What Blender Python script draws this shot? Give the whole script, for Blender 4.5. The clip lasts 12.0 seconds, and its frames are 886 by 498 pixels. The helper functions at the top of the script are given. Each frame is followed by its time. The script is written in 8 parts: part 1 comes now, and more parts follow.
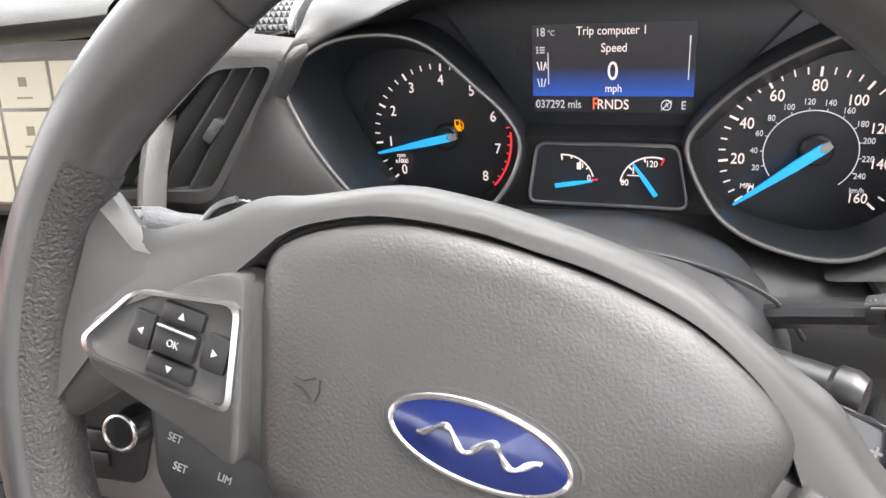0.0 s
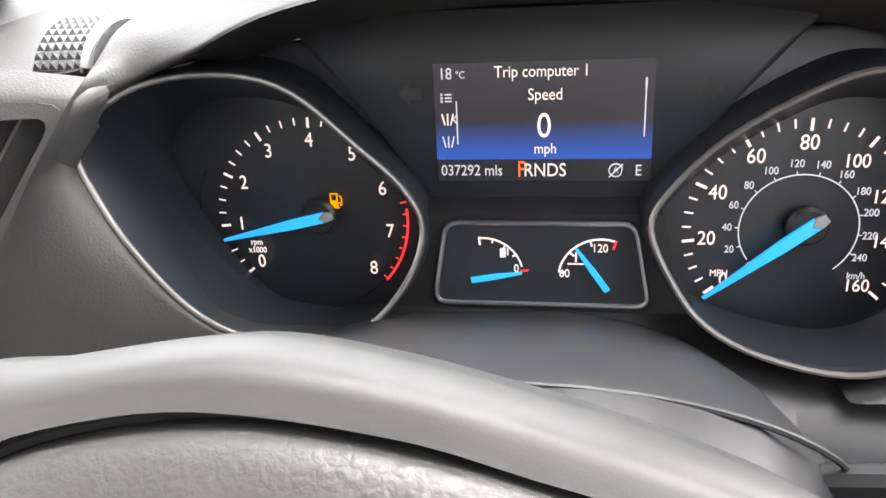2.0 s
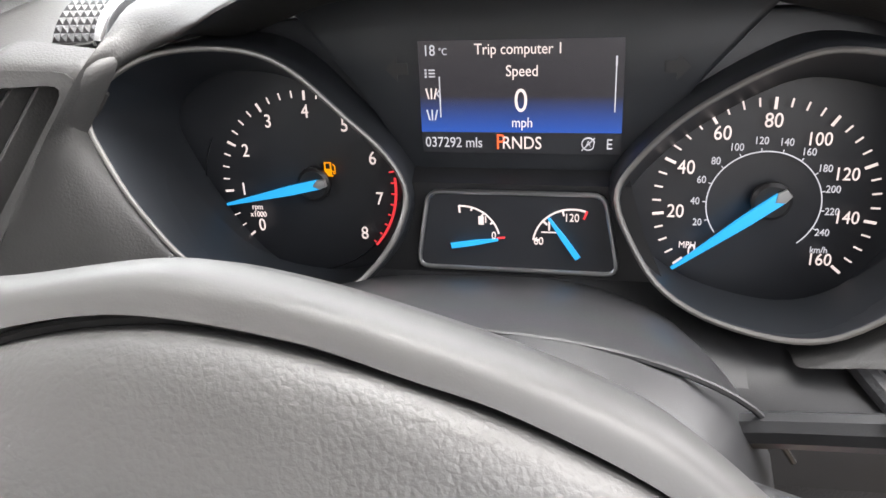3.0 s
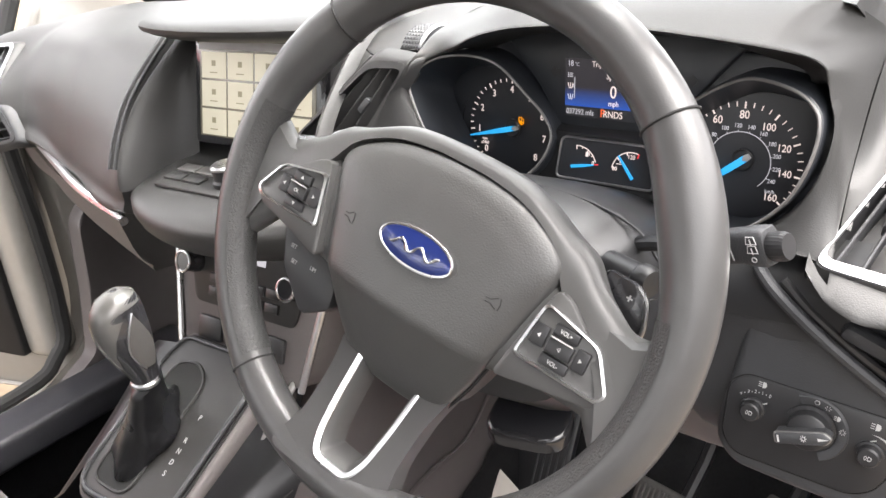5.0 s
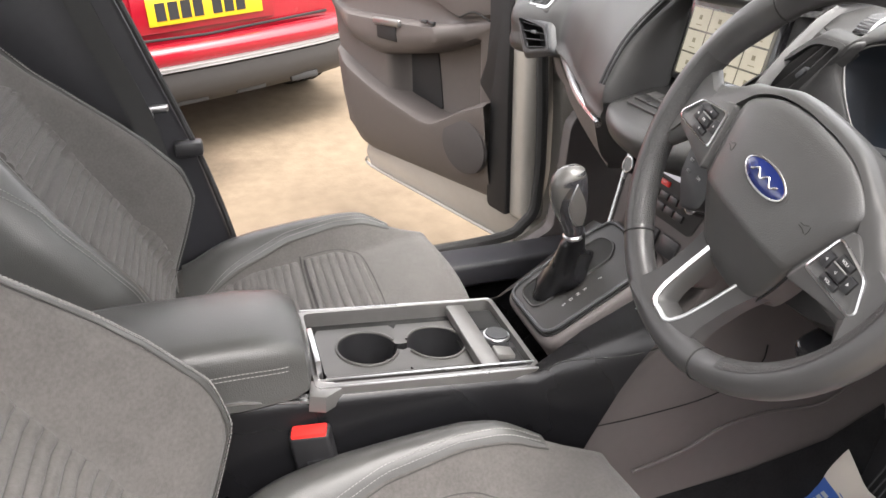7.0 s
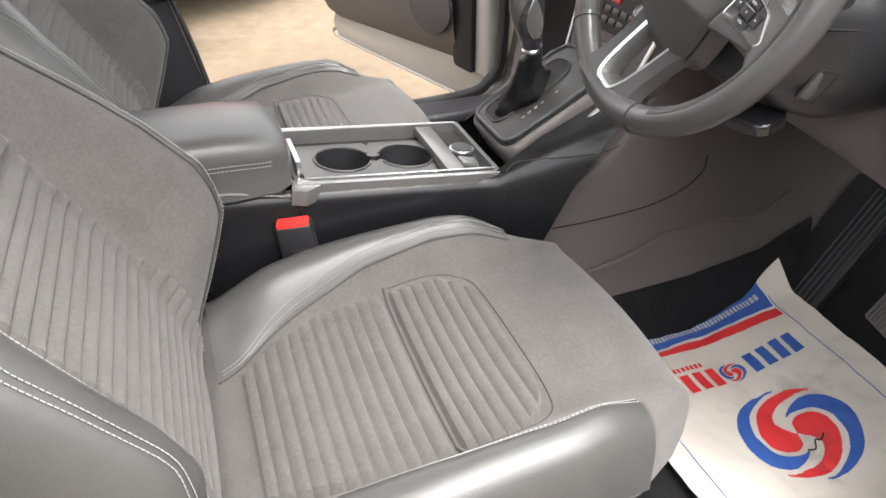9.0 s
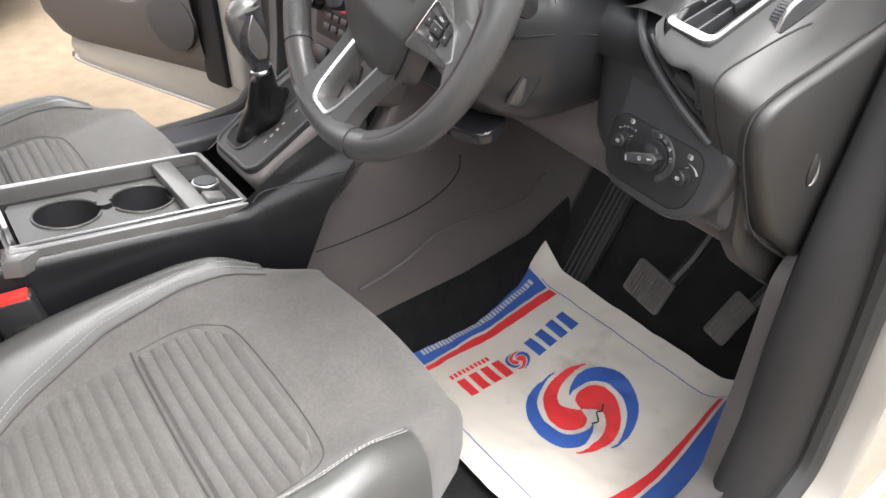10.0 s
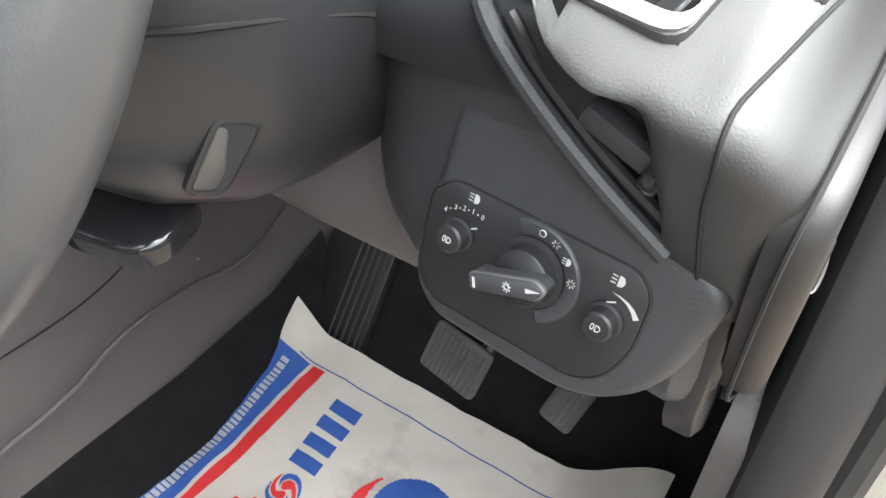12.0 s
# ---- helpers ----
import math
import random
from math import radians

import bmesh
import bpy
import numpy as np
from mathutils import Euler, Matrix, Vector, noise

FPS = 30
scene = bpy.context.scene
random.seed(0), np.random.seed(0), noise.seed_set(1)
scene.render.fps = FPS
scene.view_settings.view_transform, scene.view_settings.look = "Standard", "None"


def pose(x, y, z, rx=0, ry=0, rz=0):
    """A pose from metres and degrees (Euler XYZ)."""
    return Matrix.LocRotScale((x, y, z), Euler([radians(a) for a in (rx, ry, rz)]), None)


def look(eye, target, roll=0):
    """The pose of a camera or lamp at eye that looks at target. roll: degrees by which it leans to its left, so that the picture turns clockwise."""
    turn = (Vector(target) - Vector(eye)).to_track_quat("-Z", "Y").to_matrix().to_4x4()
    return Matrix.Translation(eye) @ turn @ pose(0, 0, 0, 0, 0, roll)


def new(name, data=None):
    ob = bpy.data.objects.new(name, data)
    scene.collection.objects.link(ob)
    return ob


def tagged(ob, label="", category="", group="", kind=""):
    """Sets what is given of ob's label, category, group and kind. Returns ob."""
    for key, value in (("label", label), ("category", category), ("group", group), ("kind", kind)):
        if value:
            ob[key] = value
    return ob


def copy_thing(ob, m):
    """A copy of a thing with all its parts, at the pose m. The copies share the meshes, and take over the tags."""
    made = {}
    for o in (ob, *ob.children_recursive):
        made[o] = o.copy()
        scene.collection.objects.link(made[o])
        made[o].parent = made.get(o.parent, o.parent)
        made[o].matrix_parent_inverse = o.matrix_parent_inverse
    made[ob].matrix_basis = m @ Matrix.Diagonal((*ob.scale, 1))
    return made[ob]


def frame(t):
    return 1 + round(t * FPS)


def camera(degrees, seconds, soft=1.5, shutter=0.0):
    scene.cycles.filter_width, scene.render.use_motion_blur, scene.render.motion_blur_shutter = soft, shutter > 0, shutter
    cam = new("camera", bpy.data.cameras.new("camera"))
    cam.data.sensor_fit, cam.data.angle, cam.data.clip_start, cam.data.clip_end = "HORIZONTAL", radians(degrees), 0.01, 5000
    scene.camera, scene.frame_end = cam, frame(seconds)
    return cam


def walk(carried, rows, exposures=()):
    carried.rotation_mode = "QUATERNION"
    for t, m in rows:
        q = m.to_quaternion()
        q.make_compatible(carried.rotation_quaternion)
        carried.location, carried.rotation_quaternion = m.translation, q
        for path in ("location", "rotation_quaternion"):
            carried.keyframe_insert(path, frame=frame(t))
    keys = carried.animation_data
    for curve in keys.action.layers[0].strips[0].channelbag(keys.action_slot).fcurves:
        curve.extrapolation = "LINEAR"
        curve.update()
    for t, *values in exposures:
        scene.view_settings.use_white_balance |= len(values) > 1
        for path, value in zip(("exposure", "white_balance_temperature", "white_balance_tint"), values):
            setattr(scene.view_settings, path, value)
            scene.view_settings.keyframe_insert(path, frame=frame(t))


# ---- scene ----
cam = camera(61.2, 12.0)
PATH = [
    (0, (0.0276, -0.0640, 1.1757), (-0.5158, 1.6343, 0.2698), -5.92),
    (0.5, (0.0031, -0.0106, 1.1474), (-0.3295, 1.7328, 0.2255), -4.11),
    (1, (-0.0098, 0.0166, 1.1419), (-0.2618, 1.7821, 0.2365), -3.9),
    (1.5, (-0.0178, 0.0458, 1.1457), (-0.2311, 1.8595, 0.3305), -3.52),
    (2, (-0.0083, 0.0511, 1.1397), (-0.2170, 1.8878, 0.3761), -3.28),
    (2.5, (0.0041, 0.0487, 1.1400), (-0.2358, 1.8705, 0.3503), -3.1),
    (2.7, (0.0089, 0.0428, 1.1394), (-0.2544, 1.8595, 0.3453), -3.16),
    (4.3, (0.1374, -0.0950, 1.1604), (-0.5666, 1.5866, 0.3378), -3.45),
    (4.5, (0.1696, -0.1344, 1.1717), (-0.6378, 1.5013, 0.3515), -4.03),
    (5, (0.2360, -0.2321, 1.2036), (-0.8262, 1.2645, 0.4085), -3.94),
    (5.5, (0.2916, -0.2727, 1.2147), (-0.9796, 1.0380, 0.3987), -3.57),
    (6, (0.3466, -0.2360, 1.2293), (-1.1527, 0.7722, 0.3717), -2.14),
    (6.1, (0.3595, -0.2328, 1.2283), (-1.1740, 0.7179, 0.3656), -1.29),
    (6.5, (0.4023, -0.2570, 1.2381), (-1.2727, 0.4042, 0.3679), -0.47),
    (6.7, (0.4291, -0.2892, 1.2506), (-1.2893, 0.2657, 0.3907), -0.72),
    (8.3, (0.5663, -0.3909, 1.2223), (-1.1488, 0.0635, 0.2993), -0.74),
    (8.4, (0.5714, -0.3861, 1.2156), (-1.1248, 0.0615, 0.2550), -0.51),
    (8.5, (0.5837, -0.3911, 1.1958), (-1.1041, 0.0722, 0.2279), -0.72),
    (8.7, (0.5937, -0.3862, 1.1802), (-1.0550, 0.0908, 0.1534), -0.69),
    (9, (0.6156, -0.3782, 1.1676), (-0.9668, 0.1784, 0.0784), -0.2),
    (9.2, (0.6255, -0.3405, 1.1668), (-0.9156, 0.2590, 0.0417), -0.81),
    (9.5, (0.6232, -0.3265, 1.1614), (-0.8448, 0.4354, 0.0369), -0.34),
    (10, (0.5998, -0.2749, 1.1817), (-0.7528, 0.6972, 0.0747), -0.36),
    (10.5, (0.5343, -0.2170, 1.1672), (-0.7012, 0.9227, 0.0834), 0.23),
    (11, (0.4504, -0.1372, 1.1427), (-0.6488, 1.1272, 0.0504), 1.44),
    (11.5, (0.3668, -0.0479, 1.0990), (-0.5991, 1.2788, -0.0441), 3.89),
    (12, (0.2946, 0.0161, 1.0593), (-0.5312, 1.4127, -0.1101), 5.41),
]
walk(cam, [(t, look(eye, target, roll)) for t, eye, target, roll in PATH],
     exposures=[(0, 3.5, 6700, 12), (1, 3.65, 6700, 12), (2.7, 3.5, 6700, 12), (4.3, 3.35, 6650, 11), (5.5, 3.25, 6850, 13), (6.5, 2.98, 6800, 13), (8.3, 2.95, 6700, 12), (10.5, 3.08, 6500, 9), (12, 3.58, 6350, 7)])

# ---------------------------------------------------------------- world and light
SUN_EL, SUN_ROT = radians(66), radians(70)
world = bpy.data.worlds.new("world")
scene.world = world
world.use_nodes = True
wn = world.node_tree.nodes
sky = wn.new("ShaderNodeTexSky")
sky.sky_type = "NISHITA"
sky.sun_disc = False
sky.sun_elevation, sky.sun_rotation = SUN_EL, SUN_ROT
sky.air_density, sky.dust_density, sky.ozone_density = 1.0, 4.0, 1.0
wn["Background"].inputs["Strength"].default_value = 0.15
haze = wn.new("ShaderNodeHueSaturation")
haze.inputs["Saturation"].default_value = 0.12
world.node_tree.links.new(sky.outputs["Color"], haze.inputs["Color"])
world.node_tree.links.new(haze.outputs["Color"], wn["Background"].inputs["Color"])
sun_data = bpy.data.lights.new("sun", "SUN")
sun_data.energy, sun_data.angle, sun_data.color = 0.25, radians(60), (1.0, 0.96, 0.90)
sun = new("sun", sun_data)
sun.matrix_world = look((6 * math.cos(SUN_EL) * math.sin(SUN_ROT), 6 * math.cos(SUN_EL) * math.cos(SUN_ROT), 6 * math.sin(SUN_EL)), (0, 0, 0))


# ---------------------------------------------------------------- materials
def node_mat(name, color, rough=0.5, metal=0.0, var=0.12, scale=60.0, bump=0.0, bump_scale=400.0, spec=0.5, coat=0.0, fine=0.5, depth=0.0006):
    m = bpy.data.materials.new(name)
    m.use_nodes = True
    nt = m.node_tree
    b = nt.nodes["Principled BSDF"]
    b.inputs["Roughness"].default_value = rough
    b.inputs["Metallic"].default_value = metal
    b.inputs["Specular IOR Level"].default_value = spec
    b.inputs["Coat Weight"].default_value = coat
    tc = nt.nodes.new("ShaderNodeTexCoord")
    n1 = nt.nodes.new("ShaderNodeTexNoise")
    n1.inputs["Scale"].default_value, n1.inputs["Detail"].default_value = scale, 5.0
    n2 = nt.nodes.new("ShaderNodeTexNoise")
    n2.inputs["Scale"].default_value, n2.inputs["Detail"].default_value = scale * 0.12, 3.0
    nt.links.new(tc.outputs["Object"], n1.inputs["Vector"])
    nt.links.new(tc.outputs["Object"], n2.inputs["Vector"])
    mixn = nt.nodes.new("ShaderNodeMix")
    mixn.inputs[0].default_value = fine
    nt.links.new(n2.outputs["Fac"], mixn.inputs[2])
    nt.links.new(n1.outputs["Fac"], mixn.inputs[3])
    ramp = nt.nodes.new("ShaderNodeValToRGB")
    lo, hi = 1 - var, 1 + var
    ramp.color_ramp.elements[0].position, ramp.color_ramp.elements[1].position = 0.3, 0.7
    ramp.color_ramp.elements[0].color = tuple(min(1, c * lo) for c in color) + (1,)
    ramp.color_ramp.elements[1].color = tuple(min(1, c * hi) for c in color) + (1,)
    nt.links.new(mixn.outputs[0], ramp.inputs["Fac"])
    nt.links.new(ramp.outputs["Color"], b.inputs["Base Color"])
    rr = nt.nodes.new("ShaderNodeMapRange")
    rr.inputs["To Min"].default_value, rr.inputs["To Max"].default_value = max(0.02, rough - 0.06), min(1, rough + 0.06)
    nt.links.new(n2.outputs["Fac"], rr.inputs["Value"])
    nt.links.new(rr.outputs["Result"], b.inputs["Roughness"])
    if bump:
        v = nt.nodes.new("ShaderNodeTexVoronoi")
        v.feature = "DISTANCE_TO_EDGE"
        v.inputs["Scale"].default_value = bump_scale
        v.inputs["Randomness"].default_value = 1.0
        nt.links.new(tc.outputs["Object"], v.inputs["Vector"])
        n3 = nt.nodes.new("ShaderNodeTexNoise")
        n3.inputs["Scale"].default_value = bump_scale * 1.7
        nt.links.new(tc.outputs["Object"], n3.inputs["Vector"])
        add = nt.nodes.new("ShaderNodeMath")
        add.operation = "ADD"
        nt.links.new(v.outputs["Distance"], add.inputs[0])
        nt.links.new(n3.outputs["Fac"], add.inputs[1])
        bp = nt.nodes.new("ShaderNodeBump")
        bp.inputs["Strength"].default_value, bp.inputs["Distance"].default_value = bump, depth
        nt.links.new(add.outputs[0], bp.inputs["Height"])
        nt.links.new(bp.outputs["Normal"], b.inputs["Normal"])
    return m


def fabric_mat(name, color, rough=0.9):
    m = node_mat(name, color, rough, var=0.2, scale=240, spec=0.2, fine=0.6)
    nt = m.node_tree
    b = nt.nodes["Principled BSDF"]
    tc = nt.nodes["Texture Coordinate"]
    mp = nt.nodes.new("ShaderNodeMapping")
    mp.inputs["Scale"].default_value = (1, 1.6, 1)
    nt.links.new(tc.outputs["Object"], mp.inputs["Vector"])
    w = nt.nodes.new("ShaderNodeTexVoronoi")
    w.inputs["Scale"].default_value = 900
    nt.links.new(mp.outputs["Vector"], w.inputs["Vector"])
    bp = nt.nodes.new("ShaderNodeBump")
    bp.inputs["Strength"].default_value, bp.inputs["Distance"].default_value = 0.6, 0.0007
    nt.links.new(w.outputs["Distance"], bp.inputs["Height"])
    nt.links.new(bp.outputs["Normal"], b.inputs["Normal"])
    b.inputs["Sheen Weight"].default_value = 0.15
    return m


def glow_mat(name, color, strength=1.0):
    m = bpy.data.materials.new(name)
    m.use_nodes = True
    b = m.node_tree.nodes["Principled BSDF"]
    b.inputs["Base Color"].default_value = tuple(c * 0.5 for c in color) + (1,)
    b.inputs["Emission Color"].default_value = (*color, 1)
    b.inputs["Emission Strength"].default_value = strength
    b.inputs["Roughness"].default_value = 0.4
    return m


def gradient_screen(name, low, high, start, end, strength):
    """A lit display whose colour runs from low at its foot to high above."""
    m = bpy.data.materials.new(name)
    m.use_nodes = True
    nt = m.node_tree
    b = nt.nodes["Principled BSDF"]
    b.inputs["Base Color"].default_value = (0.01, 0.01, 0.012, 1)
    b.inputs["Roughness"].default_value = 0.25
    tc = nt.nodes.new("ShaderNodeTexCoord")
    sep = nt.nodes.new("ShaderNodeSeparateXYZ")
    nt.links.new(tc.outputs["Generated"], sep.inputs[0])
    ramp = nt.nodes.new("ShaderNodeValToRGB")
    ramp.color_ramp.elements[0].position, ramp.color_ramp.elements[1].position = start, end
    ramp.color_ramp.elements[0].color, ramp.color_ramp.elements[1].color = (*low, 1), (*high, 1)
    nt.links.new(sep.outputs["Y"], ramp.inputs["Fac"])
    nt.links.new(ramp.outputs["Color"], b.inputs["Emission Color"])
    b.inputs["Emission Strength"].default_value = strength
    return m


PAD = node_mat("grey_soft_dash_skin", (0.031, 0.0308, 0.0306), 0.48, spec=0.45, var=0.06, bump=0.22, bump_scale=560)
COLUMN = node_mat("dark_column_plastic", (0.0175, 0.018, 0.0195), 0.36, var=0.08, bump=0.04, bump_scale=1200)
CAP = node_mat("grey_end_cap_plastic", (0.017, 0.0163, 0.0160), 0.50, var=0.06, bump=0.15, bump_scale=600)
PAD_DARK = node_mat("dark_dash_plastic", (0.035, 0.036, 0.039), 0.45, var=0.08, bump=0.35, bump_scale=500)
# KICK is LOWER's brown-grey at half its value, for the driver's kick panel only
KICK = node_mat("darker_lower_plastic", (0.046, 0.041, 0.040), 0.5, var=0.08, bump=0.3, bump_scale=450)
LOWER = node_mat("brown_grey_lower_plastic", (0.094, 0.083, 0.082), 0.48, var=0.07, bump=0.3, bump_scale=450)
BLACK = node_mat("black_plastic", (0.017, 0.017, 0.0185), 0.42, var=0.12)
CONSOLE = node_mat("console_black", (0.007, 0.007, 0.008), 0.28, var=0.10, spec=0.35)
GLOSS = node_mat("gloss_black_plastic", (0.018, 0.018, 0.020), 0.16, var=0.1, coat=0.3)
# the cool lift in these two blacks paints the haze of a clear lens
DIAL = node_mat("dial_black", (0.026, 0.028, 0.033), 0.42, var=0.1)
RECESS = node_mat("cluster_recess_black", (0.020, 0.0225, 0.027), 0.45, var=0.1)
CHROME = node_mat("satin_silver", (0.62, 0.62, 0.63), 0.28, metal=1.0, var=0.05)
SATIN = node_mat("silver_paint_trim", (0.20, 0.195, 0.19), 0.32, metal=0.6, var=0.08)
KNOB = node_mat("satin_grey_lacquer", (0.085, 0.083, 0.080), 0.26, metal=0.25, var=0.06)
TRAY = node_mat("grey_tray_plastic", (0.075, 0.072, 0.069), 0.38, metal=0.30, var=0.06)
RIM = node_mat("wheel_leather", (0.047, 0.0465, 0.047), 0.32, var=0.1, bump=0.07, bump_scale=650)
GRIP = node_mat("perforated_leather", (0.03, 0.03, 0.03), 0.55, var=0.15, bump=0.9, bump_scale=420)
COVER = node_mat("airbag_cover_skin", (0.049, 0.0487, 0.0482), 0.40, var=0.06, bump=0.33, bump_scale=500, depth=0.0004, spec=0.55)
SHELL = node_mat("smooth_wheel_shell", (0.056, 0.0555, 0.055), 0.42, var=0.05, bump=0.03, bump_scale=1200)
BLUE = node_mat("badge_blue", (0.007, 0.016, 0.095), 0.25, var=0.08, coat=0.6)
SEAT = fabric_mat("grey_seat_cloth", (0.088, 0.083, 0.079))
SEAT_RIB = fabric_mat("ribbed_seat_cloth", (0.083, 0.078, 0.074))
LEATHER = node_mat("grey_seat_leather", (0.058, 0.058, 0.056), 0.33, var=0.06, bump=0.4, bump_scale=380)
THREAD = node_mat("pale_thread", (0.22, 0.217, 0.21), 0.8)
CARPET = node_mat("black_carpet", (0.012, 0.012, 0.013), 0.95, var=0.4, scale=220, bump=1.0, bump_scale=700, spec=0.15)
PAPER = node_mat("worn_white_paper", (0.53, 0.49, 0.44), 0.6, var=0.10, scale=14, bump=0.2, bump_scale=60, fine=0.35)
PAPER_BLUE = node_mat("printed_blue", (0.03, 0.09, 0.33), 0.55, var=0.1)
PAPER_RED = node_mat("printed_red", (0.60, 0.03, 0.035), 0.55, var=0.1)
PAINT_WHITE = node_mat("cream_white_car_paint", (0.31, 0.292, 0.268), 0.25, var=0.04, coat=0.5)
SPEAKER = node_mat("speaker_cloth", (0.045, 0.040, 0.039), 0.8, var=0.1, bump=0.8, bump_scale=900)
PAINT_RED = node_mat("red_car_paint", (0.22, 0.004, 0.012), 0.25, var=0.05, coat=0.8)
BUMPER = node_mat("grey_bumper", (0.034, 0.033, 0.033), 0.5, var=0.1)
DOORTRIM = node_mat("door_trim_grey", (0.078, 0.068, 0.064), 0.58, var=0.06, bump=0.3, bump_scale=420)
DOORDARK = node_mat("door_trim_dark", (0.016, 0.0155, 0.016), 0.65, var=0.1, spec=0.25)
PILLAR = node_mat("black_pillar_trim", (0.022, 0.022, 0.026), 0.45, var=0.12)
RUBBER = node_mat("black_rubber", (0.02, 0.02, 0.02), 0.7, var=0.15)
PEDAL = node_mat("dusty_pedal_rubber", (0.10, 0.095, 0.09), 0.8, var=0.25, scale=120)
GROUND = node_mat("dusty_brown_yard", (0.150, 0.118, 0.084), 0.95, var=0.20, scale=14, bump=1.0, bump_scale=45, spec=0.1)
WALL = node_mat("shade_wall_grey", (0.16, 0.15, 0.14), 0.9, var=0.2, scale=6, bump=0.5, bump_scale=60)
PLATE = node_mat("yellow_plate", (0.50, 0.34, 0.01), 0.4, var=0.04)
REDLAMP = node_mat("red_buckle_plastic", (0.75, 0.03, 0.025), 0.35, var=0.05)
CREASE = node_mat("deep_cloth_crease", (0.045, 0.043, 0.041), 0.9)
SEAM = node_mat("seam_black", (0.01, 0.01, 0.01), 0.9)
HEADLINER = node_mat("pale_headliner", (0.45, 0.44, 0.42), 0.95, var=0.05)
INK = node_mat("white_print", (0.42, 0.42, 0.42), 0.5)
INK_GREY = node_mat("grey_print", (0.35, 0.35, 0.35), 0.5)
LIT = glow_mat("lit_white_marking", (1.0, 0.86, 0.83), 0.072)
LIT_GREY = glow_mat("lit_grey_marking", (0.55, 0.55, 0.6), 0.091)
LIT_RED = glow_mat("lit_red_marking", (0.9, 0.05, 0.06), 0.091)
LIT_ORANGE = glow_mat("lit_orange_lamp", (1.0, 0.36, 0.0), 0.091)
NEEDLE = glow_mat("lit_cyan_needle", (0.02, 0.42, 0.90), 0.087)
LIT_GEAR = glow_mat("lit_red_orange", (1.0, 0.16, 0.05), 0.091)
DISPLAY = gradient_screen("trip_display", (0.010, 0.040, 0.190), (0.013, 0.012, 0.014), 0.0, 0.40, 0.27)
SCREEN = gradient_screen("touch_screen_glow", (0.60, 0.55, 0.40), (0.55, 0.53, 0.46), 0.0, 1.0, 0.032)
TILE = glow_mat("screen_tile", (0.80, 0.75, 0.58), 0.038)
TILE2 = glow_mat("screen_tile_icon", (0.30, 0.27, 0.16), 0.038)


def smear(m, color, scale, lo, hi, spots=()):
    """Blotchy darkening over a material, dirt and painted shade alike: wherever a noise runs high, and about a few
    spots.
    """
    nt = m.node_tree
    b = nt.nodes["Principled BSDF"]
    old = b.inputs["Base Color"].links[0].from_socket
    tc = nt.nodes["Texture Coordinate"]
    n = nt.nodes.new("ShaderNodeTexNoise")
    n.inputs["Scale"].default_value, n.inputs["Detail"].default_value, n.inputs["Roughness"].default_value = scale, 6.0, 0.65
    nt.links.new(tc.outputs["Object"], n.inputs["Vector"])
    value = n.outputs["Fac"]
    for (x, y, z), r, amount in spots:
        d = nt.nodes.new("ShaderNodeVectorMath")
        d.operation = "DISTANCE"
        d.inputs[1].default_value = (x, y, z)
        nt.links.new(tc.outputs["Object"], d.inputs[0])
        mr = nt.nodes.new("ShaderNodeMapRange")
        mr.inputs["From Min"].default_value, mr.inputs["From Max"].default_value = 0.0, r
        mr.inputs["To Min"].default_value, mr.inputs["To Max"].default_value = amount, 0.0
        nt.links.new(d.outputs["Value"], mr.inputs["Value"])
        add = nt.nodes.new("ShaderNodeMath")
        nt.links.new(value, add.inputs[0])
        nt.links.new(mr.outputs["Result"], add.inputs[1])
        value = add.outputs[0]
    fac = nt.nodes.new("ShaderNodeMapRange")
    fac.inputs["From Min"].default_value, fac.inputs["From Max"].default_value = lo, hi
    nt.links.new(value, fac.inputs["Value"])
    mix = nt.nodes.new("ShaderNodeMix")
    mix.data_type = "RGBA"
    mix.inputs[7].default_value = (*color, 1)
    nt.links.new(fac.outputs["Result"], mix.inputs[0])
    nt.links.new(old, mix.inputs[6])
    nt.links.new(mix.outputs[2], b.inputs["Base Color"])


smear(PAPER, (0.30, 0.28, 0.25), 18, 0.60, 0.95, [((0.06, 0.41, 0.30), 0.09, 0.28), ((-0.03, 0.46, 0.31), 0.07, 0.26), ((-0.09, 0.38, 0.30), 0.05, 0.2)])
smear(PAPER_RED, (0.20, 0.05, 0.05), 22, 0.62, 0.95, [((0.06, 0.41, 0.30), 0.06, 0.30)])
# random blotches, and the red car's shade painted at two spots by its rear
smear(GROUND, (0.075, 0.058, 0.042), 1.6, 0.66, 0.92, [((-2.75, -0.55, 0.1), 0.75, 0.38), ((-2.35, -0.75, 0.1), 0.45, 0.25)])


def glass_mat(name, tint=(0.9, 0.93, 0.93)):
    m = bpy.data.materials.new(name)
    m.use_nodes = True
    b = m.node_tree.nodes["Principled BSDF"]
    b.inputs["Base Color"].default_value = (*tint, 1)
    b.inputs["Transmission Weight"].default_value = 1.0
    b.inputs["Roughness"].default_value = 0.02
    b.inputs["IOR"].default_value = 1.05
    return m


GLASS = glass_mat("window_glass")
PRIVACY = glass_mat("tinted_glass", (0.6, 0.62, 0.62))


# ---------------------------------------------------------------- building helpers
def thing(name, label, category, at=(0, 0, 0), group="", kind="", m=None):
    ob = new(name)
    ob.empty_display_size = 0.05
    ob.matrix_basis = m if m is not None else Matrix.Translation(at)
    return tagged(ob, label, category, group, kind)


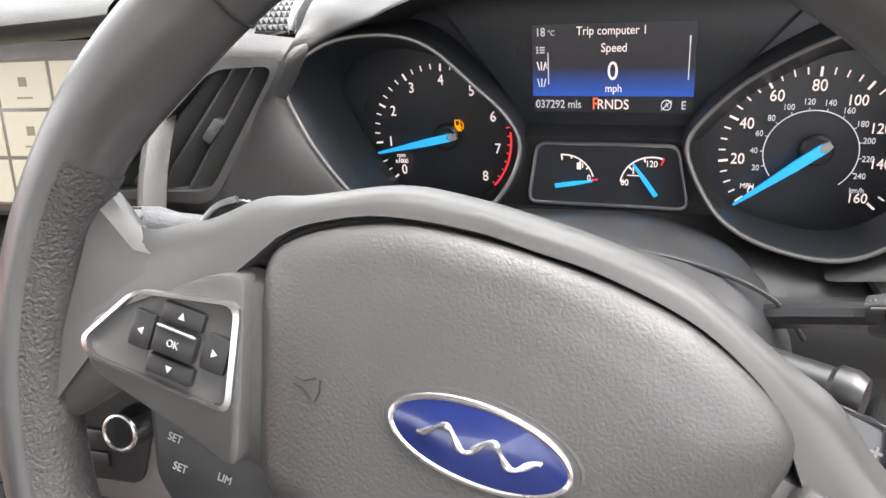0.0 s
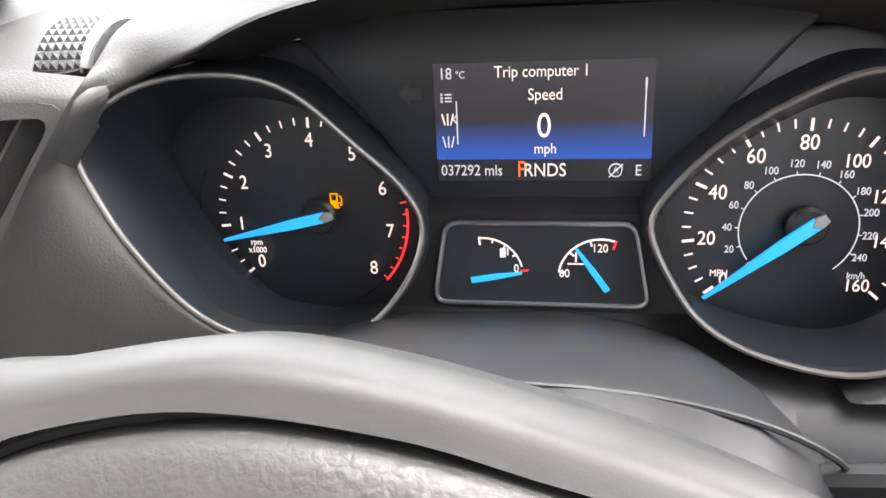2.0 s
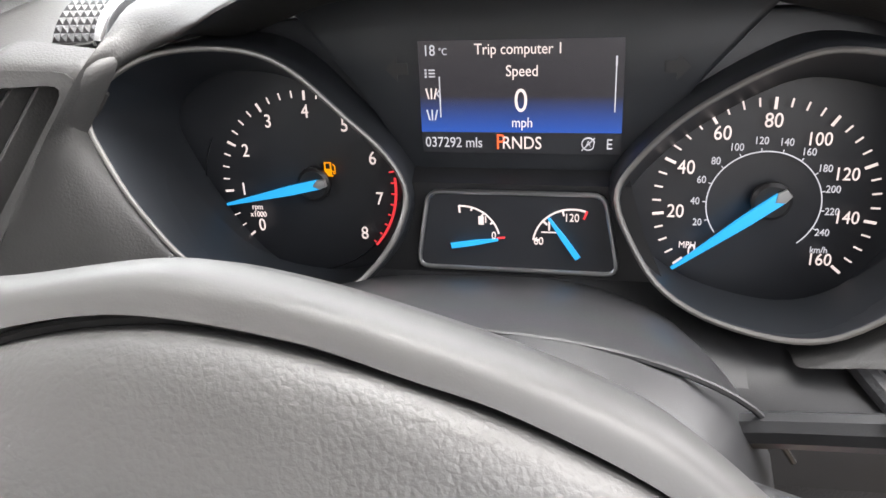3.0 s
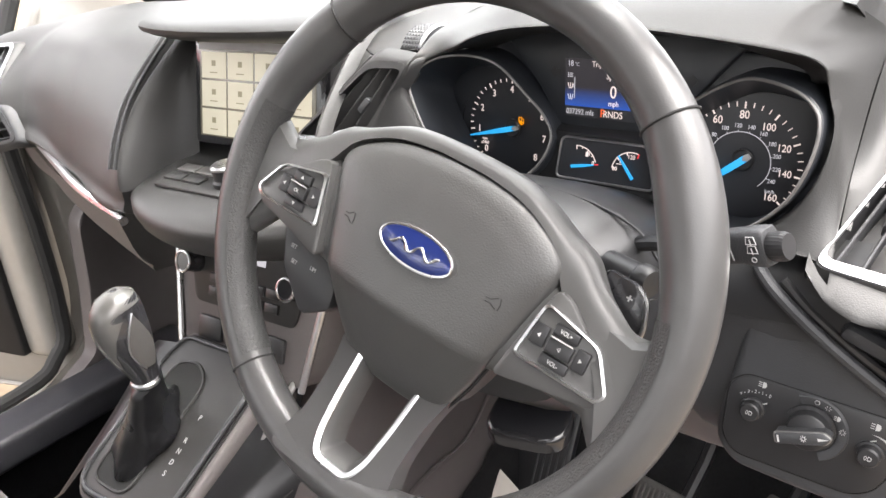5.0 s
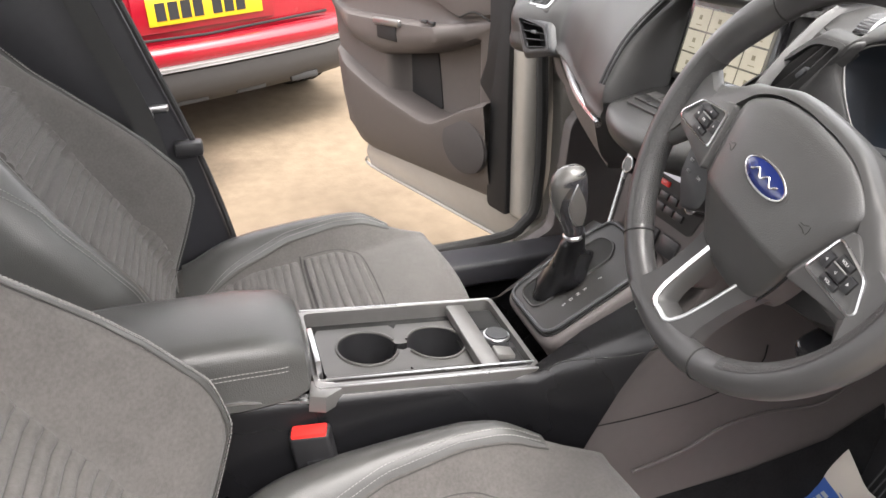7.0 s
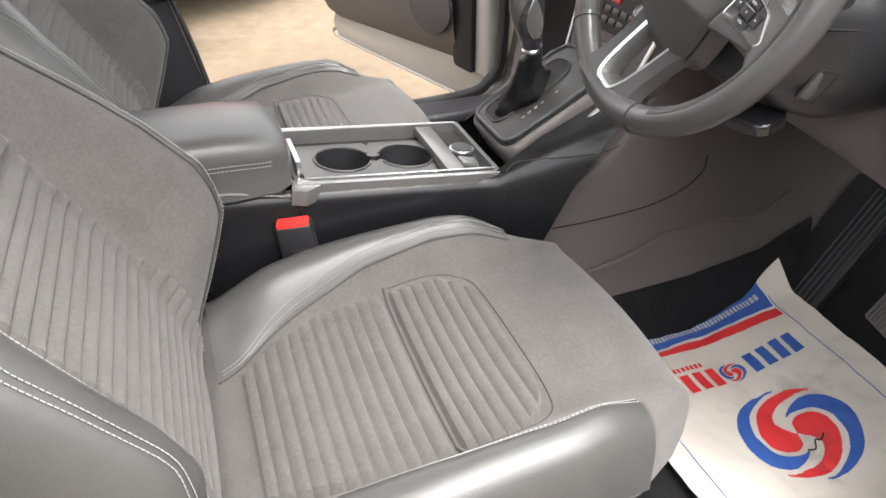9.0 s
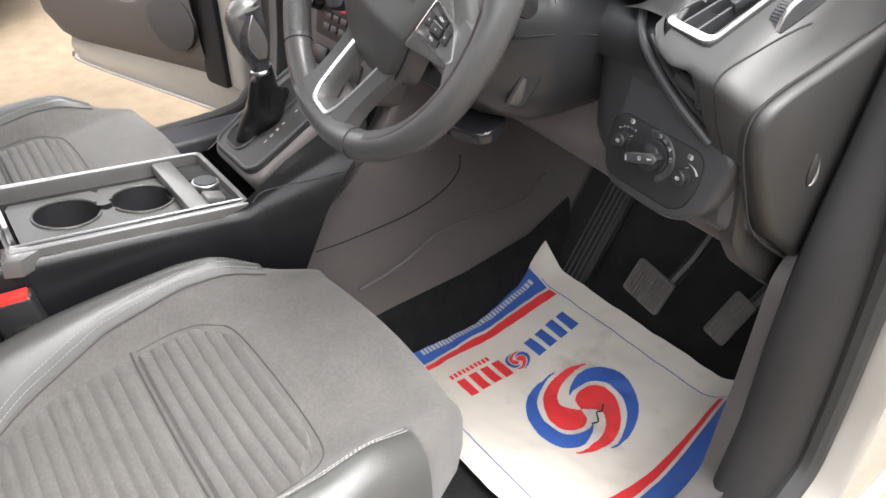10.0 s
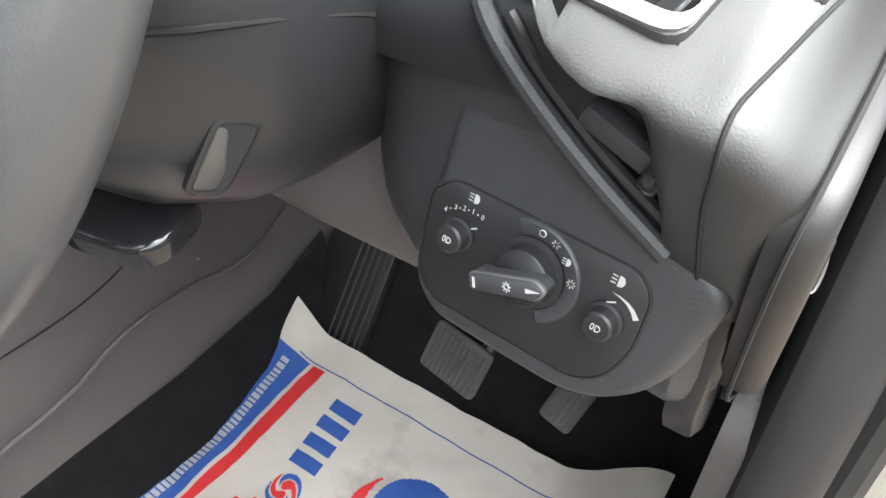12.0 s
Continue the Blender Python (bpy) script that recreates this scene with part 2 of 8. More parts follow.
def mesh_of(bm, name, sharp=35):
    bmesh.ops.recalc_face_normals(bm, faces=bm.faces)
    me = bpy.data.meshes.new(name)
    bm.to_mesh(me)
    bm.free()
    me.polygons.foreach_set("use_smooth", [True] * len(me.polygons))
    me.set_sharp_from_angle(angle=radians(sharp))
    return me


def part(name, bm, material, parent, label="", at=None, sharp=35):
    me = mesh_of(bm, name, sharp)
    me.materials.append(material)
    ob = new(name, me)
    ob.parent = parent
    if at is not None:
        ob.matrix_basis = at
    if label:
        tagged(ob, label)
    return ob


def single(name, bm, material, label, category, kind="", m=None, sharp=35, group=""):
    ob = part(name, bm, material, None, "", m, sharp)
    return tagged(ob, label, category, group, kind)


def xform(bm, m):
    bmesh.ops.transform(bm, matrix=m, verts=bm.verts)
    return bm


def rbox(sx, sy, sz, bevel=0.004, seg=2, at=(0, 0, 0), m=None):
    bm = bmesh.new()
    bmesh.ops.create_cube(bm, size=1)
    bmesh.ops.scale(bm, vec=(sx, sy, sz), verts=bm.verts)
    if bevel:
        bmesh.ops.bevel(bm, geom=bm.edges[:], offset=min(bevel, 0.49 * min(sx, sy, sz)), segments=seg, affect="EDGES", profile=0.5)
    bmesh.ops.translate(bm, vec=at, verts=bm.verts)
    return xform(bm, m) if m is not None else bm


def rounded(points, r, n=4):
    """A polygon's outline with its corners rounded."""
    out = []
    k = len(points)
    for i in range(k):
        p, a, b = Vector(points[i]), Vector(points[i - 1]), Vector(points[(i + 1) % k])
        da, db = (a - p), (b - p)
        rr = min(r, da.length * 0.45, db.length * 0.45)
        s, e = p + da.normalized() * rr, p + db.normalized() * rr
        for j in range(n + 1):
            t = j / n
            out.append(s * (1 - t) ** 2 + p * 2 * t * (1 - t) + e * t * t)
    return out


def smooth_loop(points, n=6):
    """A closed Catmull-Rom curve through the points."""
    out, k = [], len(points)
    P = [Vector(p) for p in points]
    for i in range(k):
        a, b, c, d = P[i - 1], P[i], P[(i + 1) % k], P[(i + 2) % k]
        for j in range(n):
            t = j / n
            out.append(0.5 * (2 * b + (c - a) * t + (2 * a - 5 * b + 4 * c - d) * t * t + (3 * b - a - 3 * c + d) * t ** 3))
    return out


def smooth_line(points, n=6):
    P = [Vector(p) for p in points]
    P = [P[0] * 2 - P[1]] + P + [P[-1] * 2 - P[-2]]
    out = []
    for i in range(1, len(P) - 2):
        a, b, c, d = P[i - 1:i + 3]
        for j in range(n):
            t = j / n
            out.append(0.5 * (2 * b + (c - a) * t + (2 * a - 5 * b + 4 * c - d) * t * t + (3 * b - a - 3 * c + d) * t ** 3))
    return out + [P[-2]]


def prism(outline, z0, z1, bevel=0.0, seg=2, m=None):
    """A plate with that outline in x and y, from z0 to z1, its upper edge bevelled."""
    bm = bmesh.new()
    o = [Vector((p[0], p[1], 0)) for p in outline]
    c = sum(o, Vector()) / len(o)
    rings = [[v.copy() + Vector((0, 0, z0)) for v in o]]
    if bevel:
        for s in range(seg + 1):
            a = s / seg * math.pi / 2
            ins, up = bevel * (1 - math.cos(a)), bevel * (1 - math.sin(a))
            rings.append([v + (c - v).normalized() * ins + Vector((0, 0, z1 - up)) for v in o])
    else:
        rings.append([v + Vector((0, 0, z1)) for v in o])
    vs = [[bm.verts.new(v) for v in r] for r in rings]
    n = len(o)
    for r in range(len(vs) - 1):
        for i in range(n):
            bm.faces.new((vs[r][i], vs[r][(i + 1) % n], vs[r + 1][(i + 1) % n], vs[r + 1][i]))
    bm.faces.new(vs[0][::-1])
    bm.faces.new(vs[-1])
    return xform(bm, m) if m is not None else bm


def ring_plate(outer, inner, z0, z1, m=None):
    """A frame between two outlines with the same number of points."""
    bm = bmesh.new()
    loops = [[bm.verts.new((p[0], p[1], z)) for p in o] for o, z in ((outer, z0), (outer, z1 - 0.0006), (inner, z1), (inner, z0))]
    n = len(outer)
    for k in range(4):
        a, b = loops[k], loops[(k + 1) % 4]
        for i in range(n):
            bm.faces.new((a[i], a[(i + 1) % n], b[(i + 1) % n], b[i]))
    return xform(bm, m) if m is not None else bm


def loft(sections, closed=True, caps=True):
    bm = bmesh.new()
    vs = [[bm.verts.new(p) for p in s] for s in sections]
    n = len(sections[0])
    for r in range(len(vs) - 1):
        for i in range(n if closed else n - 1):
            bm.faces.new((vs[r][i], vs[r][(i + 1) % n], vs[r + 1][(i + 1) % n], vs[r + 1][i]))
    if caps and closed:
        bm.faces.new(vs[0][::-1])
        bm.faces.new(vs[-1])
    return bm


def thicken(bm, depth):
    bmesh.ops.recalc_face_normals(bm, faces=bm.faces)
    bmesh.ops.solidify(bm, geom=bm.faces[:], thickness=depth)
    return bm


def tube(path, radius, n=10, closed=False, flat=1.0):
    """A round bar along a path; radius may be a list."""
    P = [Vector(p) for p in path]
    k = len(P)
    rad = radius if isinstance(radius, (list, tuple)) else [radius] * k
    secs = []
    up = None
    for i in range(k):
        if closed:
            t = (P[(i + 1) % k] - P[i - 1]).normalized()
        else:
            t = (P[min(i + 1, k - 1)] - P[max(i - 1, 0)]).normalized()
        if up is None:
            up = t.orthogonal().normalized()
        up = (up - t * up.dot(t)).normalized()
        side = t.cross(up)
        secs.append([P[i] + (up * math.cos(a) + side * math.sin(a) * flat) * rad[i] for a in [2 * math.pi * j / n for j in range(n)]])
    if closed:
        secs.append(secs[0])
        bm = loft(secs[:-1], True, False)
        bm.verts.ensure_lookup_table()
        last, first = [bm.verts[(k - 1) * n + j] for j in range(n)], [bm.verts[j] for j in range(n)]
        best = min(range(n), key=lambda s: (last[0].co - first[s].co).length)
        for j in range(n):
            bm.faces.new((last[j], last[(j + 1) % n], first[(j + 1 + best) % n], first[(j + best) % n]))
        return bm
    return loft(secs)


def lathe(profile, n=24, m=None):
    """A turned body round z from (radius, height) pairs."""
    secs = [[(r * math.cos(2 * math.pi * j / n), r * math.sin(2 * math.pi * j / n), z) for j in range(n)] for r, z in profile]
    bm = loft(secs)
    return xform(bm, m) if m is not None else bm


def joined(*bms):
    out = bmesh.new()
    for b in bms:
        me = bpy.data.meshes.new("tmp")
        b.to_mesh(me)
        b.free()
        out.from_mesh(me)
        bpy.data.meshes.remove(me)
    return out


def lettering(text, size, m, material, parent, name="lettering", align="CENTER", depth=0.0002):
    cu = bpy.data.curves.new("txt", "FONT")
    cu.body, cu.size, cu.align_x, cu.align_y, cu.extrude = text, size, align, "CENTER", depth
    cu.resolution_u = 4
    tmp = bpy.data.objects.new("txt", cu)
    scene.collection.objects.link(tmp)
    me = bpy.data.meshes.new_from_object(tmp.evaluated_get(bpy.context.evaluated_depsgraph_get()))
    bpy.data.objects.remove(tmp)
    bpy.data.curves.remove(cu)
    weld = bmesh.new()
    weld.from_mesh(me)
    bmesh.ops.remove_doubles(weld, verts=weld.verts[:], dist=0.000004)
    weld.to_mesh(me)
    weld.free()
    me.materials.append(material)
    ob = new(name, me)
    ob.parent = parent
    ob.matrix_basis = m @ Matrix.Diagonal((0.86, 1, 1, 1))
    return ob


def axes(origin, x, y):
    """The pose with that origin whose x and y axes point so."""
    x = Vector(x).normalized()
    z = x.cross(Vector(y)).normalized()
    y = z.cross(x)
    m = Matrix((x, y, z)).transposed().to_4x4()
    m.translation = origin
    return m


def sstep(a, b, x):
    t = max(0.0, min(1.0, (x - a) / (b - a)))
    return t * t * (3 - 2 * t)


def curve(keys, x):
    """Smooth values through keyed ones."""
    k = max(0, min(len(keys) - 2, sum(1 for a, _ in keys[1:] if x > a)))
    slope = lambda i: 0.0 if i <= 0 else (keys[min(i + 1, len(keys) - 1)][1] - keys[i - 1][1]) / (keys[min(i + 1, len(keys) - 1)][0] - keys[i - 1][0])
    (xa, va), (xb, vb) = keys[k], keys[k + 1]
    h = xb - xa
    t = max(0.0, min(1.0, (x - xa) / h))
    return va * (1 + 2 * t) * (1 - t) ** 2 + slope(k) * h * t * (1 - t) ** 2 + vb * t * t * (3 - 2 * t) + slope(k + 1) * h * t * t * (t - 1)


def keyed(keys, x, soft=False):
    """Straight-line values between keyed ones: keys of (x, value or tuple)."""
    if x <= keys[0][0]:
        return keys[0][1]
    for (xa, va), (xb, vb) in zip(keys, keys[1:]):
        if x <= xb:
            t = (x - xa) / (xb - xa)
            t = t * t * (3 - 2 * t) if soft else t
            return tuple(p + (q - p) * t for p, q in zip(va, vb)) if isinstance(va, (tuple, list)) else va + (vb - va) * t
    return keys[-1][1]


# ---------------------------------------------------------------- ground and the car's shell
def yard_z(x, y):
    rise = 0.062 * max(0.0, min(5.4, -0.6 - x))
    return rise + (0.012 * noise.noise((x * 0.9, y * 0.9, 0)) - 0.006 if abs(x) < 14 and abs(y) < 14 else -0.02)


def make_ground():
    bm = bmesh.new()
    xs = [-2500, -600, -100, -30] + [-12 + 0.4 * i for i in range(45)] + [30, 100, 600, 2500]
    ys = [-2500, -600, -100, -30] + [-8 + 0.4 * i for i in range(40)] + [30, 100, 600, 2500]
    rows = [[bm.verts.new((x, y, yard_z(x, y))) for x in xs] for y in ys]
    for a, b in zip(rows, rows[1:]):
        for i in range(len(xs) - 1):
            bm.faces.new((a[i], a[i + 1], b[i + 1], b[i]))
    single("ground", bm, GROUND, "dusty brown concrete yard with dark blotches and the red car's shade painted in", "ground", "structure")


make_ground()


def make_yard_wall():
    # unseen wall, added to hold back low sky light on the driver's side
    bm = rbox(0.22, 26, 2.0, 0.02, at=(3.25, 0.5, 0.96))
    single("shade_wall_east", bm, WALL, "plain grey wall, out of view, added to block low sky light", "wall", "structure")


make_yard_wall()


def make_shell():
    # carpeted floor with the sloping toe board
    prof = [(-1.5, 0.255), (-0.2, 0.255), (0.38, 0.255), (0.50, 0.275), (0.60, 0.315), (0.70, 0.38), (0.80, 0.48), (0.93, 0.66)]
    bm = loft([[(x, p[1], p[2]) for p in smooth_line([(0, a, b) for a, b in prof], 3)] for x in (-1.10, -0.9, -0.6, -0.4, -0.2, 0.0, 0.2, 0.33)], closed=False)
    single("floor", bm, CARPET, "black carpeted car floor rising to the toe board", "car floor", "structure")
    # firewall
    single("firewall", rbox(1.44, 0.03, 0.75, 0.004, at=(-0.385, 0.945, 0.80)), RUBBER, "black padded bulkhead behind the dashboard", "bulkhead", "structure")
    # driver's kick panel and sill
    out = rounded([(-0.03, 0.28), (0.95, 0.28), (0.95, 0.80), (0.44, 0.80), (0.366, 0.73), (0.352, 0.592), (0.330, 0.455), (0.250, 0.412), (0.02, 0.40)], 0.02)
    m = axes((0.296, 0, 0), (0, 1, 0), (0, 0, 1))
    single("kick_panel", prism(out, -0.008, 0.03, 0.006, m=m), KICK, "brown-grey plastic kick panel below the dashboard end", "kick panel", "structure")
    # painted jamb beside the dashboard, leaning back as the door opening does
    jb = [(0.28, 0.20), (0.95, 0.20), (0.95, 1.14), (0.52, 1.14), (0.447, 0.98), (0.435, 0.90), (0.448, 0.72), (0.448, 0.55), (0.42, 0.44), (0.26, 0.36)]
    m = axes((0.362, 0, 0), (0, 1, 0), (0, 0, 1))
    single("door_jamb", prism(rounded(jb, 0.04), 0.0, 0.05, 0.01, m=m), PAINT_WHITE, "cream-white painted door jamb of the car", "door jamb", "structure")
    seal = smooth_line([(0.366, 0.52, 1.16), (0.366, 0.440, 1.0), (0.366, 0.425, 0.90), (0.366, 0.432, 0.72), (0.366, 0.43, 0.55), (0.366, 0.40, 0.45), (0.366, 0.24, 0.405), (0.366, -0.55, 0.405)], 6)
    single("door_seal", tube(seal, 0.015, 10), RUBBER, "black rubber door seal round the opening", "door seal", "structure")
    trim = []
    for y, z in ((0.52, 1.16), (0.47, 1.05), (0.435, 0.97), (0.405, 0.87), (0.375, 0.76), (0.362, 0.66), (0.355, 0.56), (0.335, 0.46), (0.315, 0.39), (0.30, 0.32)):
        trim.append([(0.296, y + 0.06, z + 0.0), (0.304, y, z), (0.322, y - 0.010, z), (0.345, y + 0.004, z), (0.356, y + 0.035, z), (0.362, y + 0.09, z)])
    single("jamb_trim", loft([smooth_line(q, 3) for q in zip(*[smooth_line(c, 3) for c in zip(*trim)])], closed=False), DOORDARK, "dark plastic trim along the door opening", "trim", "structure")
    # the same on the passenger's side
    m = axes((-1.232, 0, 0), (0, 1, 0), (0, 0, 1))
    single("door_jamb_passenger", prism(rounded([(p[0] + 0.03, p[1]) for p in jb], 0.04), 0.0, 0.05, 0.01, m=m), PAINT_WHITE, "cream-white painted door jamb of the car", "door jamb", "structure")
    single("door_seal_passenger", tube([(-0.82 - p[0], p[1] - 0.005, p[2]) for p in seal], 0.015, 10), RUBBER, "black rubber door seal round the opening", "door seal", "structure")
    m = axes((-1.110, 0, 0), (0, 1, 0), (0, 0, 1))
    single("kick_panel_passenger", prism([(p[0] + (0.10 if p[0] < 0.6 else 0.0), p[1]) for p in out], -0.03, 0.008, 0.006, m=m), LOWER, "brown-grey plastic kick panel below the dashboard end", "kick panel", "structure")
    # sills
    for name, x, lab in (("sill_driver", 0.375, "cream-white painted sill under the open doorway"), ("sill_passenger", -1.14, "cream-white painted sill under the open doorway")):
        single(name, rbox(0.09, 1.6, 0.14, 0.03, 3, at=(x, -0.15, 0.335)), PAINT_WHITE, lab, "sill", "structure")
    single("sill_trim_driver", rbox(0.130, 0.95, 0.06, 0.014, 3, at=(0.345, -0.16, 0.392)), PILLAR, "black ribbed plastic sill cover", "sill cover", "structure")
    single("sill_carpet", rbox(0.012, 1.25, 0.17, 0.004, at=(-1.088, -0.02, 0.325)), CARPET, "black carpet up the inner face of the sill", "carpet", "structure")
    single("sill_trim", rbox(0.10, 1.25, 0.06, 0.012, 3, at=(-1.05, -0.02, 0.415)), PILLAR, "black ribbed plastic sill cover", "sill cover", "structure")


make_shell()


def make_roof():
    # plain roof, screen and rear wall close the cabin above and behind
    secs = []
    for y, z in ((0.10, 1.53), (-0.12, 1.60), (-0.6, 1.66), (-1.2, 1.63), (-1.9, 1.52)):
        secs.append([(-0.40 + 0.59 * u * (1 if y < 0.0 else 0.92), y, z - 0.05 * abs(u) ** 3) for u in [-1 + i / 6 for i in range(13)]])
    single("roof", thicken(loft(secs, closed=False), 0.04), HEADLINER, "pale cloth headliner under the roof", "headliner", "structure")
    pane = [[(-0.40 + (0.66 + (0.50 - 0.66) * t) * u, 0.98 + (0.10 - 0.98) * t - 0.06 * u * u, 1.04 + (1.51 - 1.04) * t) for u in (-1, -0.6, -0.2, 0.2, 0.6, 1)] for t in (0, 0.33, 0.66, 1)]
    ob = single("windscreen", thicken(loft(pane, closed=False), 0.004), GLASS, "clear curved windscreen over the dashboard", "windscreen", "structure")
    ob.visible_shadow = False
    for s, name in ((1, "a_pillar_driver"), (-1, "a_pillar_passenger")):
        path = smooth_line([(-0.40 + 0.72 * s, 0.90, 1.03), (-0.40 + 0.66 * s, 0.52, 1.27), (-0.40 + 0.57 * s, 0.06, 1.51)], 5)
        single(name, tube(path, 0.045, 10), PILLAR, "dark trimmed windscreen pillar", "pillar", "structure")
    single("rear_wall", rbox(1.4, 0.05, 0.66, 0.02, at=(-0.40, -1.75, 0.625)), RUBBER, "plain dark rear end of the cabin", "rear wall", "structure")
    pane = single("rear_window", rbox(1.2, 0.005, 0.56, 0.001, 1, at=(-0.40, -1.80, 1.24)), GLASS, "clear rear window", "rear window", "structure")
    pane.visible_shadow = False
    # unseen rear doors with tinted glass, added to cut the light from behind the front seats
    for x, name in ((0.335, "rear_door_driver"), (-1.135, "rear_door_passenger")):
        d = thing(name, "assumed rear door, out of view, that cuts the light from behind", "car door", kind="structure")
        low = [(-0.66, 0.30), (-0.64, 0.90), (-0.66, 1.03), (-1.76, 1.03), (-1.76, 0.30)]
        part("panel", prism(low, -0.035, 0.035, 0.01, m=axes((x, 0, 0), (0, 1, 0), (0, 0, 1))), PILLAR, d)
        lean = -0.10 if x > 0 else 0.10
        g = [[(x, y, 1.02), (x + lean, y - 0.10 * (y > -1), 1.56 - 0.06 * (y < -1.5))] for y in (-0.68, -1.2, -1.76)]
        part("window_glass", thicken(loft(g, closed=False), 0.004), PRIVACY, d, "tinted window glass").visible_shadow = False
    path = smooth_line([(0.33, -0.60, 0.38), (0.335, -0.62, 1.0), (0.27, -0.72, 1.55)], 5)
    single("centre_pillar_driver", tube(path, 0.045, 10), PILLAR, "dark trimmed centre pillar", "pillar", "structure")
    # passenger's centre pillar
    edge = [(-0.325, 0.40), (-0.345, 0.57), (-0.39, 0.77), (-0.46, 0.99), (-0.56, 1.30), (-0.63, 1.58)]
    back = [(-0.90, 1.58), (-0.78, 1.2), (-0.68, 0.9), (-0.64, 0.7), (-0.64, 0.40)]
    bm = prism([(y, z) for y, z in edge + back], -0.03, 0.03, 0.012, m=axes((-1.085, 0, 0), (0, 1, 0), (0, 0, 1)))
    pil = thing("pillar_trim", "black plastic centre pillar trim with a seat belt anchor", "pillar", kind="structure")
    part("panel", bm, PILLAR, pil)
    part("edge_strip", tube(smooth_line([(-1.05, y + 0.006, z) for y, z in edge], 5), 0.006, 8), RUBBER, pil)
    part("bump_stop", rbox(0.04, 0.055, 0.03, 0.008, at=(-1.045, -0.40, 0.78)), BLACK, pil)
    part("belt_guide", joined(rbox(0.02, 0.06, 0.012, 0.003, at=(-1.04, -0.455, 0.865)), rbox(0.016, 0.012, 0.05, 0.003, at=(-1.035, -0.46, 0.845))), CHROME, pil, "small metal seat belt guide")
    belt = smooth_line([(-1.045, -0.62, 1.35), (-1.03, -0.54, 1.05), (-1.02, -0.47, 0.83), (-1.0, -0.45, 0.6)], 6)
    secs = [[(p[0] + dx, p[1] + dy, p[2]) for dx, dy in ((-0.001, -0.022), (0.001, -0.022), (0.001, 0.022), (-0.001, 0.022))] for p in belt]
    part("belt", loft(secs), RUBBER, pil)


make_roof()

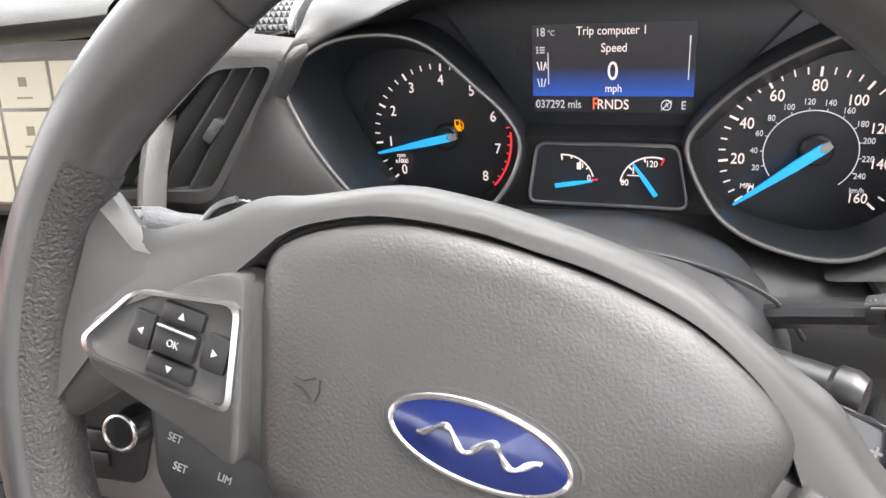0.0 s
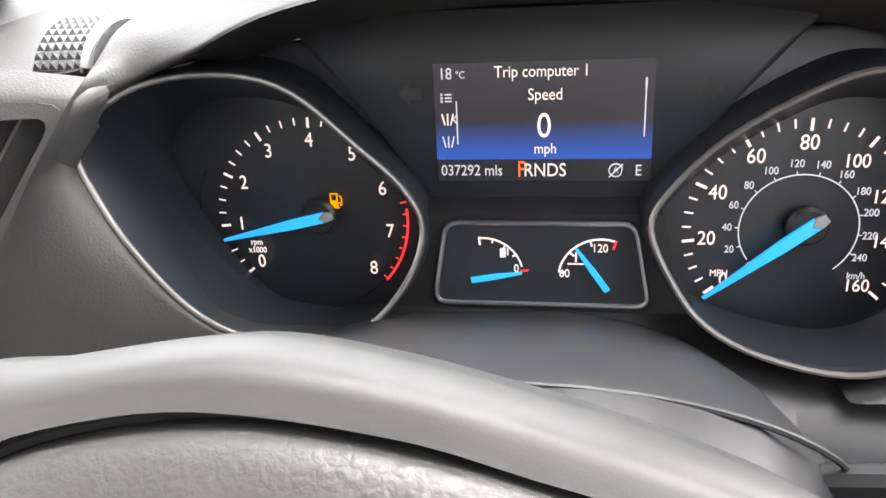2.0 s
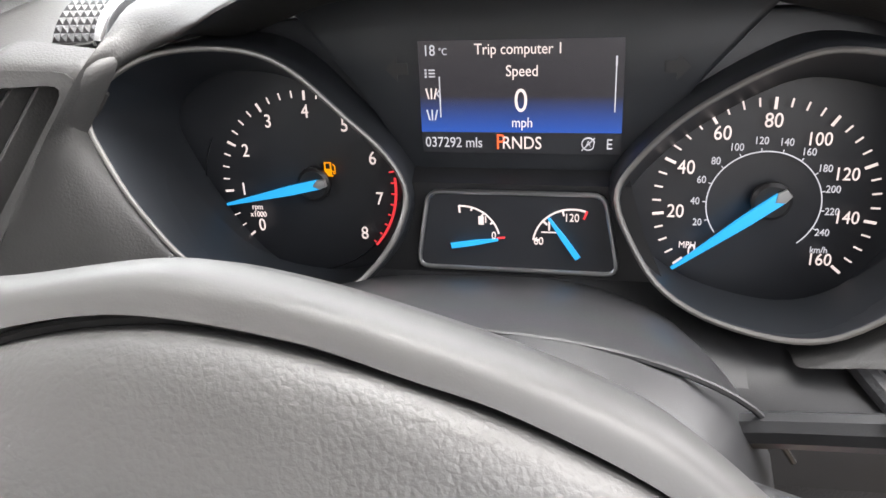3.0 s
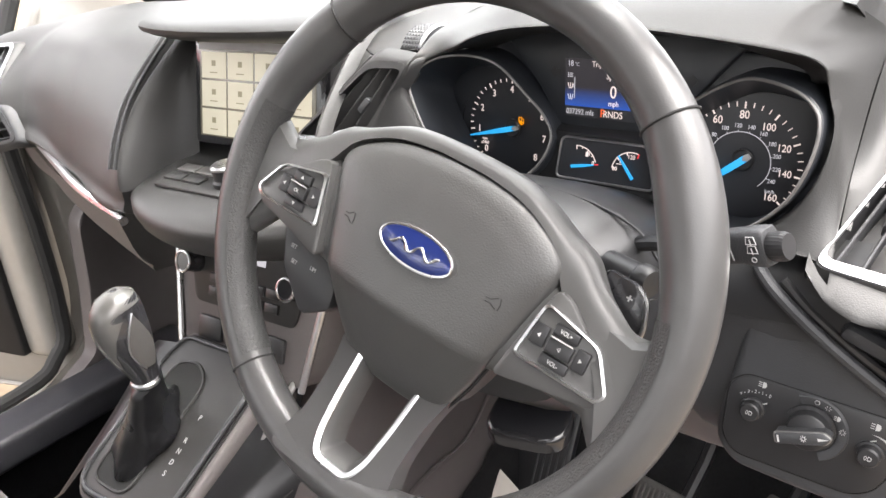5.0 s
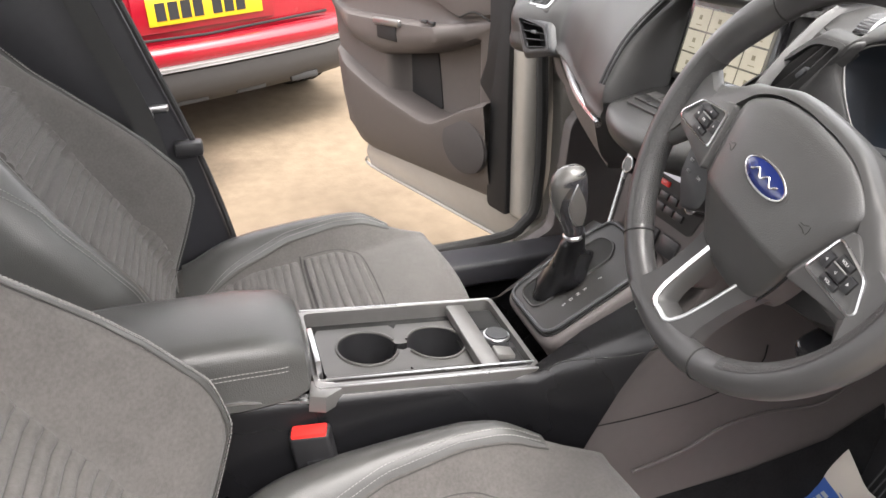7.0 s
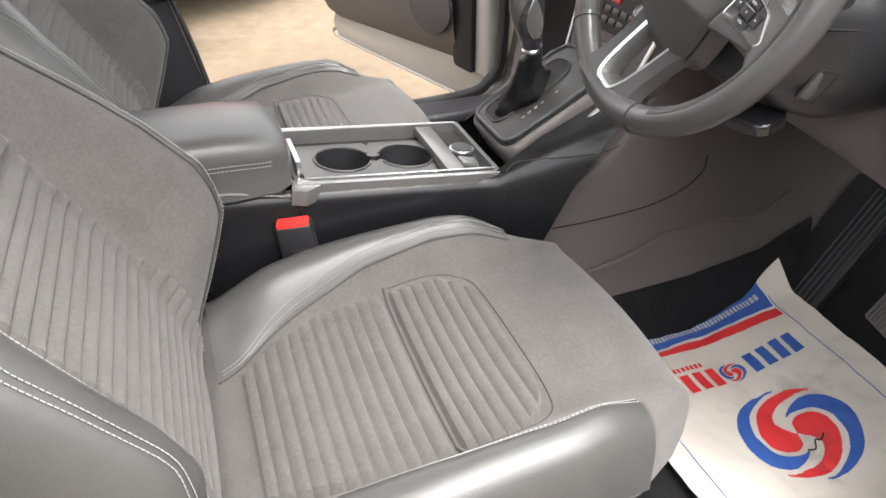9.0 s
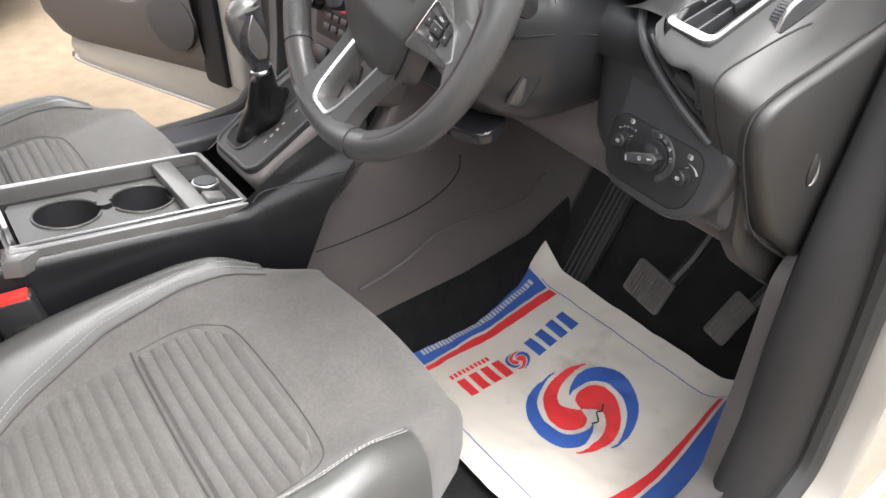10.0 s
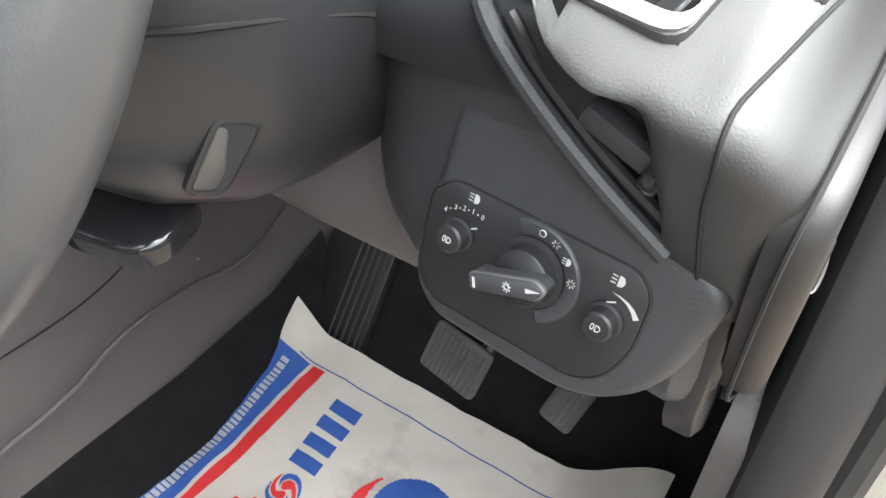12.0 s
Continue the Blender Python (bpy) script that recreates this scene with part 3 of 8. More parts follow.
# ---------------------------------------------------------------- dashboard
DASH = [
    (-1.095, ((0.80, 1.05), (0.62, 1.075), (0.50, 1.075), (0.45, 1.065), (0.42, 1.05), (0.39, 1.03), (0.375, 1.00), (0.375, 0.96), (0.385, 0.92), (0.48, 0.90))),
    (-1.080, ((0.82, 1.06), (0.63, 1.095), (0.50, 1.090), (0.42, 1.082), (0.38, 1.067), (0.325, 1.038), (0.302, 1.010), (0.300, 0.97), (0.312, 0.925), (0.46, 0.90))),
    (-1.055, ((0.83, 1.06), (0.63, 1.10), (0.50, 1.095), (0.41, 1.085), (0.37, 1.062), (0.318, 1.030), (0.290, 1.005), (0.287, 0.97), (0.300, 0.922), (0.46, 0.90))),
    (-0.960, ((0.84, 1.07), (0.64, 1.11), (0.50, 1.105), (0.43, 1.09), (0.385, 1.062), (0.345, 1.030), (0.326, 1.008), (0.320, 0.97), (0.322, 0.930), (0.46, 0.90))),
    (-0.925, ((0.84, 1.07), (0.64, 1.11), (0.50, 1.108), (0.42, 1.09), (0.385, 1.065), (0.358, 1.030), (0.346, 1.000), (0.338, 0.965), (0.335, 0.935), (0.46, 0.90))),
    (-0.75, ((0.85, 1.08), (0.64, 1.115), (0.48, 1.115), (0.38, 1.095), (0.345, 1.065), (0.318, 1.02), (0.303, 0.975), (0.296, 0.935), (0.308, 0.915), (0.46, 0.90))),
    (-0.58, ((0.85, 1.08), (0.65, 1.12), (0.47, 1.12), (0.365, 1.10), (0.32, 1.07), (0.280, 1.02), (0.252, 0.97), (0.240, 0.935), (0.252, 0.912), (0.45, 0.90))),
    (-0.540, ((0.85, 1.08), (0.65, 1.12), (0.47, 1.12), (0.360, 1.10), (0.315, 1.075), (0.272, 1.03), (0.240, 0.975), (0.232, 0.935), (0.250, 0.912), (0.45, 0.89))),
    (-0.528, ((0.85, 1.08), (0.65, 1.125), (0.46, 1.13), (0.38, 1.118), (0.365, 1.10), (0.36, 1.06), (0.345, 0.98), (0.33, 0.955), (0.33, 0.90), (0.45, 0.87))),
    (-0.275, ((0.85, 1.08), (0.65, 1.13), (0.46, 1.13), (0.37, 1.115), (0.365, 1.10), (0.36, 1.06), (0.345, 0.98), (0.33, 0.955), (0.33, 0.92), (0.45, 0.90))),
    (-0.265, ((0.85, 1.08), (0.65, 1.125), (0.45, 1.115), (0.355, 1.10), (0.33, 1.085), (0.305, 1.05), (0.29, 1.01), (0.28, 0.975), (0.285, 0.945), (0.42, 0.92))),
    (-0.190, ((0.85, 1.08), (0.65, 1.12), (0.45, 1.112), (0.36, 1.098), (0.335, 1.087), (0.315, 1.06), (0.305, 1.02), (0.295, 0.98), (0.30, 0.95), (0.42, 0.94))),
    (-0.182, ((0.85, 1.08), (0.65, 1.125), (0.42, 1.118), (0.345, 1.103), (0.34, 1.095), (0.38, 1.085), (0.40, 1.0), (0.36, 0.965), (0.31, 0.945), (0.42, 0.94))),
    (-0.118, ((0.85, 1.08), (0.62, 1.135), (0.38, 1.138), (0.305, 1.124), (0.304, 1.111), (0.40, 1.100), (0.405, 1.0), (0.36, 0.965), (0.31, 0.945), (0.42, 0.94))),
    (-0.085, ((0.85, 1.08), (0.60, 1.143), (0.36, 1.146), (0.297, 1.131), (0.295, 1.116), (0.41, 1.107), (0.405, 1.0), (0.36, 0.965), (0.31, 0.945), (0.42, 0.94))),
    (0.09, ((0.85, 1.08), (0.60, 1.143), (0.36, 1.146), (0.296, 1.130), (0.294, 1.114), (0.41, 1.105), (0.405, 1.0), (0.36, 0.965), (0.31, 0.945), (0.42, 0.94))),
    (0.168, ((0.85, 1.08), (0.60, 1.135), (0.38, 1.134), (0.300, 1.116), (0.300, 1.098), (0.39, 1.088), (0.40, 1.0), (0.36, 0.965), (0.31, 0.945), (0.42, 0.94))),
    (0.173, ((0.85, 1.08), (0.62, 1.128), (0.42, 1.118), (0.350, 1.098), (0.327, 1.078), (0.308, 1.058), (0.298, 1.030), (0.282, 0.990), (0.278, 0.965), (0.42, 0.945))),
    (0.188, ((0.85, 1.078), (0.64, 1.118), (0.47, 1.100), (0.385, 1.070), (0.352, 1.050), (0.325, 1.026), (0.296, 0.998), (0.265, 0.972), (0.268, 0.955), (0.42, 0.945))),
    (0.207, ((0.85, 1.075), (0.66, 1.107), (0.51, 1.088), (0.42, 1.054), (0.39, 1.038), (0.345, 1.013), (0.294, 0.988), (0.257, 0.967), (0.261, 0.951), (0.42, 0.945))),
    (0.226, ((0.84, 1.07), (0.66, 1.098), (0.52, 1.081), (0.43, 1.050), (0.40, 1.037), (0.35, 1.012), (0.292, 0.985), (0.254, 0.963), (0.258, 0.945), (0.32, 0.935))),
    (0.243, ((0.84, 1.065), (0.66, 1.088), (0.52, 1.074), (0.43, 1.045), (0.40, 1.032), (0.35, 1.009), (0.290, 0.982), (0.250, 0.960), (0.256, 0.925), (0.277, 0.888))),
    (0.250, ((0.84, 1.065), (0.66, 1.084), (0.52, 1.070), (0.43, 1.042), (0.40, 1.029), (0.35, 1.007), (0.290, 0.980), (0.250, 0.960), (0.256, 0.925), (0.278, 0.880))),
    (0.262, ((0.84, 1.06), (0.66, 1.074), (0.52, 1.058), (0.43, 1.031), (0.40, 1.019), (0.35, 0.999), (0.290, 0.974), (0.251, 0.955), (0.257, 0.922), (0.280, 0.872))),
    (0.278, ((0.83, 1.05), (0.66, 1.056), (0.53, 1.036), (0.45, 1.011), (0.41, 0.998), (0.36, 0.981), (0.300, 0.962), (0.258, 0.946), (0.262, 0.918), (0.286, 0.862))),
    (0.288, ((0.82, 1.03), (0.65, 1.032), (0.54, 1.005), (0.46, 0.986), (0.42, 0.976), (0.37, 0.965), (0.310, 0.952), (0.270, 0.938), (0.272, 0.912), (0.294, 0.862))),
]


DASH_X = [k for k, _ in DASH]
DASH_V = [[v for p in row for v in p] for _, row in DASH]


def dash_profile(x):
    """The dashboard's outline at x, gliding from one given outline to the next with no waves."""
    k = max(0, min(len(DASH_X) - 2, sum(1 for a in DASH_X[1:] if x > a)))
    h = DASH_X[k + 1] - DASH_X[k]
    t = max(0.0, min(1.0, (x - DASH_X[k]) / h))
    row = []
    for j in range(20):
        rise = lambda i: (DASH_V[i + 1][j] - DASH_V[i][j]) / (DASH_X[i + 1] - DASH_X[i])

        def lean(i):
            if i == 0 or i == len(DASH_X) - 1:
                return 0.0
            a, b = rise(i - 1), rise(i)
            return 2 * a * b / (a + b) if a * b > 0 else 0.0
        row.append(DASH_V[k][j] * (1 + 2 * t) * (1 - t) ** 2 + lean(k) * h * t * (1 - t) ** 2 + DASH_V[k + 1][j] * t * t * (3 - 2 * t) + lean(k + 1) * h * t * t * (t - 1))
    return [(x, p[1], p[2]) for p in smooth_line([(0, row[2 * i], row[2 * i + 1]) for i in range(10)], 6)]


SIDE_R = [(0.177, 0.269, 0.982), (0.230, 0.268, 0.972), (0.251, 0.383, 1.036), (0.217, 0.384, 1.037)]
SIDE_L = [(-1.033, 0.312, 1.016), (-0.966, 0.326, 1.017), (-0.986, 0.388, 1.074), (-1.048, 0.369, 1.072)]
LOW_L = [(-0.990, 0.291, 0.930), (-0.925, 0.318, 0.944), (-0.953, 0.321, 0.990), (-1.040, 0.293, 0.998)]
MID = [(-0.300, 0.283, 1.018), (-0.221, 0.288, 1.012), (-0.168, 0.308, 1.092), (-0.210, 0.306, 1.094)]
VENT_QUADS = [SIDE_R, SIDE_L, LOW_L, MID]


def in_quad(c, q):
    """Whether a point lies on a vent's opening, a little inside its corners."""
    a, b, d = Vector(q[0]), Vector(q[1]), Vector(q[3])
    o = sum((Vector(p) for p in q), Vector()) / 4
    n = (b - a).cross(d - a).normalized()
    if abs((c - o).dot(n)) > (0.030 if q is SIDE_R else 0.035):
        return False
    for i in range(4):
        p, r = Vector(q[i]), Vector(q[(i + 1) % 4])
        if (r - p).cross(c - p).dot(n) < 0.002 * (r - p).length:
            return False
    return True


def on_vent(p):
    """The dashboard's skin drawn flush with the plane of the driver's vent, fading out round it."""
    q = [Vector(c) for c in SIDE_R]
    n = (q[1] - q[0]).cross(q[3] - q[0]).normalized()
    h = (p - sum(q, Vector()) / 4).dot(n)
    far = max((b - a).cross(p - a).dot(n) / -(b - a).length for a, b in zip(q, q[1:] + q[:1]))
    w = (1 - sstep(0.006, 0.050, far)) * (1 - sstep(0.016, 0.030, abs(h)))
    return p + n * (-0.0012 - h) * w


def quad_vent(name, corners, parent, slats=4, frame_mat=CHROME, depth=0.045, width=0.006, along=0, slat_mat=PAD_DARK, blade=(0.0022, 0.016), tilt=0, flange=0.010, rim_mat=PAD, tab=(0.016, 0.007, 0.012)):
    """An air vent between four corners, given round from its lower left: frame, dark box, slats and a tab."""
    a, b, c, d = [Vector(p) for p in corners]
    o = (a + b + c + d) / 4
    m = axes(o, (b - a) + (c - d), (d - a) + (c - b))
    inv = m.inverted()
    q = [(inv @ v).to_2d() for v in (a, b, c, d)]
    outer = rounded(q, 0.012, 4)
    inner = rounded([v * (1 - width / v.length * 1.35) for v in q], 0.009, 4)
    v = thing(name, "air vent with dark slats in a satin silver frame", "air vent", m=m) if parent is None else parent
    skirt = [[(p[0], p[1], h) for p in rounded([u * (1 + g / u.length) for u in q], 0.010, 4)] for g, h in ((flange + 0.004, -0.010), (flange, -0.0045), (flange * 0.55, -0.0002), (flange * 0.2, 0.0018), (-0.002, 0.0022), (-0.002, -0.005))]
    part("flange", loft(skirt, caps=False), rim_mat, v)
    fr = part("frame", ring_plate(outer, inner, -0.006, 0.004), frame_mat, v, "satin silver frame" if frame_mat is CHROME else "")
    bm = bmesh.new()
    back = [bm.verts.new((p[0] * 0.9, p[1] * 0.9, -depth)) for p in inner]
    front = [bm.verts.new((p[0], p[1], 0.0)) for p in inner]
    n = len(inner)
    for i in range(n):
        bm.faces.new((front[i], front[(i + 1) % n], back[(i + 1) % n], back[i]))
    bm.faces.new(back)
    part("duct", bm, BLACK, v)
    lo, hi = min(p[1] for p in q), max(p[1] for p in q)
    for k in range(slats):
        t = (k + 0.5) / slats
        if along == 0:
            l, r = q[0].lerp(q[3], t) * 0.93, q[1].lerp(q[2], t) * 0.93
        else:
            l, r = q[0].lerp(q[1], t) * 0.93, q[3].lerp(q[2], t) * 0.93
        dv = Vector((r[0] - l[0], r[1] - l[1], 0))
        mm = axes(((l[0] + r[0]) / 2, (l[1] + r[1]) / 2, -0.010), dv, Vector((-dv.y, dv.x, 0)))
        part("slat", rbox(dv.length, blade[0], blade[1], 0.0008, 1), slat_mat, v, at=mm @ pose(0, 0, 0, tilt, 0, 0))
        if k == slats // 2:
            part("tab", rbox(*tab, 0.002), PAD_DARK, v, at=mm @ Matrix.Translation((0, 0, 0.006)))
    return v


def make_cowl(d):
    """Hood over the instruments and the skin at their sides, in one sweep from foot to foot of the opening."""
    on = lambda x, i: dash_profile(x)[i]
    # edge of the opening, the seam where the skin meets the dashboard, and the place where the edge turns in
    rows = [
        ((-0.094, 0.321, 0.984), (-0.205, 0.284, 0.962), (-0.090, 0.345, 0.984)),
        ((-0.122, 0.313, 0.992), (-0.222, 0.285, 0.995), (-0.118, 0.340, 0.994)),
        ((-0.1425, 0.310, 1.0075), (-0.214, 0.288, 1.020), (-0.138, 0.335, 1.009)),
        ((-0.1605, 0.310, 1.0325), (-0.200, 0.291, 1.044), (-0.156, 0.335, 1.033)),
        ((-0.1715, 0.312, 1.054), (-0.187, 0.293, 1.063), (-0.167, 0.338, 1.054)),
        ((-0.1775, 0.315, 1.072), (-0.1771, 0.297, 1.078), (-0.172, 0.340, 1.071)),
        ((-0.168, 0.320, 1.087), (-0.1690, 0.305, 1.0925), (-0.164, 0.345, 1.084)),
        ((-0.150, 0.3275, 1.0965), (-0.1650, 0.322, 1.1040), (-0.147, 0.350, 1.092)),
        ((-0.133, 0.322, 1.1030), (-0.1680, 0.348, 1.1130), (-0.128, 0.360, 1.097)),
        ((-0.118, 0.311, 1.1090), (-0.1730, 0.385, 1.1170), (-0.108, 0.366, 1.102)),
        ((-0.104, 0.304, 1.1150), on(-0.172, 12), (-0.095, 0.368, 1.106)),
        ((-0.085, 0.300, 1.1210), on(-0.140, 12), (-0.080, 0.369, 1.109)),
        ((-0.055, 0.298, 1.1260), on(-0.090, 12), (-0.052, 0.369, 1.112)),
        ((0.000, 0.297, 1.1285), on(0.000, 12), (0.000, 0.368, 1.113)),
        ((0.050, 0.297, 1.1260), on(0.075, 12), (0.048, 0.366, 1.111)),
        ((0.095, 0.299, 1.1205), on(0.125, 12), (0.088, 0.362, 1.107)),
        ((0.130, 0.301, 1.1150), on(0.160, 12), (0.120, 0.352, 1.101)),
        ((0.152, 0.303, 1.1105), on(0.186, 12), (0.142, 0.345, 1.096)),
        ((0.163, 0.306, 1.1040), on(0.186, 16), (0.150, 0.342, 1.091)),
        ((0.1655, 0.310, 1.0950), on(0.186, 20), (0.154, 0.340, 1.086)),
        ((0.1690, 0.311, 1.0830), on(0.186, 25), (0.158, 0.338, 1.078)),
        ((0.1740, 0.308, 1.0660), on(0.186, 29), (0.162, 0.335, 1.063)),
        ((0.1720, 0.301, 1.0420), on(0.186, 33), (0.160, 0.332, 1.041)),
        ((0.1605, 0.296, 1.0130), on(0.186, 37), (0.150, 0.330, 1.014)),
        ((0.1370, 0.294, 0.9880), on(0.186, 40), (0.128, 0.330, 0.992)),
        ((0.1100, 0.294, 0.9760), on(0.175, 43), (0.105, 0.330, 0.984)),
    ]
    for k in list(range(8)) + list(range(20, 26)):
        e, q, _ = rows[k]
        away = Vector((e[0] - (-0.112 if k < 8 else 0.106), 0, e[2] - 1.040)).normalized() * 0.005
        rows[k] = (e, q, (e[0] + away.x, e[1] + 0.030, e[2] + away.z))
    edge, seam, turn = [smooth_line(q, 3) for q in zip(*rows)]
    secs = []
    for e, k, i in zip(edge, seam, turn):
        out = (k - e)
        w = out.length
        lift = Vector((0, -0.10, 0.16)) * min(w, 0.05)
        roll = (i - e).normalized()
        o = out.normalized()
        secs.append(smooth_line([k - Vector((0, -0.004, 0.004)), k, e + out * 0.5 + lift * 0.35, e + o * min(0.010, w * 0.35) + lift * 0.10 - roll * 0.0012, e + o * 0.002 - roll * 0.0012, e + roll * 0.0025, e.lerp(i, 0.35) + Vector((0, 0, 0.0015)), i], 4))
    part("cowl", loft(secs, closed=False), PAD, d, "grey grained hood and skin round the instruments", sharp=60)


def make_dash():
    d = thing("dashboard", "grey soft-skinned dashboard with a hooded cowl", "dashboard")
    xs = sorted(set([k for k, _ in DASH] + [-1.12 + 0.006 * i for i in range(238) if -1.12 + 0.006 * i < 0.288]))
    bm = loft([dash_profile(x) for x in xs], closed=False)
    for v in bm.verts:
        v.co = on_vent(v.co)
    # openings for the vents and for the instruments
    bm.faces.ensure_lookup_table()
    bm.normal_update()
    gone = []
    for f in bm.faces:
        c = f.calc_center_median()
        for q in VENT_QUADS:
            if in_quad(c, q) and (q is not SIDE_R or abs(f.normal.z) > 0.55):
                gone.append(f)
                break
    # room for the cowl
    n = len(dash_profile(0.0)) - 1
    for k, f in enumerate(bm.faces):
        x = f.calc_center_median().x
        if -0.186 < x < 0.186 and 12 <= k % n < 43:
            gone.append(f)
    bmesh.ops.delete(bm, geom=list(set(gone)), context="FACES")
    part("pad", bm, PAD, d, sharp=40)
    make_cowl(d)
    # seams across the pad beside the cowl
    for x0, x1 in ((-0.285, -0.178),):
        path = [tuple(Vector(dash_profile(x)[22]) + Vector((0, -0.001, 0.0006))) for x in (x0, (x0 + x1) / 2, x1)]
        part("seam", tube(path, 0.0012, 6), SEAM, d)
    # driver's lower panel: slopes from under the vents to the knee edge
    low = []
    for x, y0, zb in ((0.065, 0.322, 0.835), (0.085, 0.30, 0.822), (0.11, 0.288, 0.812), (0.16, 0.284, 0.806), (0.22, 0.283, 0.802), (0.245, 0.280, 0.800), (0.262, 0.280, 0.798), (0.272, 0.287, 0.798), (0.280, 0.302, 0.80)):
        low.append([(x, y0 + 0.03, 0.965), (x, y0 - 0.002, 0.955), (x, y0, 0.90), (x, y0 + 0.002, 0.85), (x, y0 + 0.006, zb + 0.014), (x, y0 + 0.014, zb), (x, y0 + 0.035, zb - 0.004), (x, y0 + 0.12, zb + 0.01)])
    part("switch_fascia", loft([smooth_line(q, 3) for q in low], closed=False), PAD_DARK, d, "dark grey grained fascia")
    under = []
    for x, yb, zb in ((-0.30, 0.34, 0.80), (-0.14, 0.315, 0.80), (0.02, 0.32, 0.785), (0.10, 0.352, 0.755), (0.18, 0.39, 0.725), (0.25, 0.425, 0.697), (0.29, 0.445, 0.683)):
        yt = min(yb, 0.325)
        under.append([(x, yt + 0.0, 0.95), (x, yt, 0.86), (x, yb - 0.012, zb + 0.035), (x, yb, zb), (x, yb + 0.015, zb - 0.008), (x, yb + 0.04, zb), (x, 0.70, zb + 0.06)])
    part("knee_panel", loft([smooth_line(q, 3) for q in under], closed=False), LOWER, d, "brown-grey lower knee panel")
    part("panel_gap", tube([(0.072, 0.315, 0.895), (0.082, 0.318, 0.88), (0.095, 0.318, 0.868)], 0.0012, 6), SEAM, d)
    # end cap beside the open door
    cap = [(0.455, 0.672), (0.62, 0.70), (0.80, 0.88), (0.80, 1.030), (0.65, 1.030), (0.54, 1.003), (0.45, 0.983), (0.36, 0.962), (0.295, 0.948), (0.262, 0.935), (0.262, 0.900), (0.285, 0.855), (0.318, 0.800), (0.405, 0.732)]
    part("end_cap", prism(rounded(cap, 0.02), -0.004, 0.016, 0.010, 3, m=axes((0.283, 0, 0), (0, 1, 0), (0, 0, 1))), CAP, d, "grey plastic end cap of the dashboard")
    part("cap_gap", tube(smooth_line([(0.290, 0.54, 1.006), (0.290, 0.36, 0.965), (0.289, 0.275, 0.943), (0.287, 0.257, 0.915), (0.286, 0.280, 0.855), (0.286, 0.315, 0.797), (0.288, 0.405, 0.729)], 5), 0.0013, 6), SEAM, d)
    seam_line = []
    for i, at in enumerate(dash_profile(0.2585)):
        if at[1] < 0.348:
            seam_line.append(on_vent(Vector(dash_profile(0.2565 + 0.18 * max(0.0, at[1] - 0.256))[i])))
    part("vent_gap", tube([p + Vector((0, -0.0004, 0.0003)) for p in seam_line], 0.0010, 6), SEAM, d)
    part("wedge_cover", prism(rounded([(0.286, 0.868), (0.312, 0.800), (0.395, 0.738), (0.44, 0.690), (0.40, 0.690), (0.32, 0.755), (0.295, 0.79)], 0.012), -0.01, 0.006, 0.004, m=axes((0.272, 0, 0), (0, 1, 0), (0, 0, 1))), CAP, d, "small grey wedge cover")
    notch = axes((0.2992, 0.362, 0.858), (0, 1, 0), (0, 0, 1))
    part("finger_notch", lathe([(0.001, -0.004), (0.012, -0.003), (0.013, 0.0008), (0.011, 0.002)], 20, notch @ Matrix.Diagonal((0.55, 1.3, 1, 1))), CAP, d)
    # silver crescent paints the highlight in the finger notch
    part("notch_glint", tube([notch @ Vector((0.0072 * math.cos(radians(a_)), 0.0165 * math.sin(radians(a_)), 0.0012)) for a_ in range(-100, 31, 13)], [0.0004, 0.0012, 0.0018, 0.0022, 0.0024, 0.0024, 0.0022, 0.0018, 0.0012, 0.0008, 0.0004], 8), SATIN, d)
    return d


make_dash()


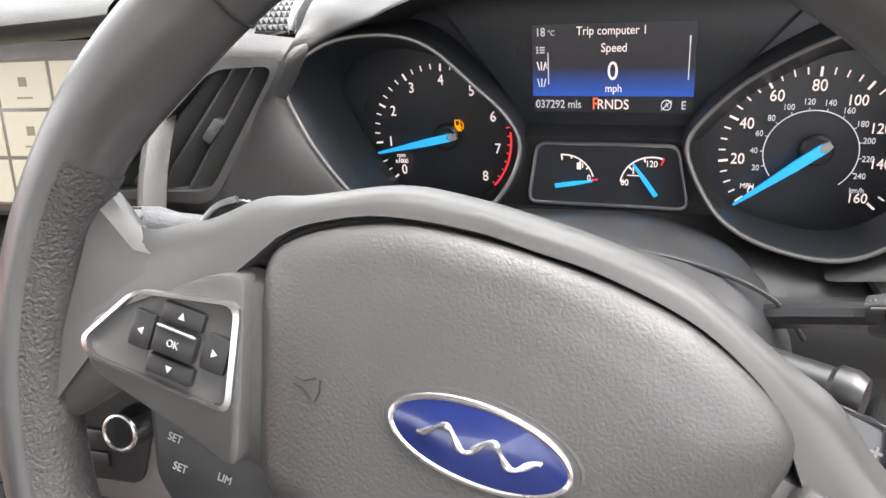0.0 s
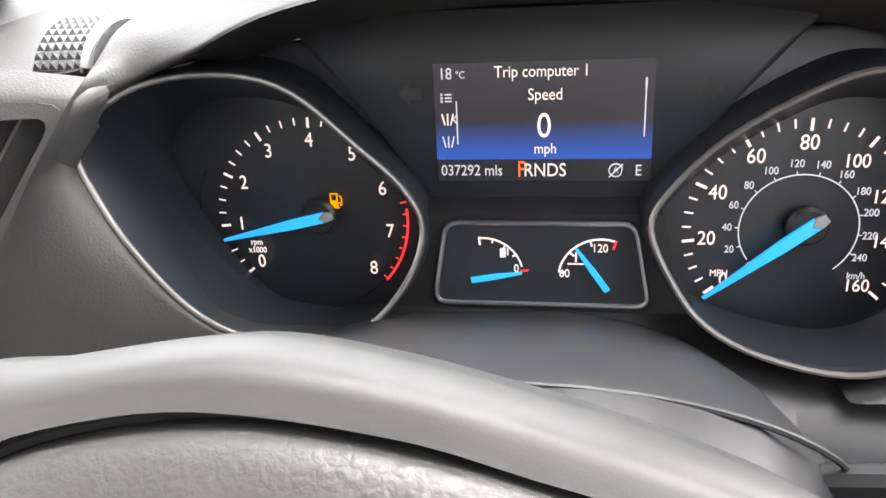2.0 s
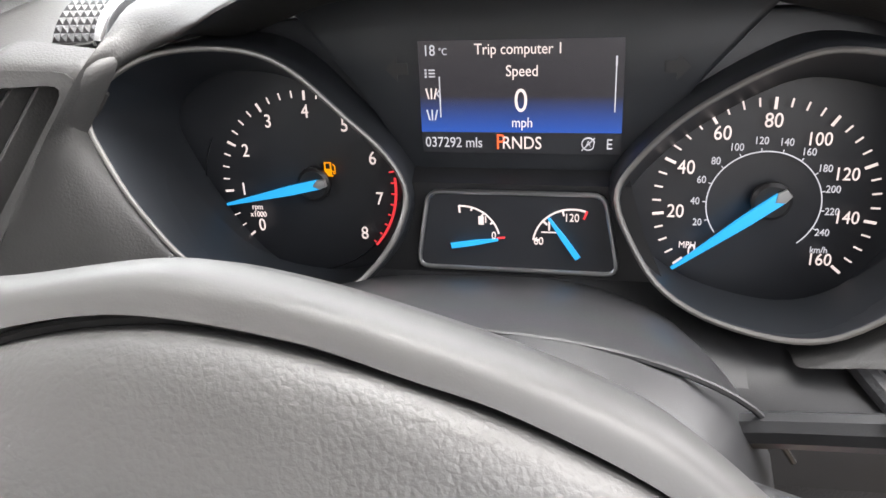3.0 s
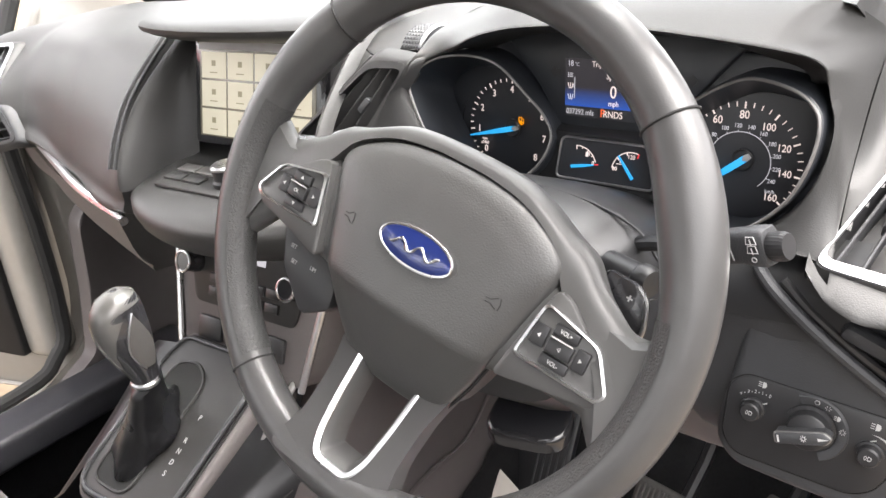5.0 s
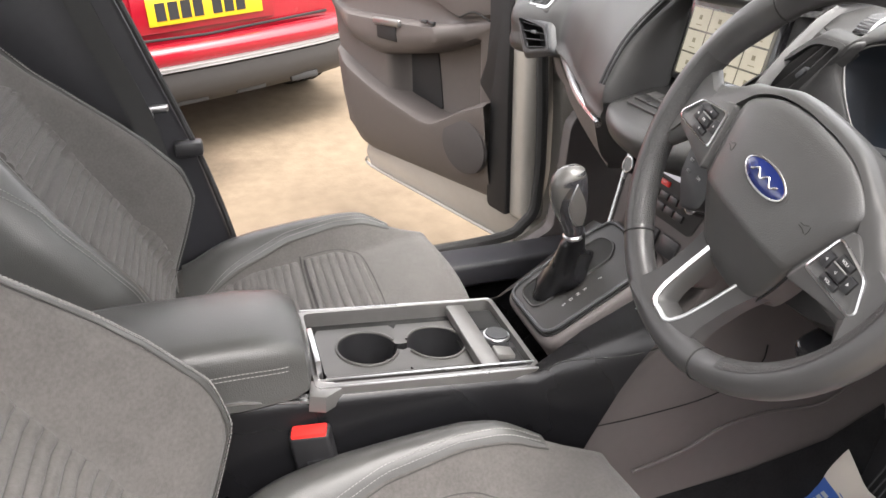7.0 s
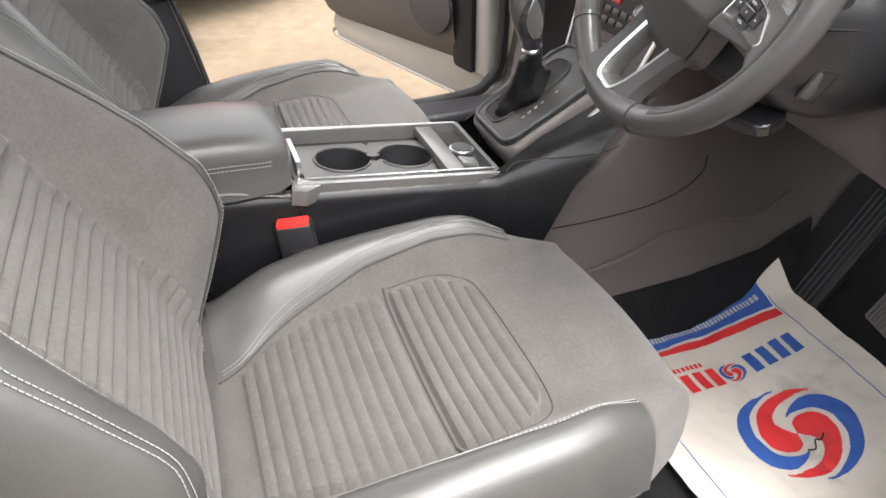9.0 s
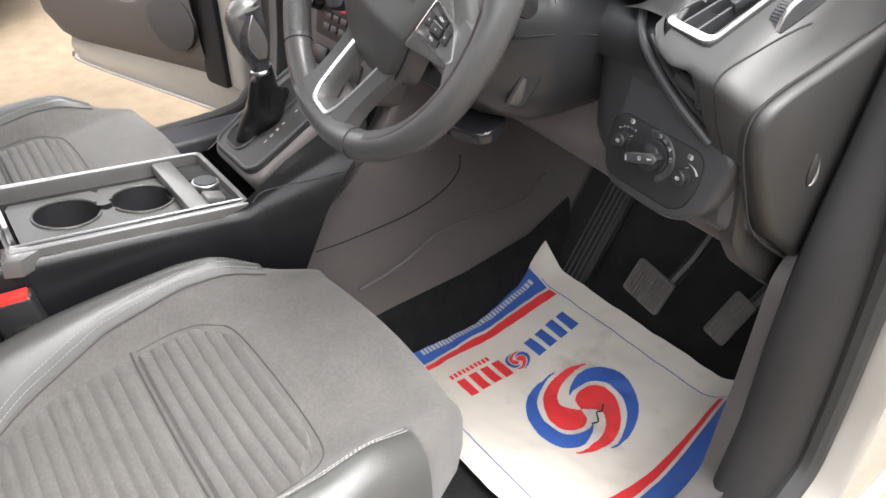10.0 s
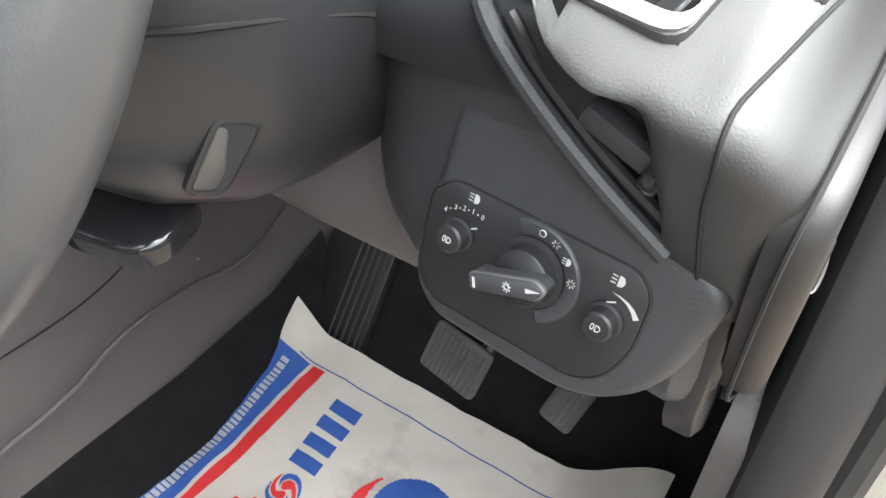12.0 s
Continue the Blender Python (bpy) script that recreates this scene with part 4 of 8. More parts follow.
def make_switch_panel():
    """Raised surround with the lamp switches, right of the column."""
    m = axes((0.187, 0.2715, 0.8525), (1, -0.05, -0.07), (0, 0.16, 1))
    s = thing("headlamp_switch_panel", "black lamp switch panel with a large rotary knob", "switch panel", m=m)
    wing = rounded([(-0.0565, 0.029), (-0.0600, -0.018), (-0.0570, -0.036), (-0.042, -0.050), (0.004, -0.051), (0.035, -0.050), (0.054, -0.043), (0.071, -0.027), (0.080, -0.008), (0.0855, 0.020), (0.0870, 0.034), (0.075, 0.042), (0.045, 0.051), (0.005, 0.070), (-0.031, 0.089), (-0.047, 0.100), (-0.056, 0.080)], 0.012, 4)
    part("surround", prism(wing, -0.034, 0.0, 0.008, 4), PAD_DARK, s, "dark grey grained wing-shaped surround", sharp=50)
    plate = rounded([(-0.0555, 0.010), (-0.0535, -0.026), (-0.0420, -0.0385), (0.0390, -0.0365), (0.0520, -0.027), (0.0590, -0.008), (0.0580, 0.020), (0.0490, 0.0285), (-0.0450, 0.0275), (-0.0550, 0.018)], 0.008)
    part("plate", prism(plate, -0.002, 0.0015, 0.0012), BLACK, s, "matt black switch plate")
    part("plate_edge", ring_plate([Vector(p) * 1.02 for p in plate], [Vector(p) * 1.003 for p in plate], -0.001, 0.0012), SEAM, s)
    SPOT = Matrix.Translation((0.0037, 0.0030, 0)) @ Matrix.Diagonal((0.74, 0.74, 1, 1))
    TURN = Matrix.Translation((0.0037, 0.0030, 0)) @ Matrix.Diagonal((0.84, 0.84, 1, 1)) @ pose(0, 0, 0, 0, 0, 21)
    knob = part("rotary_knob", lathe([(0.0235, 0.001), (0.0235, 0.003), (0.0195, 0.0035), (0.0185, 0.011), (0.017, 0.012), (0.0, 0.012)], 32), BLACK, s, at=SPOT)
    rim = [[(r * math.cos(a), r * math.sin(a), z) for r, z in ((0.0345, 0.0010), (0.0340, 0.0024), (0.0325, 0.0034), (0.0265, 0.0032), (0.0245, 0.0026), (0.0240, 0.0010))] for a in [radians(-62 + 6 * k) for k in range(31)]]
    part("collar", loft(rim), PAD_DARK, s, "raised dark grey collar with lamp symbols", at=SPOT)
    blade = rounded([(-0.023, -0.005), (0.016, -0.0055), (0.0215, 0.0), (0.016, 0.0055), (-0.023, 0.005)], 0.003)
    part("grip", prism(blade, 0.010, 0.0225, 0.0025), PAD_DARK, s, "raised dark grey grip bar", at=TURN)
    part("grip_edge", ring_plate([Vector(p) * 1.04 for p in blade], [Vector(p) * 0.92 for p in blade], 0.019, 0.0215), SATIN, s, "thin silver edge", at=TURN)
    part("pointer", prism([(0.011, -0.0013), (0.019, 0), (0.011, 0.0013)], 0.0224, 0.0228), INK, s, at=TURN)
    part("bar_mark", rbox(0.0015, 0.006, 0.0004, 0, at=(-0.020, 0, 0.0226)), INK, s, at=TURN)
    lettering("☼", 0.007, TURN @ Matrix.Translation((0, 0, 0.0227)), INK, s, "lamp_symbol")
    for x, nm in ((-0.0362, "left"), (0.0433, "right")):
        b = part("push_knob", lathe([(0.0105, 0.0012), (0.0105, 0.004), (0.0088, 0.0045), (0.0083, 0.0105), (0.0070, 0.0115), (0.0, 0.0118)], 24), BLACK, s, at=Matrix.Translation((x, 0.0025 if x < 0 else 0.0005, 0)) @ Matrix.Diagonal((0.86, 0.86, 1, 1)))
        lettering("0D", 0.0055, Matrix.Translation((0, 0, 0.0120)), INK, b, "fog_symbol")
        part("index", rbox(0.005, 0.0008, 0.0004, 0, m=pose(0.0085 if x < 0 else 0.0, 0.0080 if x < 0 else 0.0115, 0.0030, 0, 0, 30)), INK, b)
    level = [(-0.0463, 0.0110), (-0.0413, 0.0143), (-0.0367, 0.0160), (-0.0318, 0.0166), (-0.0264, 0.0161)]
    for t, q in zip("43210", level):
        lettering(t, 0.0036, Matrix.Translation((q[0], q[1], 0.0017)), INK, s, "numeral")
    for q, r in zip(level, level[1:]):
        part("dot", rbox(0.0007, 0.0007, 0.0002, 0, at=((q[0] + r[0]) / 2, (q[1] + r[1]) / 2, 0.0018)), INK, s)

    def lamp_icon(x, y, sc, up=0.0, spot=Matrix()):
        o = joined(prism(rounded([(x - 0.1 * sc, y - 0.5 * sc), (x + 0.35 * sc, y - 0.4 * sc), (x + 0.5 * sc, y), (x + 0.35 * sc, y + 0.4 * sc), (x - 0.1 * sc, y + 0.5 * sc)], 0.0006), 0.0016, 0.0018),
                   *[rbox(0.45 * sc, 0.1 * sc, 0.0002, 0, at=(x - 0.45 * sc, y + k * 0.32 * sc, 0.0017)) for k in (-1, 0, 1)])
        part("lamp_symbol", o, INK, s, at=spot @ Matrix.Translation((0, 0, up)))
    lamp_icon(-0.0325, 0.0232, 0.0050)
    lamp_icon(0.0212, 0.0198, 0.0052, 0.0020, SPOT)
    lamp_icon(0.0430, 0.0205, 0.0055)
    ringpts = lambda r: [(0.0010 + r * math.cos(a), 0.0290 + r * math.sin(a)) for a in [k * math.pi / 8 for k in range(16)]]
    part("ring_mark", ring_plate(ringpts(0.0026), ringpts(0.0019), 0.0030, 0.0038), INK, s, at=SPOT)
    for k in range(8):
        a = k * math.pi / 4
        part("ray", rbox(0.0016, 0.0005, 0.0003, 0, m=Matrix.Translation((0.0279 + 0.0022 * math.cos(a), 0.0080 + 0.0022 * math.sin(a), 0.0037)) @ Matrix.Rotation(a, 4, "Z")), INK, s, at=SPOT)
    for k in range(6):
        a = k * math.pi / 3
        part("ray", rbox(0.0014, 0.0005, 0.0003, 0, m=Matrix.Translation((0.0112 + 0.0022 * math.cos(a), 0.0268 + 0.0018 * math.sin(a), 0.0037)) @ Matrix.Rotation(a, 4, "Z")), INK, s, at=SPOT)
    wedge = [(0.0433 + r * math.cos(radians(a)), -0.0012 + r * math.sin(radians(a))) for r, a in [(0.0155, 95), (0.0157, 80), (0.0160, 65), (0.0162, 50), (0.0164, 35), (0.0138, 35), (0.0143, 50), (0.0147, 65), (0.0150, 80)]]
    part("dimmer_wedge", prism(wedge, 0.0016, 0.0018), INK, s)


make_switch_panel()


def make_pocket():
    """Open coin pocket under the outer vent, with its diagonal lip and flap."""
    p = thing("coin_pocket", "dark open pocket with a ribbed flap below the outer vent", "pocket")
    part("inner", prism(rounded([(-0.045, 0.026), (0.052, 0.020), (0.056, -0.030), (0.040, -0.030)], 0.008), -0.004, 0.0, m=axes((0.195, 0.2795, 0.930), (1, 0.02, 0), (0, 0.02, 1))), SEAM, p)
    lip = smooth_line([(0.132, 0.296, 0.978), (0.148, 0.279, 0.962), (0.172, 0.271, 0.943), (0.207, 0.270, 0.916), (0.245, 0.275, 0.888)], 5)
    part("lip", tube(lip, 0.0048, 10), PAD_DARK, p)
    inner_lip = smooth_line([(0.160, 0.278, 0.964), (0.180, 0.274, 0.946), (0.213, 0.274, 0.921), (0.247, 0.278, 0.898)], 5)
    part("inner_lip", tube(inner_lip, 0.0034, 8), BLACK, p)
    part("flap", rbox(0.036, 0.012, 0.012, 0.004, m=axes((0.218, 0.270, 0.934), (1, 0.0, -0.42), (0, -0.2, 1))), PAD_DARK, p)
    part("flap_tab", rbox(0.010, 0.016, 0.018, 0.004, m=axes((0.236, 0.268, 0.926), (1, 0.0, -0.42), (0, -0.2, 1))), GLOSS, p)


make_pocket()

right_vent = quad_vent("side_vent", SIDE_R, None, 3, along=1, flange=0.003, tab=(0.036, 0.0075, 0.012))
left_vent = quad_vent("side_vent", SIDE_L, None, 4, along=1)
low_left = quad_vent("lower_side_vent", LOW_L, None, 4, frame_mat=BLACK, rim_mat=PAD_DARK)
tagged(low_left, "black louvred lower air outlet", "air vent")
mid_vent = quad_vent("centre_vent", MID, None, 4, frame_mat=PAD, along=1, slat_mat=PAD, blade=(0.0030, 0.026), tilt=-50)
tagged(mid_vent, "slanted grey air vent with four louvres", "air vent")


def thumb_wheel(x, y, z, yaw=0, pitch=0, half=0.0115, across=6, along=14):
    w = thing("vent_wheel", "knurled grey vent thumb wheel with a silver rim", "thumb wheel", m=pose(x, y, z, pitch, 0, yaw))
    R, c = 0.030, -0.018
    spot = lambda u, a, r: (u, r * math.sin(a), c + r * math.cos(a))
    bm = bmesh.new()
    grid = [[bm.verts.new(spot(-half + 2 * half * i / across, radians(-56 + 112 * j / along), R)) for i in range(across + 1)] for j in range(along + 1)]
    for j in range(along):
        for i in range(across):
            tip = bm.verts.new(spot(-half + 2 * half * (i + 0.5) / across, radians(-56 + 112 * (j + 0.5) / along), R + 0.0014))
            q = (grid[j][i], grid[j][i + 1], grid[j + 1][i + 1], grid[j + 1][i])
            for p, r in zip(q, q[1:] + q[:1]):
                bm.faces.new((p, r, tip))
    part("roller", bm, PAD_DARK, w, sharp=5)
    angles = [radians(-56 + 7 * j) for j in range(17)]
    band = [[spot(half + u, a, R + r) for u, r in ((0.0, -0.004), (0.0, 0.0012), (0.0010, 0.0020), (0.0034, 0.0016), (0.0042, 0.0004), (0.0042, -0.004))] for a in angles]
    part("rim", loft(band), CHROME, w, "bright silver rim")
    for u in (-half, half + 0.0042):
        part("cheek", prism([(R * 0.99 * math.sin(a), c + R * 0.99 * math.cos(a)) for a in angles], -0.0004, 0.0004, m=axes((u, 0, 0), (0, 1, 0), (0, 0, 1))), PAD_DARK, w)
    part("slot", rbox(2 * half + 0.007, 0.052, 0.004, 0.0018, at=(0.002, 0, -0.0030)), SEAM, w)


thumb_wheel(-0.190, 0.366, 1.104, -8, 8)
thumb_wheel(0.2580, 0.334, 0.9990, -10, 27, 0.0052, 4, 20)

# ---------------------------------------------------------------- instrument cluster
CL = axes((0.0065, 0.362, 1.022), (1, -0.075, 0), (0, math.sin(radians(2)), math.cos(radians(2))))
CLI = CL.inverted()


def arc(cx, cy, r, a0, a1, n):
    return [(cx + r * math.cos(radians(a0 + (a1 - a0) * k / n)), cy + r * math.sin(radians(a0 + (a1 - a0) * k / n))) for k in range(n + 1)]


def arc_band(cx, cy, r0, r1, a0, a1, n, z):
    return prism(arc(cx, cy, r1, a0, a1, n) + arc(cx, cy, r0, a1, a0, n), z, z + 0.0004)


def tick(cx, cy, r0, r1, a, w, z=0.0006):
    c, s = math.cos(radians(a)), math.sin(radians(a))
    return rbox(r1 - r0, w, 0.0004, 0, m=Matrix.Translation((cx + c * (r0 + r1) / 2, cy + s * (r0 + r1) / 2, z)) @ Matrix.Rotation(radians(a), 4, "Z"))


def needle(parent, cx, cy, a, length, z, w=0.0024, tail=0.004):
    m = Matrix.Translation((cx, cy, z)) @ Matrix.Rotation(radians(a), 4, "Z")
    nd = part("needle", prism([(-tail, -w), (length * 0.25, -w), (length, -0.0006), (length, 0.0006), (length * 0.25, w), (-tail, w)], 0, 0.0016, 0.0006), NEEDLE, parent, "glowing cyan needle", at=m)
    part("needle_tip", prism([(-tail - 0.004, -w * 0.7), (-tail, -w), (-tail + 0.003, 0), (-tail, w), (-tail - 0.004, w * 0.7)], 0.0004, 0.0022, 0.0006), INK_GREY, parent, at=m)
    part("hub", lathe([(0.0085, -z + 0.0005), (0.0085, -0.002), (0.007, -0.0008), (0, -0.0008)], 24), BLACK, parent, at=Matrix.Translation((cx, cy, z)))


def make_cluster():
    c = thing("instrument_cluster", "black instrument cluster with two ringed dials and a lit display", "instrument cluster", m=CL)
    # carrier plate behind everything
    part("carrier", rbox(0.340, 0.165, 0.01, 0.003, at=(-0.010, -0.002, -0.0075)), DIAL, c)
    LO = [(-0.177, 0.315, 1.072), (-0.168, 0.320, 1.086), (-0.149, 0.329, 1.095), (-0.121, 0.338, 1.095), (-0.099, 0.344, 1.086), (-0.075, 0.346, 1.063), (-0.058, 0.347, 1.045), (-0.050, 0.345, 1.027), (-0.057, 0.338, 1.006), (-0.074, 0.328, 0.989), (-0.094, 0.321, 0.985), (-0.122, 0.313, 0.993), (-0.142, 0.310, 1.008), (-0.160, 0.310, 1.033), (-0.171, 0.312, 1.054)]
    RO = [(0.166, 0.303, 1.065), (0.160, 0.307, 1.078), (0.145, 0.313, 1.087), (0.118, 0.322, 1.091), (0.097, 0.327, 1.084), (0.069, 0.332, 1.066), (0.049, 0.332, 1.046), (0.042, 0.330, 1.031), (0.050, 0.322, 1.011), (0.062, 0.315, 0.996), (0.082, 0.307, 0.987), (0.110, 0.299, 0.984), (0.131, 0.295, 0.992), (0.153, 0.292, 1.015), (0.164, 0.296, 1.042)]
    for name, O, cx in (("tachometer", LO, -0.104), ("speedometer", RO, 0.105)):
        loop = [CLI @ Vector(p) for p in smooth_loop(O, 4)]
        cen = sum(loop, Vector()) / len(loop)
        ring = part(name + "_bezel", tube(loop, 0.0013, 8, closed=True), SATIN, c, "thin bright bezel ring")
        # funnel from the bezel down to the dial
        bm = bmesh.new()
        rows = []
        for t in (0.0, 0.25, 0.6, 1.0):
            row = []
            for p in loop:
                base = Vector((cen.x + (p.x - cen.x) * 0.96, cen.y + (p.y - cen.y) * 0.98 - 0.014, 0.0))
                row.append(bm.verts.new(p.lerp(base, t)))
            rows.append(row)
        n = len(loop)
        for a, b in zip(rows, rows[1:]):
            for i in range(n):
                bm.faces.new((a[i], a[(i + 1) % n], b[(i + 1) % n], b[i]))
        part("funnel", bm, RECESS, c)
        # outer lip that joins the ring to the recess
        bm = bmesh.new()
        rows = []
        for sc, dz in ((1.0, 0.0), (1.03, -0.002), (1.05, -0.012), (1.06, -0.045)):
            rows.append([bm.verts.new(Vector((cen.x + (p.x - cen.x) * sc, cen.y + (p.y - cen.y) * sc, p.z + dz))) for p in loop])
        for a, b in zip(rows, rows[1:]):
            for i in range(n):
                bm.faces.new((a[i], a[(i + 1) % n], b[(i + 1) % n], b[i]))
        part("collar", bm, RECESS, c)
    # recess panels round the display and between the dials
    part("display_surround", prism(rounded([(-0.115, 0.092), (-0.080, 0.050), (-0.055, 0.012), (0.043, 0.012), (0.068, 0.050), (0.105, 0.092)], 0.006), -0.002, 0.006, 0.003), RECESS, c)
    apron = []
    for t in (0.0, 0.25, 0.5, 0.75, 1.0):
        row = []
        for y, z, x0, x1 in ((0.014, 0.005, -0.054, 0.042), (0.009, 0.0150, -0.057, 0.044), (-0.012, 0.0155, -0.064, 0.050), (-0.034, 0.0175, -0.074, 0.060), (-0.043, 0.034, -0.090, 0.078), (-0.060, 0.058, -0.12, 0.11)):
            row.append((x0 + (x1 - x0) * t, y, z))
        apron.append(row)
    # the dark column plastic on apron and lip stands in for hood and wheel shade
    part("lower_apron", loft(apron, closed=False), COLUMN, c)
    part("lower_lip", loft([[(x, y + 0.010 * (abs(x) / 0.2) ** 2, z + 0.006 * (abs(x) / 0.2) ** 2) for y, z in ((-0.046, 0.030), (-0.056, 0.048), (-0.066, 0.062), (-0.082, 0.068), (-0.100, 0.066))] for x in [-0.205 + 0.041 * k for k in range(11)]], closed=False), COLUMN, c)
    # trip display
    part("trip_display", rbox(0.0885, 0.040, 0.001, 0, at=(-0.0055, 0.0506, 0.0068)), DISPLAY, c, "dark display fading to blue at its foot")
    part("status_bar", rbox(0.0885, 0.0095, 0.001, 0, at=(-0.0055, 0.0259, 0.0068)), DIAL, c)
    Z = 0.0078
    D = Matrix.Translation((-0.002, 0.0058, 0))

    def t(s, x, y, size, mat=LIT, al="CENTER"):
        return lettering(s, size, D @ Matrix.Translation((x, y, Z)), mat, c, "readout", al, 0.0001)
    t("18", -0.0455, 0.0605, 0.0066, LIT_GREY, "LEFT")
    t("°C", -0.0385, 0.0600, 0.0042, LIT_GREY, "LEFT")
    t("Trip computer 1", -0.0035, 0.0608, 0.0066)
    t("Speed", -0.002, 0.0515, 0.0068)
    t("0", -0.0025, 0.0385, 0.0145)
    t("mph", -0.002, 0.0292, 0.0062)
    t("037292 mls", -0.0330, 0.0200, 0.0066, LIT_GREY)
    t("P", -0.0117, 0.0203, 0.0098, LIT_GEAR)
    t("RNDS", -0.0022, 0.0200, 0.0080)
    t("E", 0.0358, 0.0198, 0.0066, LIT_GREY)
    part("stop_start_symbol", joined(ring_plate(arc(0.0268, 0.0200, 0.0030, 20, 320, 15), arc(0.0268, 0.0200, 0.0025, 20, 320, 15), Z - 0.0005, Z + 0.0004), rbox(0.0078, 0.0005, 0.0003, 0, m=pose(0.0268, 0.0200, Z + 0.0004, 0, 0, 45))), LIT_GREY, c, at=D)
    t("A", 0.0268, 0.0200, 0.0040, LIT_GREY)
    part("scroll_bar", joined(rbox(0.0005, 0.020, 0.0003, 0, at=(0.0375, 0.044, Z)), rbox(0.0008, 0.004, 0.0003, 0, at=(0.0375, 0.0555, Z))), LIT_GREY, c, at=D)
    part("menu_marks", joined(*[rbox(0.0028, 0.0006, 0.0003, 0, at=(-0.0418, 0.0495 + 0.0014 * k, Z)) for k in range(3)], *[rbox(0.0009, 0.0009, 0.0003, 0, at=(-0.0446, 0.0495 + 0.0014 * k, Z)) for k in range(3)]), LIT_GREY, c, at=D)
    for k, yy in enumerate((0.0420, 0.0325)):
        part("road_mark", joined(*[rbox(0.0006, 0.0048, 0.0003, 0, m=pose(-0.0442 + 0.0018 * j, yy, Z, 0, 0, (14, 0, -14)[j])) for j in range(3)]), LIT if k == 0 else LIT_GREY, c, at=D)
    part("pointer_mark", joined(rbox(0.0005, 0.018, 0.0003, 0, at=(-0.0385, 0.0405, Z)), rbox(0.0005, 0.003, 0.0003, 0, m=pose(-0.0392, 0.0430, Z, 0, 0, -40)), rbox(0.0005, 0.003, 0.0003, 0, m=pose(-0.0392, 0.0410, Z, 0, 0, 40))), LIT_GREY, c, at=D)
    for sx in (-1, 1):
        part("turn_arrow", prism([(sx * 0.055, 0.056), (sx * 0.060, 0.056), (sx * 0.060, 0.053), (sx * 0.0655, 0.0585), (sx * 0.060, 0.064), (sx * 0.060, 0.061), (sx * 0.055, 0.061)], 0.0061, 0.0064), BLACK, c)
    # tachometer
    tx, ty = -0.1104, 0.0018
    for k in range(24):
        a = 218 - 8.15 * k
        major = k % 4 == 0
        part("tick", tick(tx, ty, 0.0420 if major else 0.0432, 0.0465, a, 0.0011 if major else 0.0006), LIT, c)
    for k in range(9):
        a = radians(218 - 32.6 * k)
        lettering(str(k), 0.0092, Matrix.Translation((tx + 0.0363 * math.cos(a), ty + 0.0363 * math.sin(a), 0.0005)), LIT, c, "numeral")
    part("red_band", arc_band(tx, ty, 0.0438, 0.0450, 6, -43, 14, 0.0005), LIT_RED, c)
    for k in range(8):
        part("red_tick", tick(tx, ty, 0.0420, 0.0450, 10 - 7.4 * k, 0.0007), LIT_RED, c)
    lettering("rpm", 0.0042, Matrix.Translation((tx - 0.0300, ty - 0.0125, 0.0005)), LIT, c, "caption")
    lettering("x1000", 0.0042, Matrix.Translation((tx - 0.0300, ty - 0.0165, 0.0005)), LIT, c, "caption")
    needle(c, tx + 0.003, ty + 0.001, 193.0, 0.0480, 0.005)
    lamp = Matrix.Translation((tx + 0.0105, ty + 0.0082, 0.0008))
    pump = [rbox(0.0036, 0.0030, 0.0005, 0, at=(0, -0.0013, 0)), rbox(0.0006, 0.0034, 0.0005, 0, at=(-0.0015, 0.0018, 0)), rbox(0.0006, 0.0034, 0.0005, 0, at=(0.0015, 0.0018, 0)), rbox(0.0036, 0.0006, 0.0005, 0, at=(0, 0.0033, 0)), rbox(0.0048, 0.0006, 0.0005, 0, at=(0, -0.0032, 0)),
            tube([(0.0018, -0.0008, 0), (0.0027, -0.0010, 0), (0.0029, -0.0022, 0), (0.0035, -0.0022, 0), (0.0036, 0.0014, 0), (0.0026, 0.0027, 0)], 0.0003, 5)]
    part("fuel_lamp", joined(*pump), LIT_ORANGE, c, "orange low fuel warning lamp", at=lamp)
    part("inner_ring", tube([(tx + 0.050 * math.cos(radians(a)) - 0.006, ty + 0.046 * math.sin(radians(a)), 0.0006) for a in range(150, 345, 8)], 0.00035, 5), GLOSS, c)
    # speedometer
    sx, sy = 0.1000, -0.0016
    for k in range(33):
        a = 220 - 8.17 * k
        major = k % 4 == 0
        part("tick", tick(sx, sy, 0.0415 if major else 0.0428, 0.0465, a, 0.0012 if major else 0.0007), LIT, c)
    for k in range(9):
        a = radians(220 - 32.7 * k)
        r_ = 0.0365 if k < 5 else 0.0345
        lettering(str(20 * k), 0.0088 if k < 5 else 0.0080, Matrix.Translation((sx + r_ * math.cos(a), sy + r_ * math.sin(a) - (0.0022 if k == 8 else 0.0), 0.0005)), LIT, c, "numeral")
    part("inner_scale", tube([(sx + 0.0235 * math.cos(radians(a)), sy + 0.0235 * math.sin(radians(a)), 0.0005) for a in range(-48, 221, 6)], 0.0003, 5), LIT_GREY, c)
    for k in range(13):
        a = 220 - 20.5 * k
        part("tick", tick(sx, sy, 0.0235, 0.0250, a, 0.0004), LIT_GREY, c)
        if k:
            aa = radians(a)
            lettering(str(20 * k), 0.0046, Matrix.Translation((sx + 0.0282 * math.cos(aa), sy + 0.0282 * math.sin(aa), 0.0005)), LIT_GREY, c, "numeral")
    lettering("MPH", 0.0044, Matrix.Translation((sx - 0.0300, sy - 0.0205, 0.0005)), LIT, c, "caption")
    lettering("km/h", 0.0042, Matrix.Translation((sx + 0.0250, sy - 0.0205, 0.0005)), LIT_GREY, c, "caption")
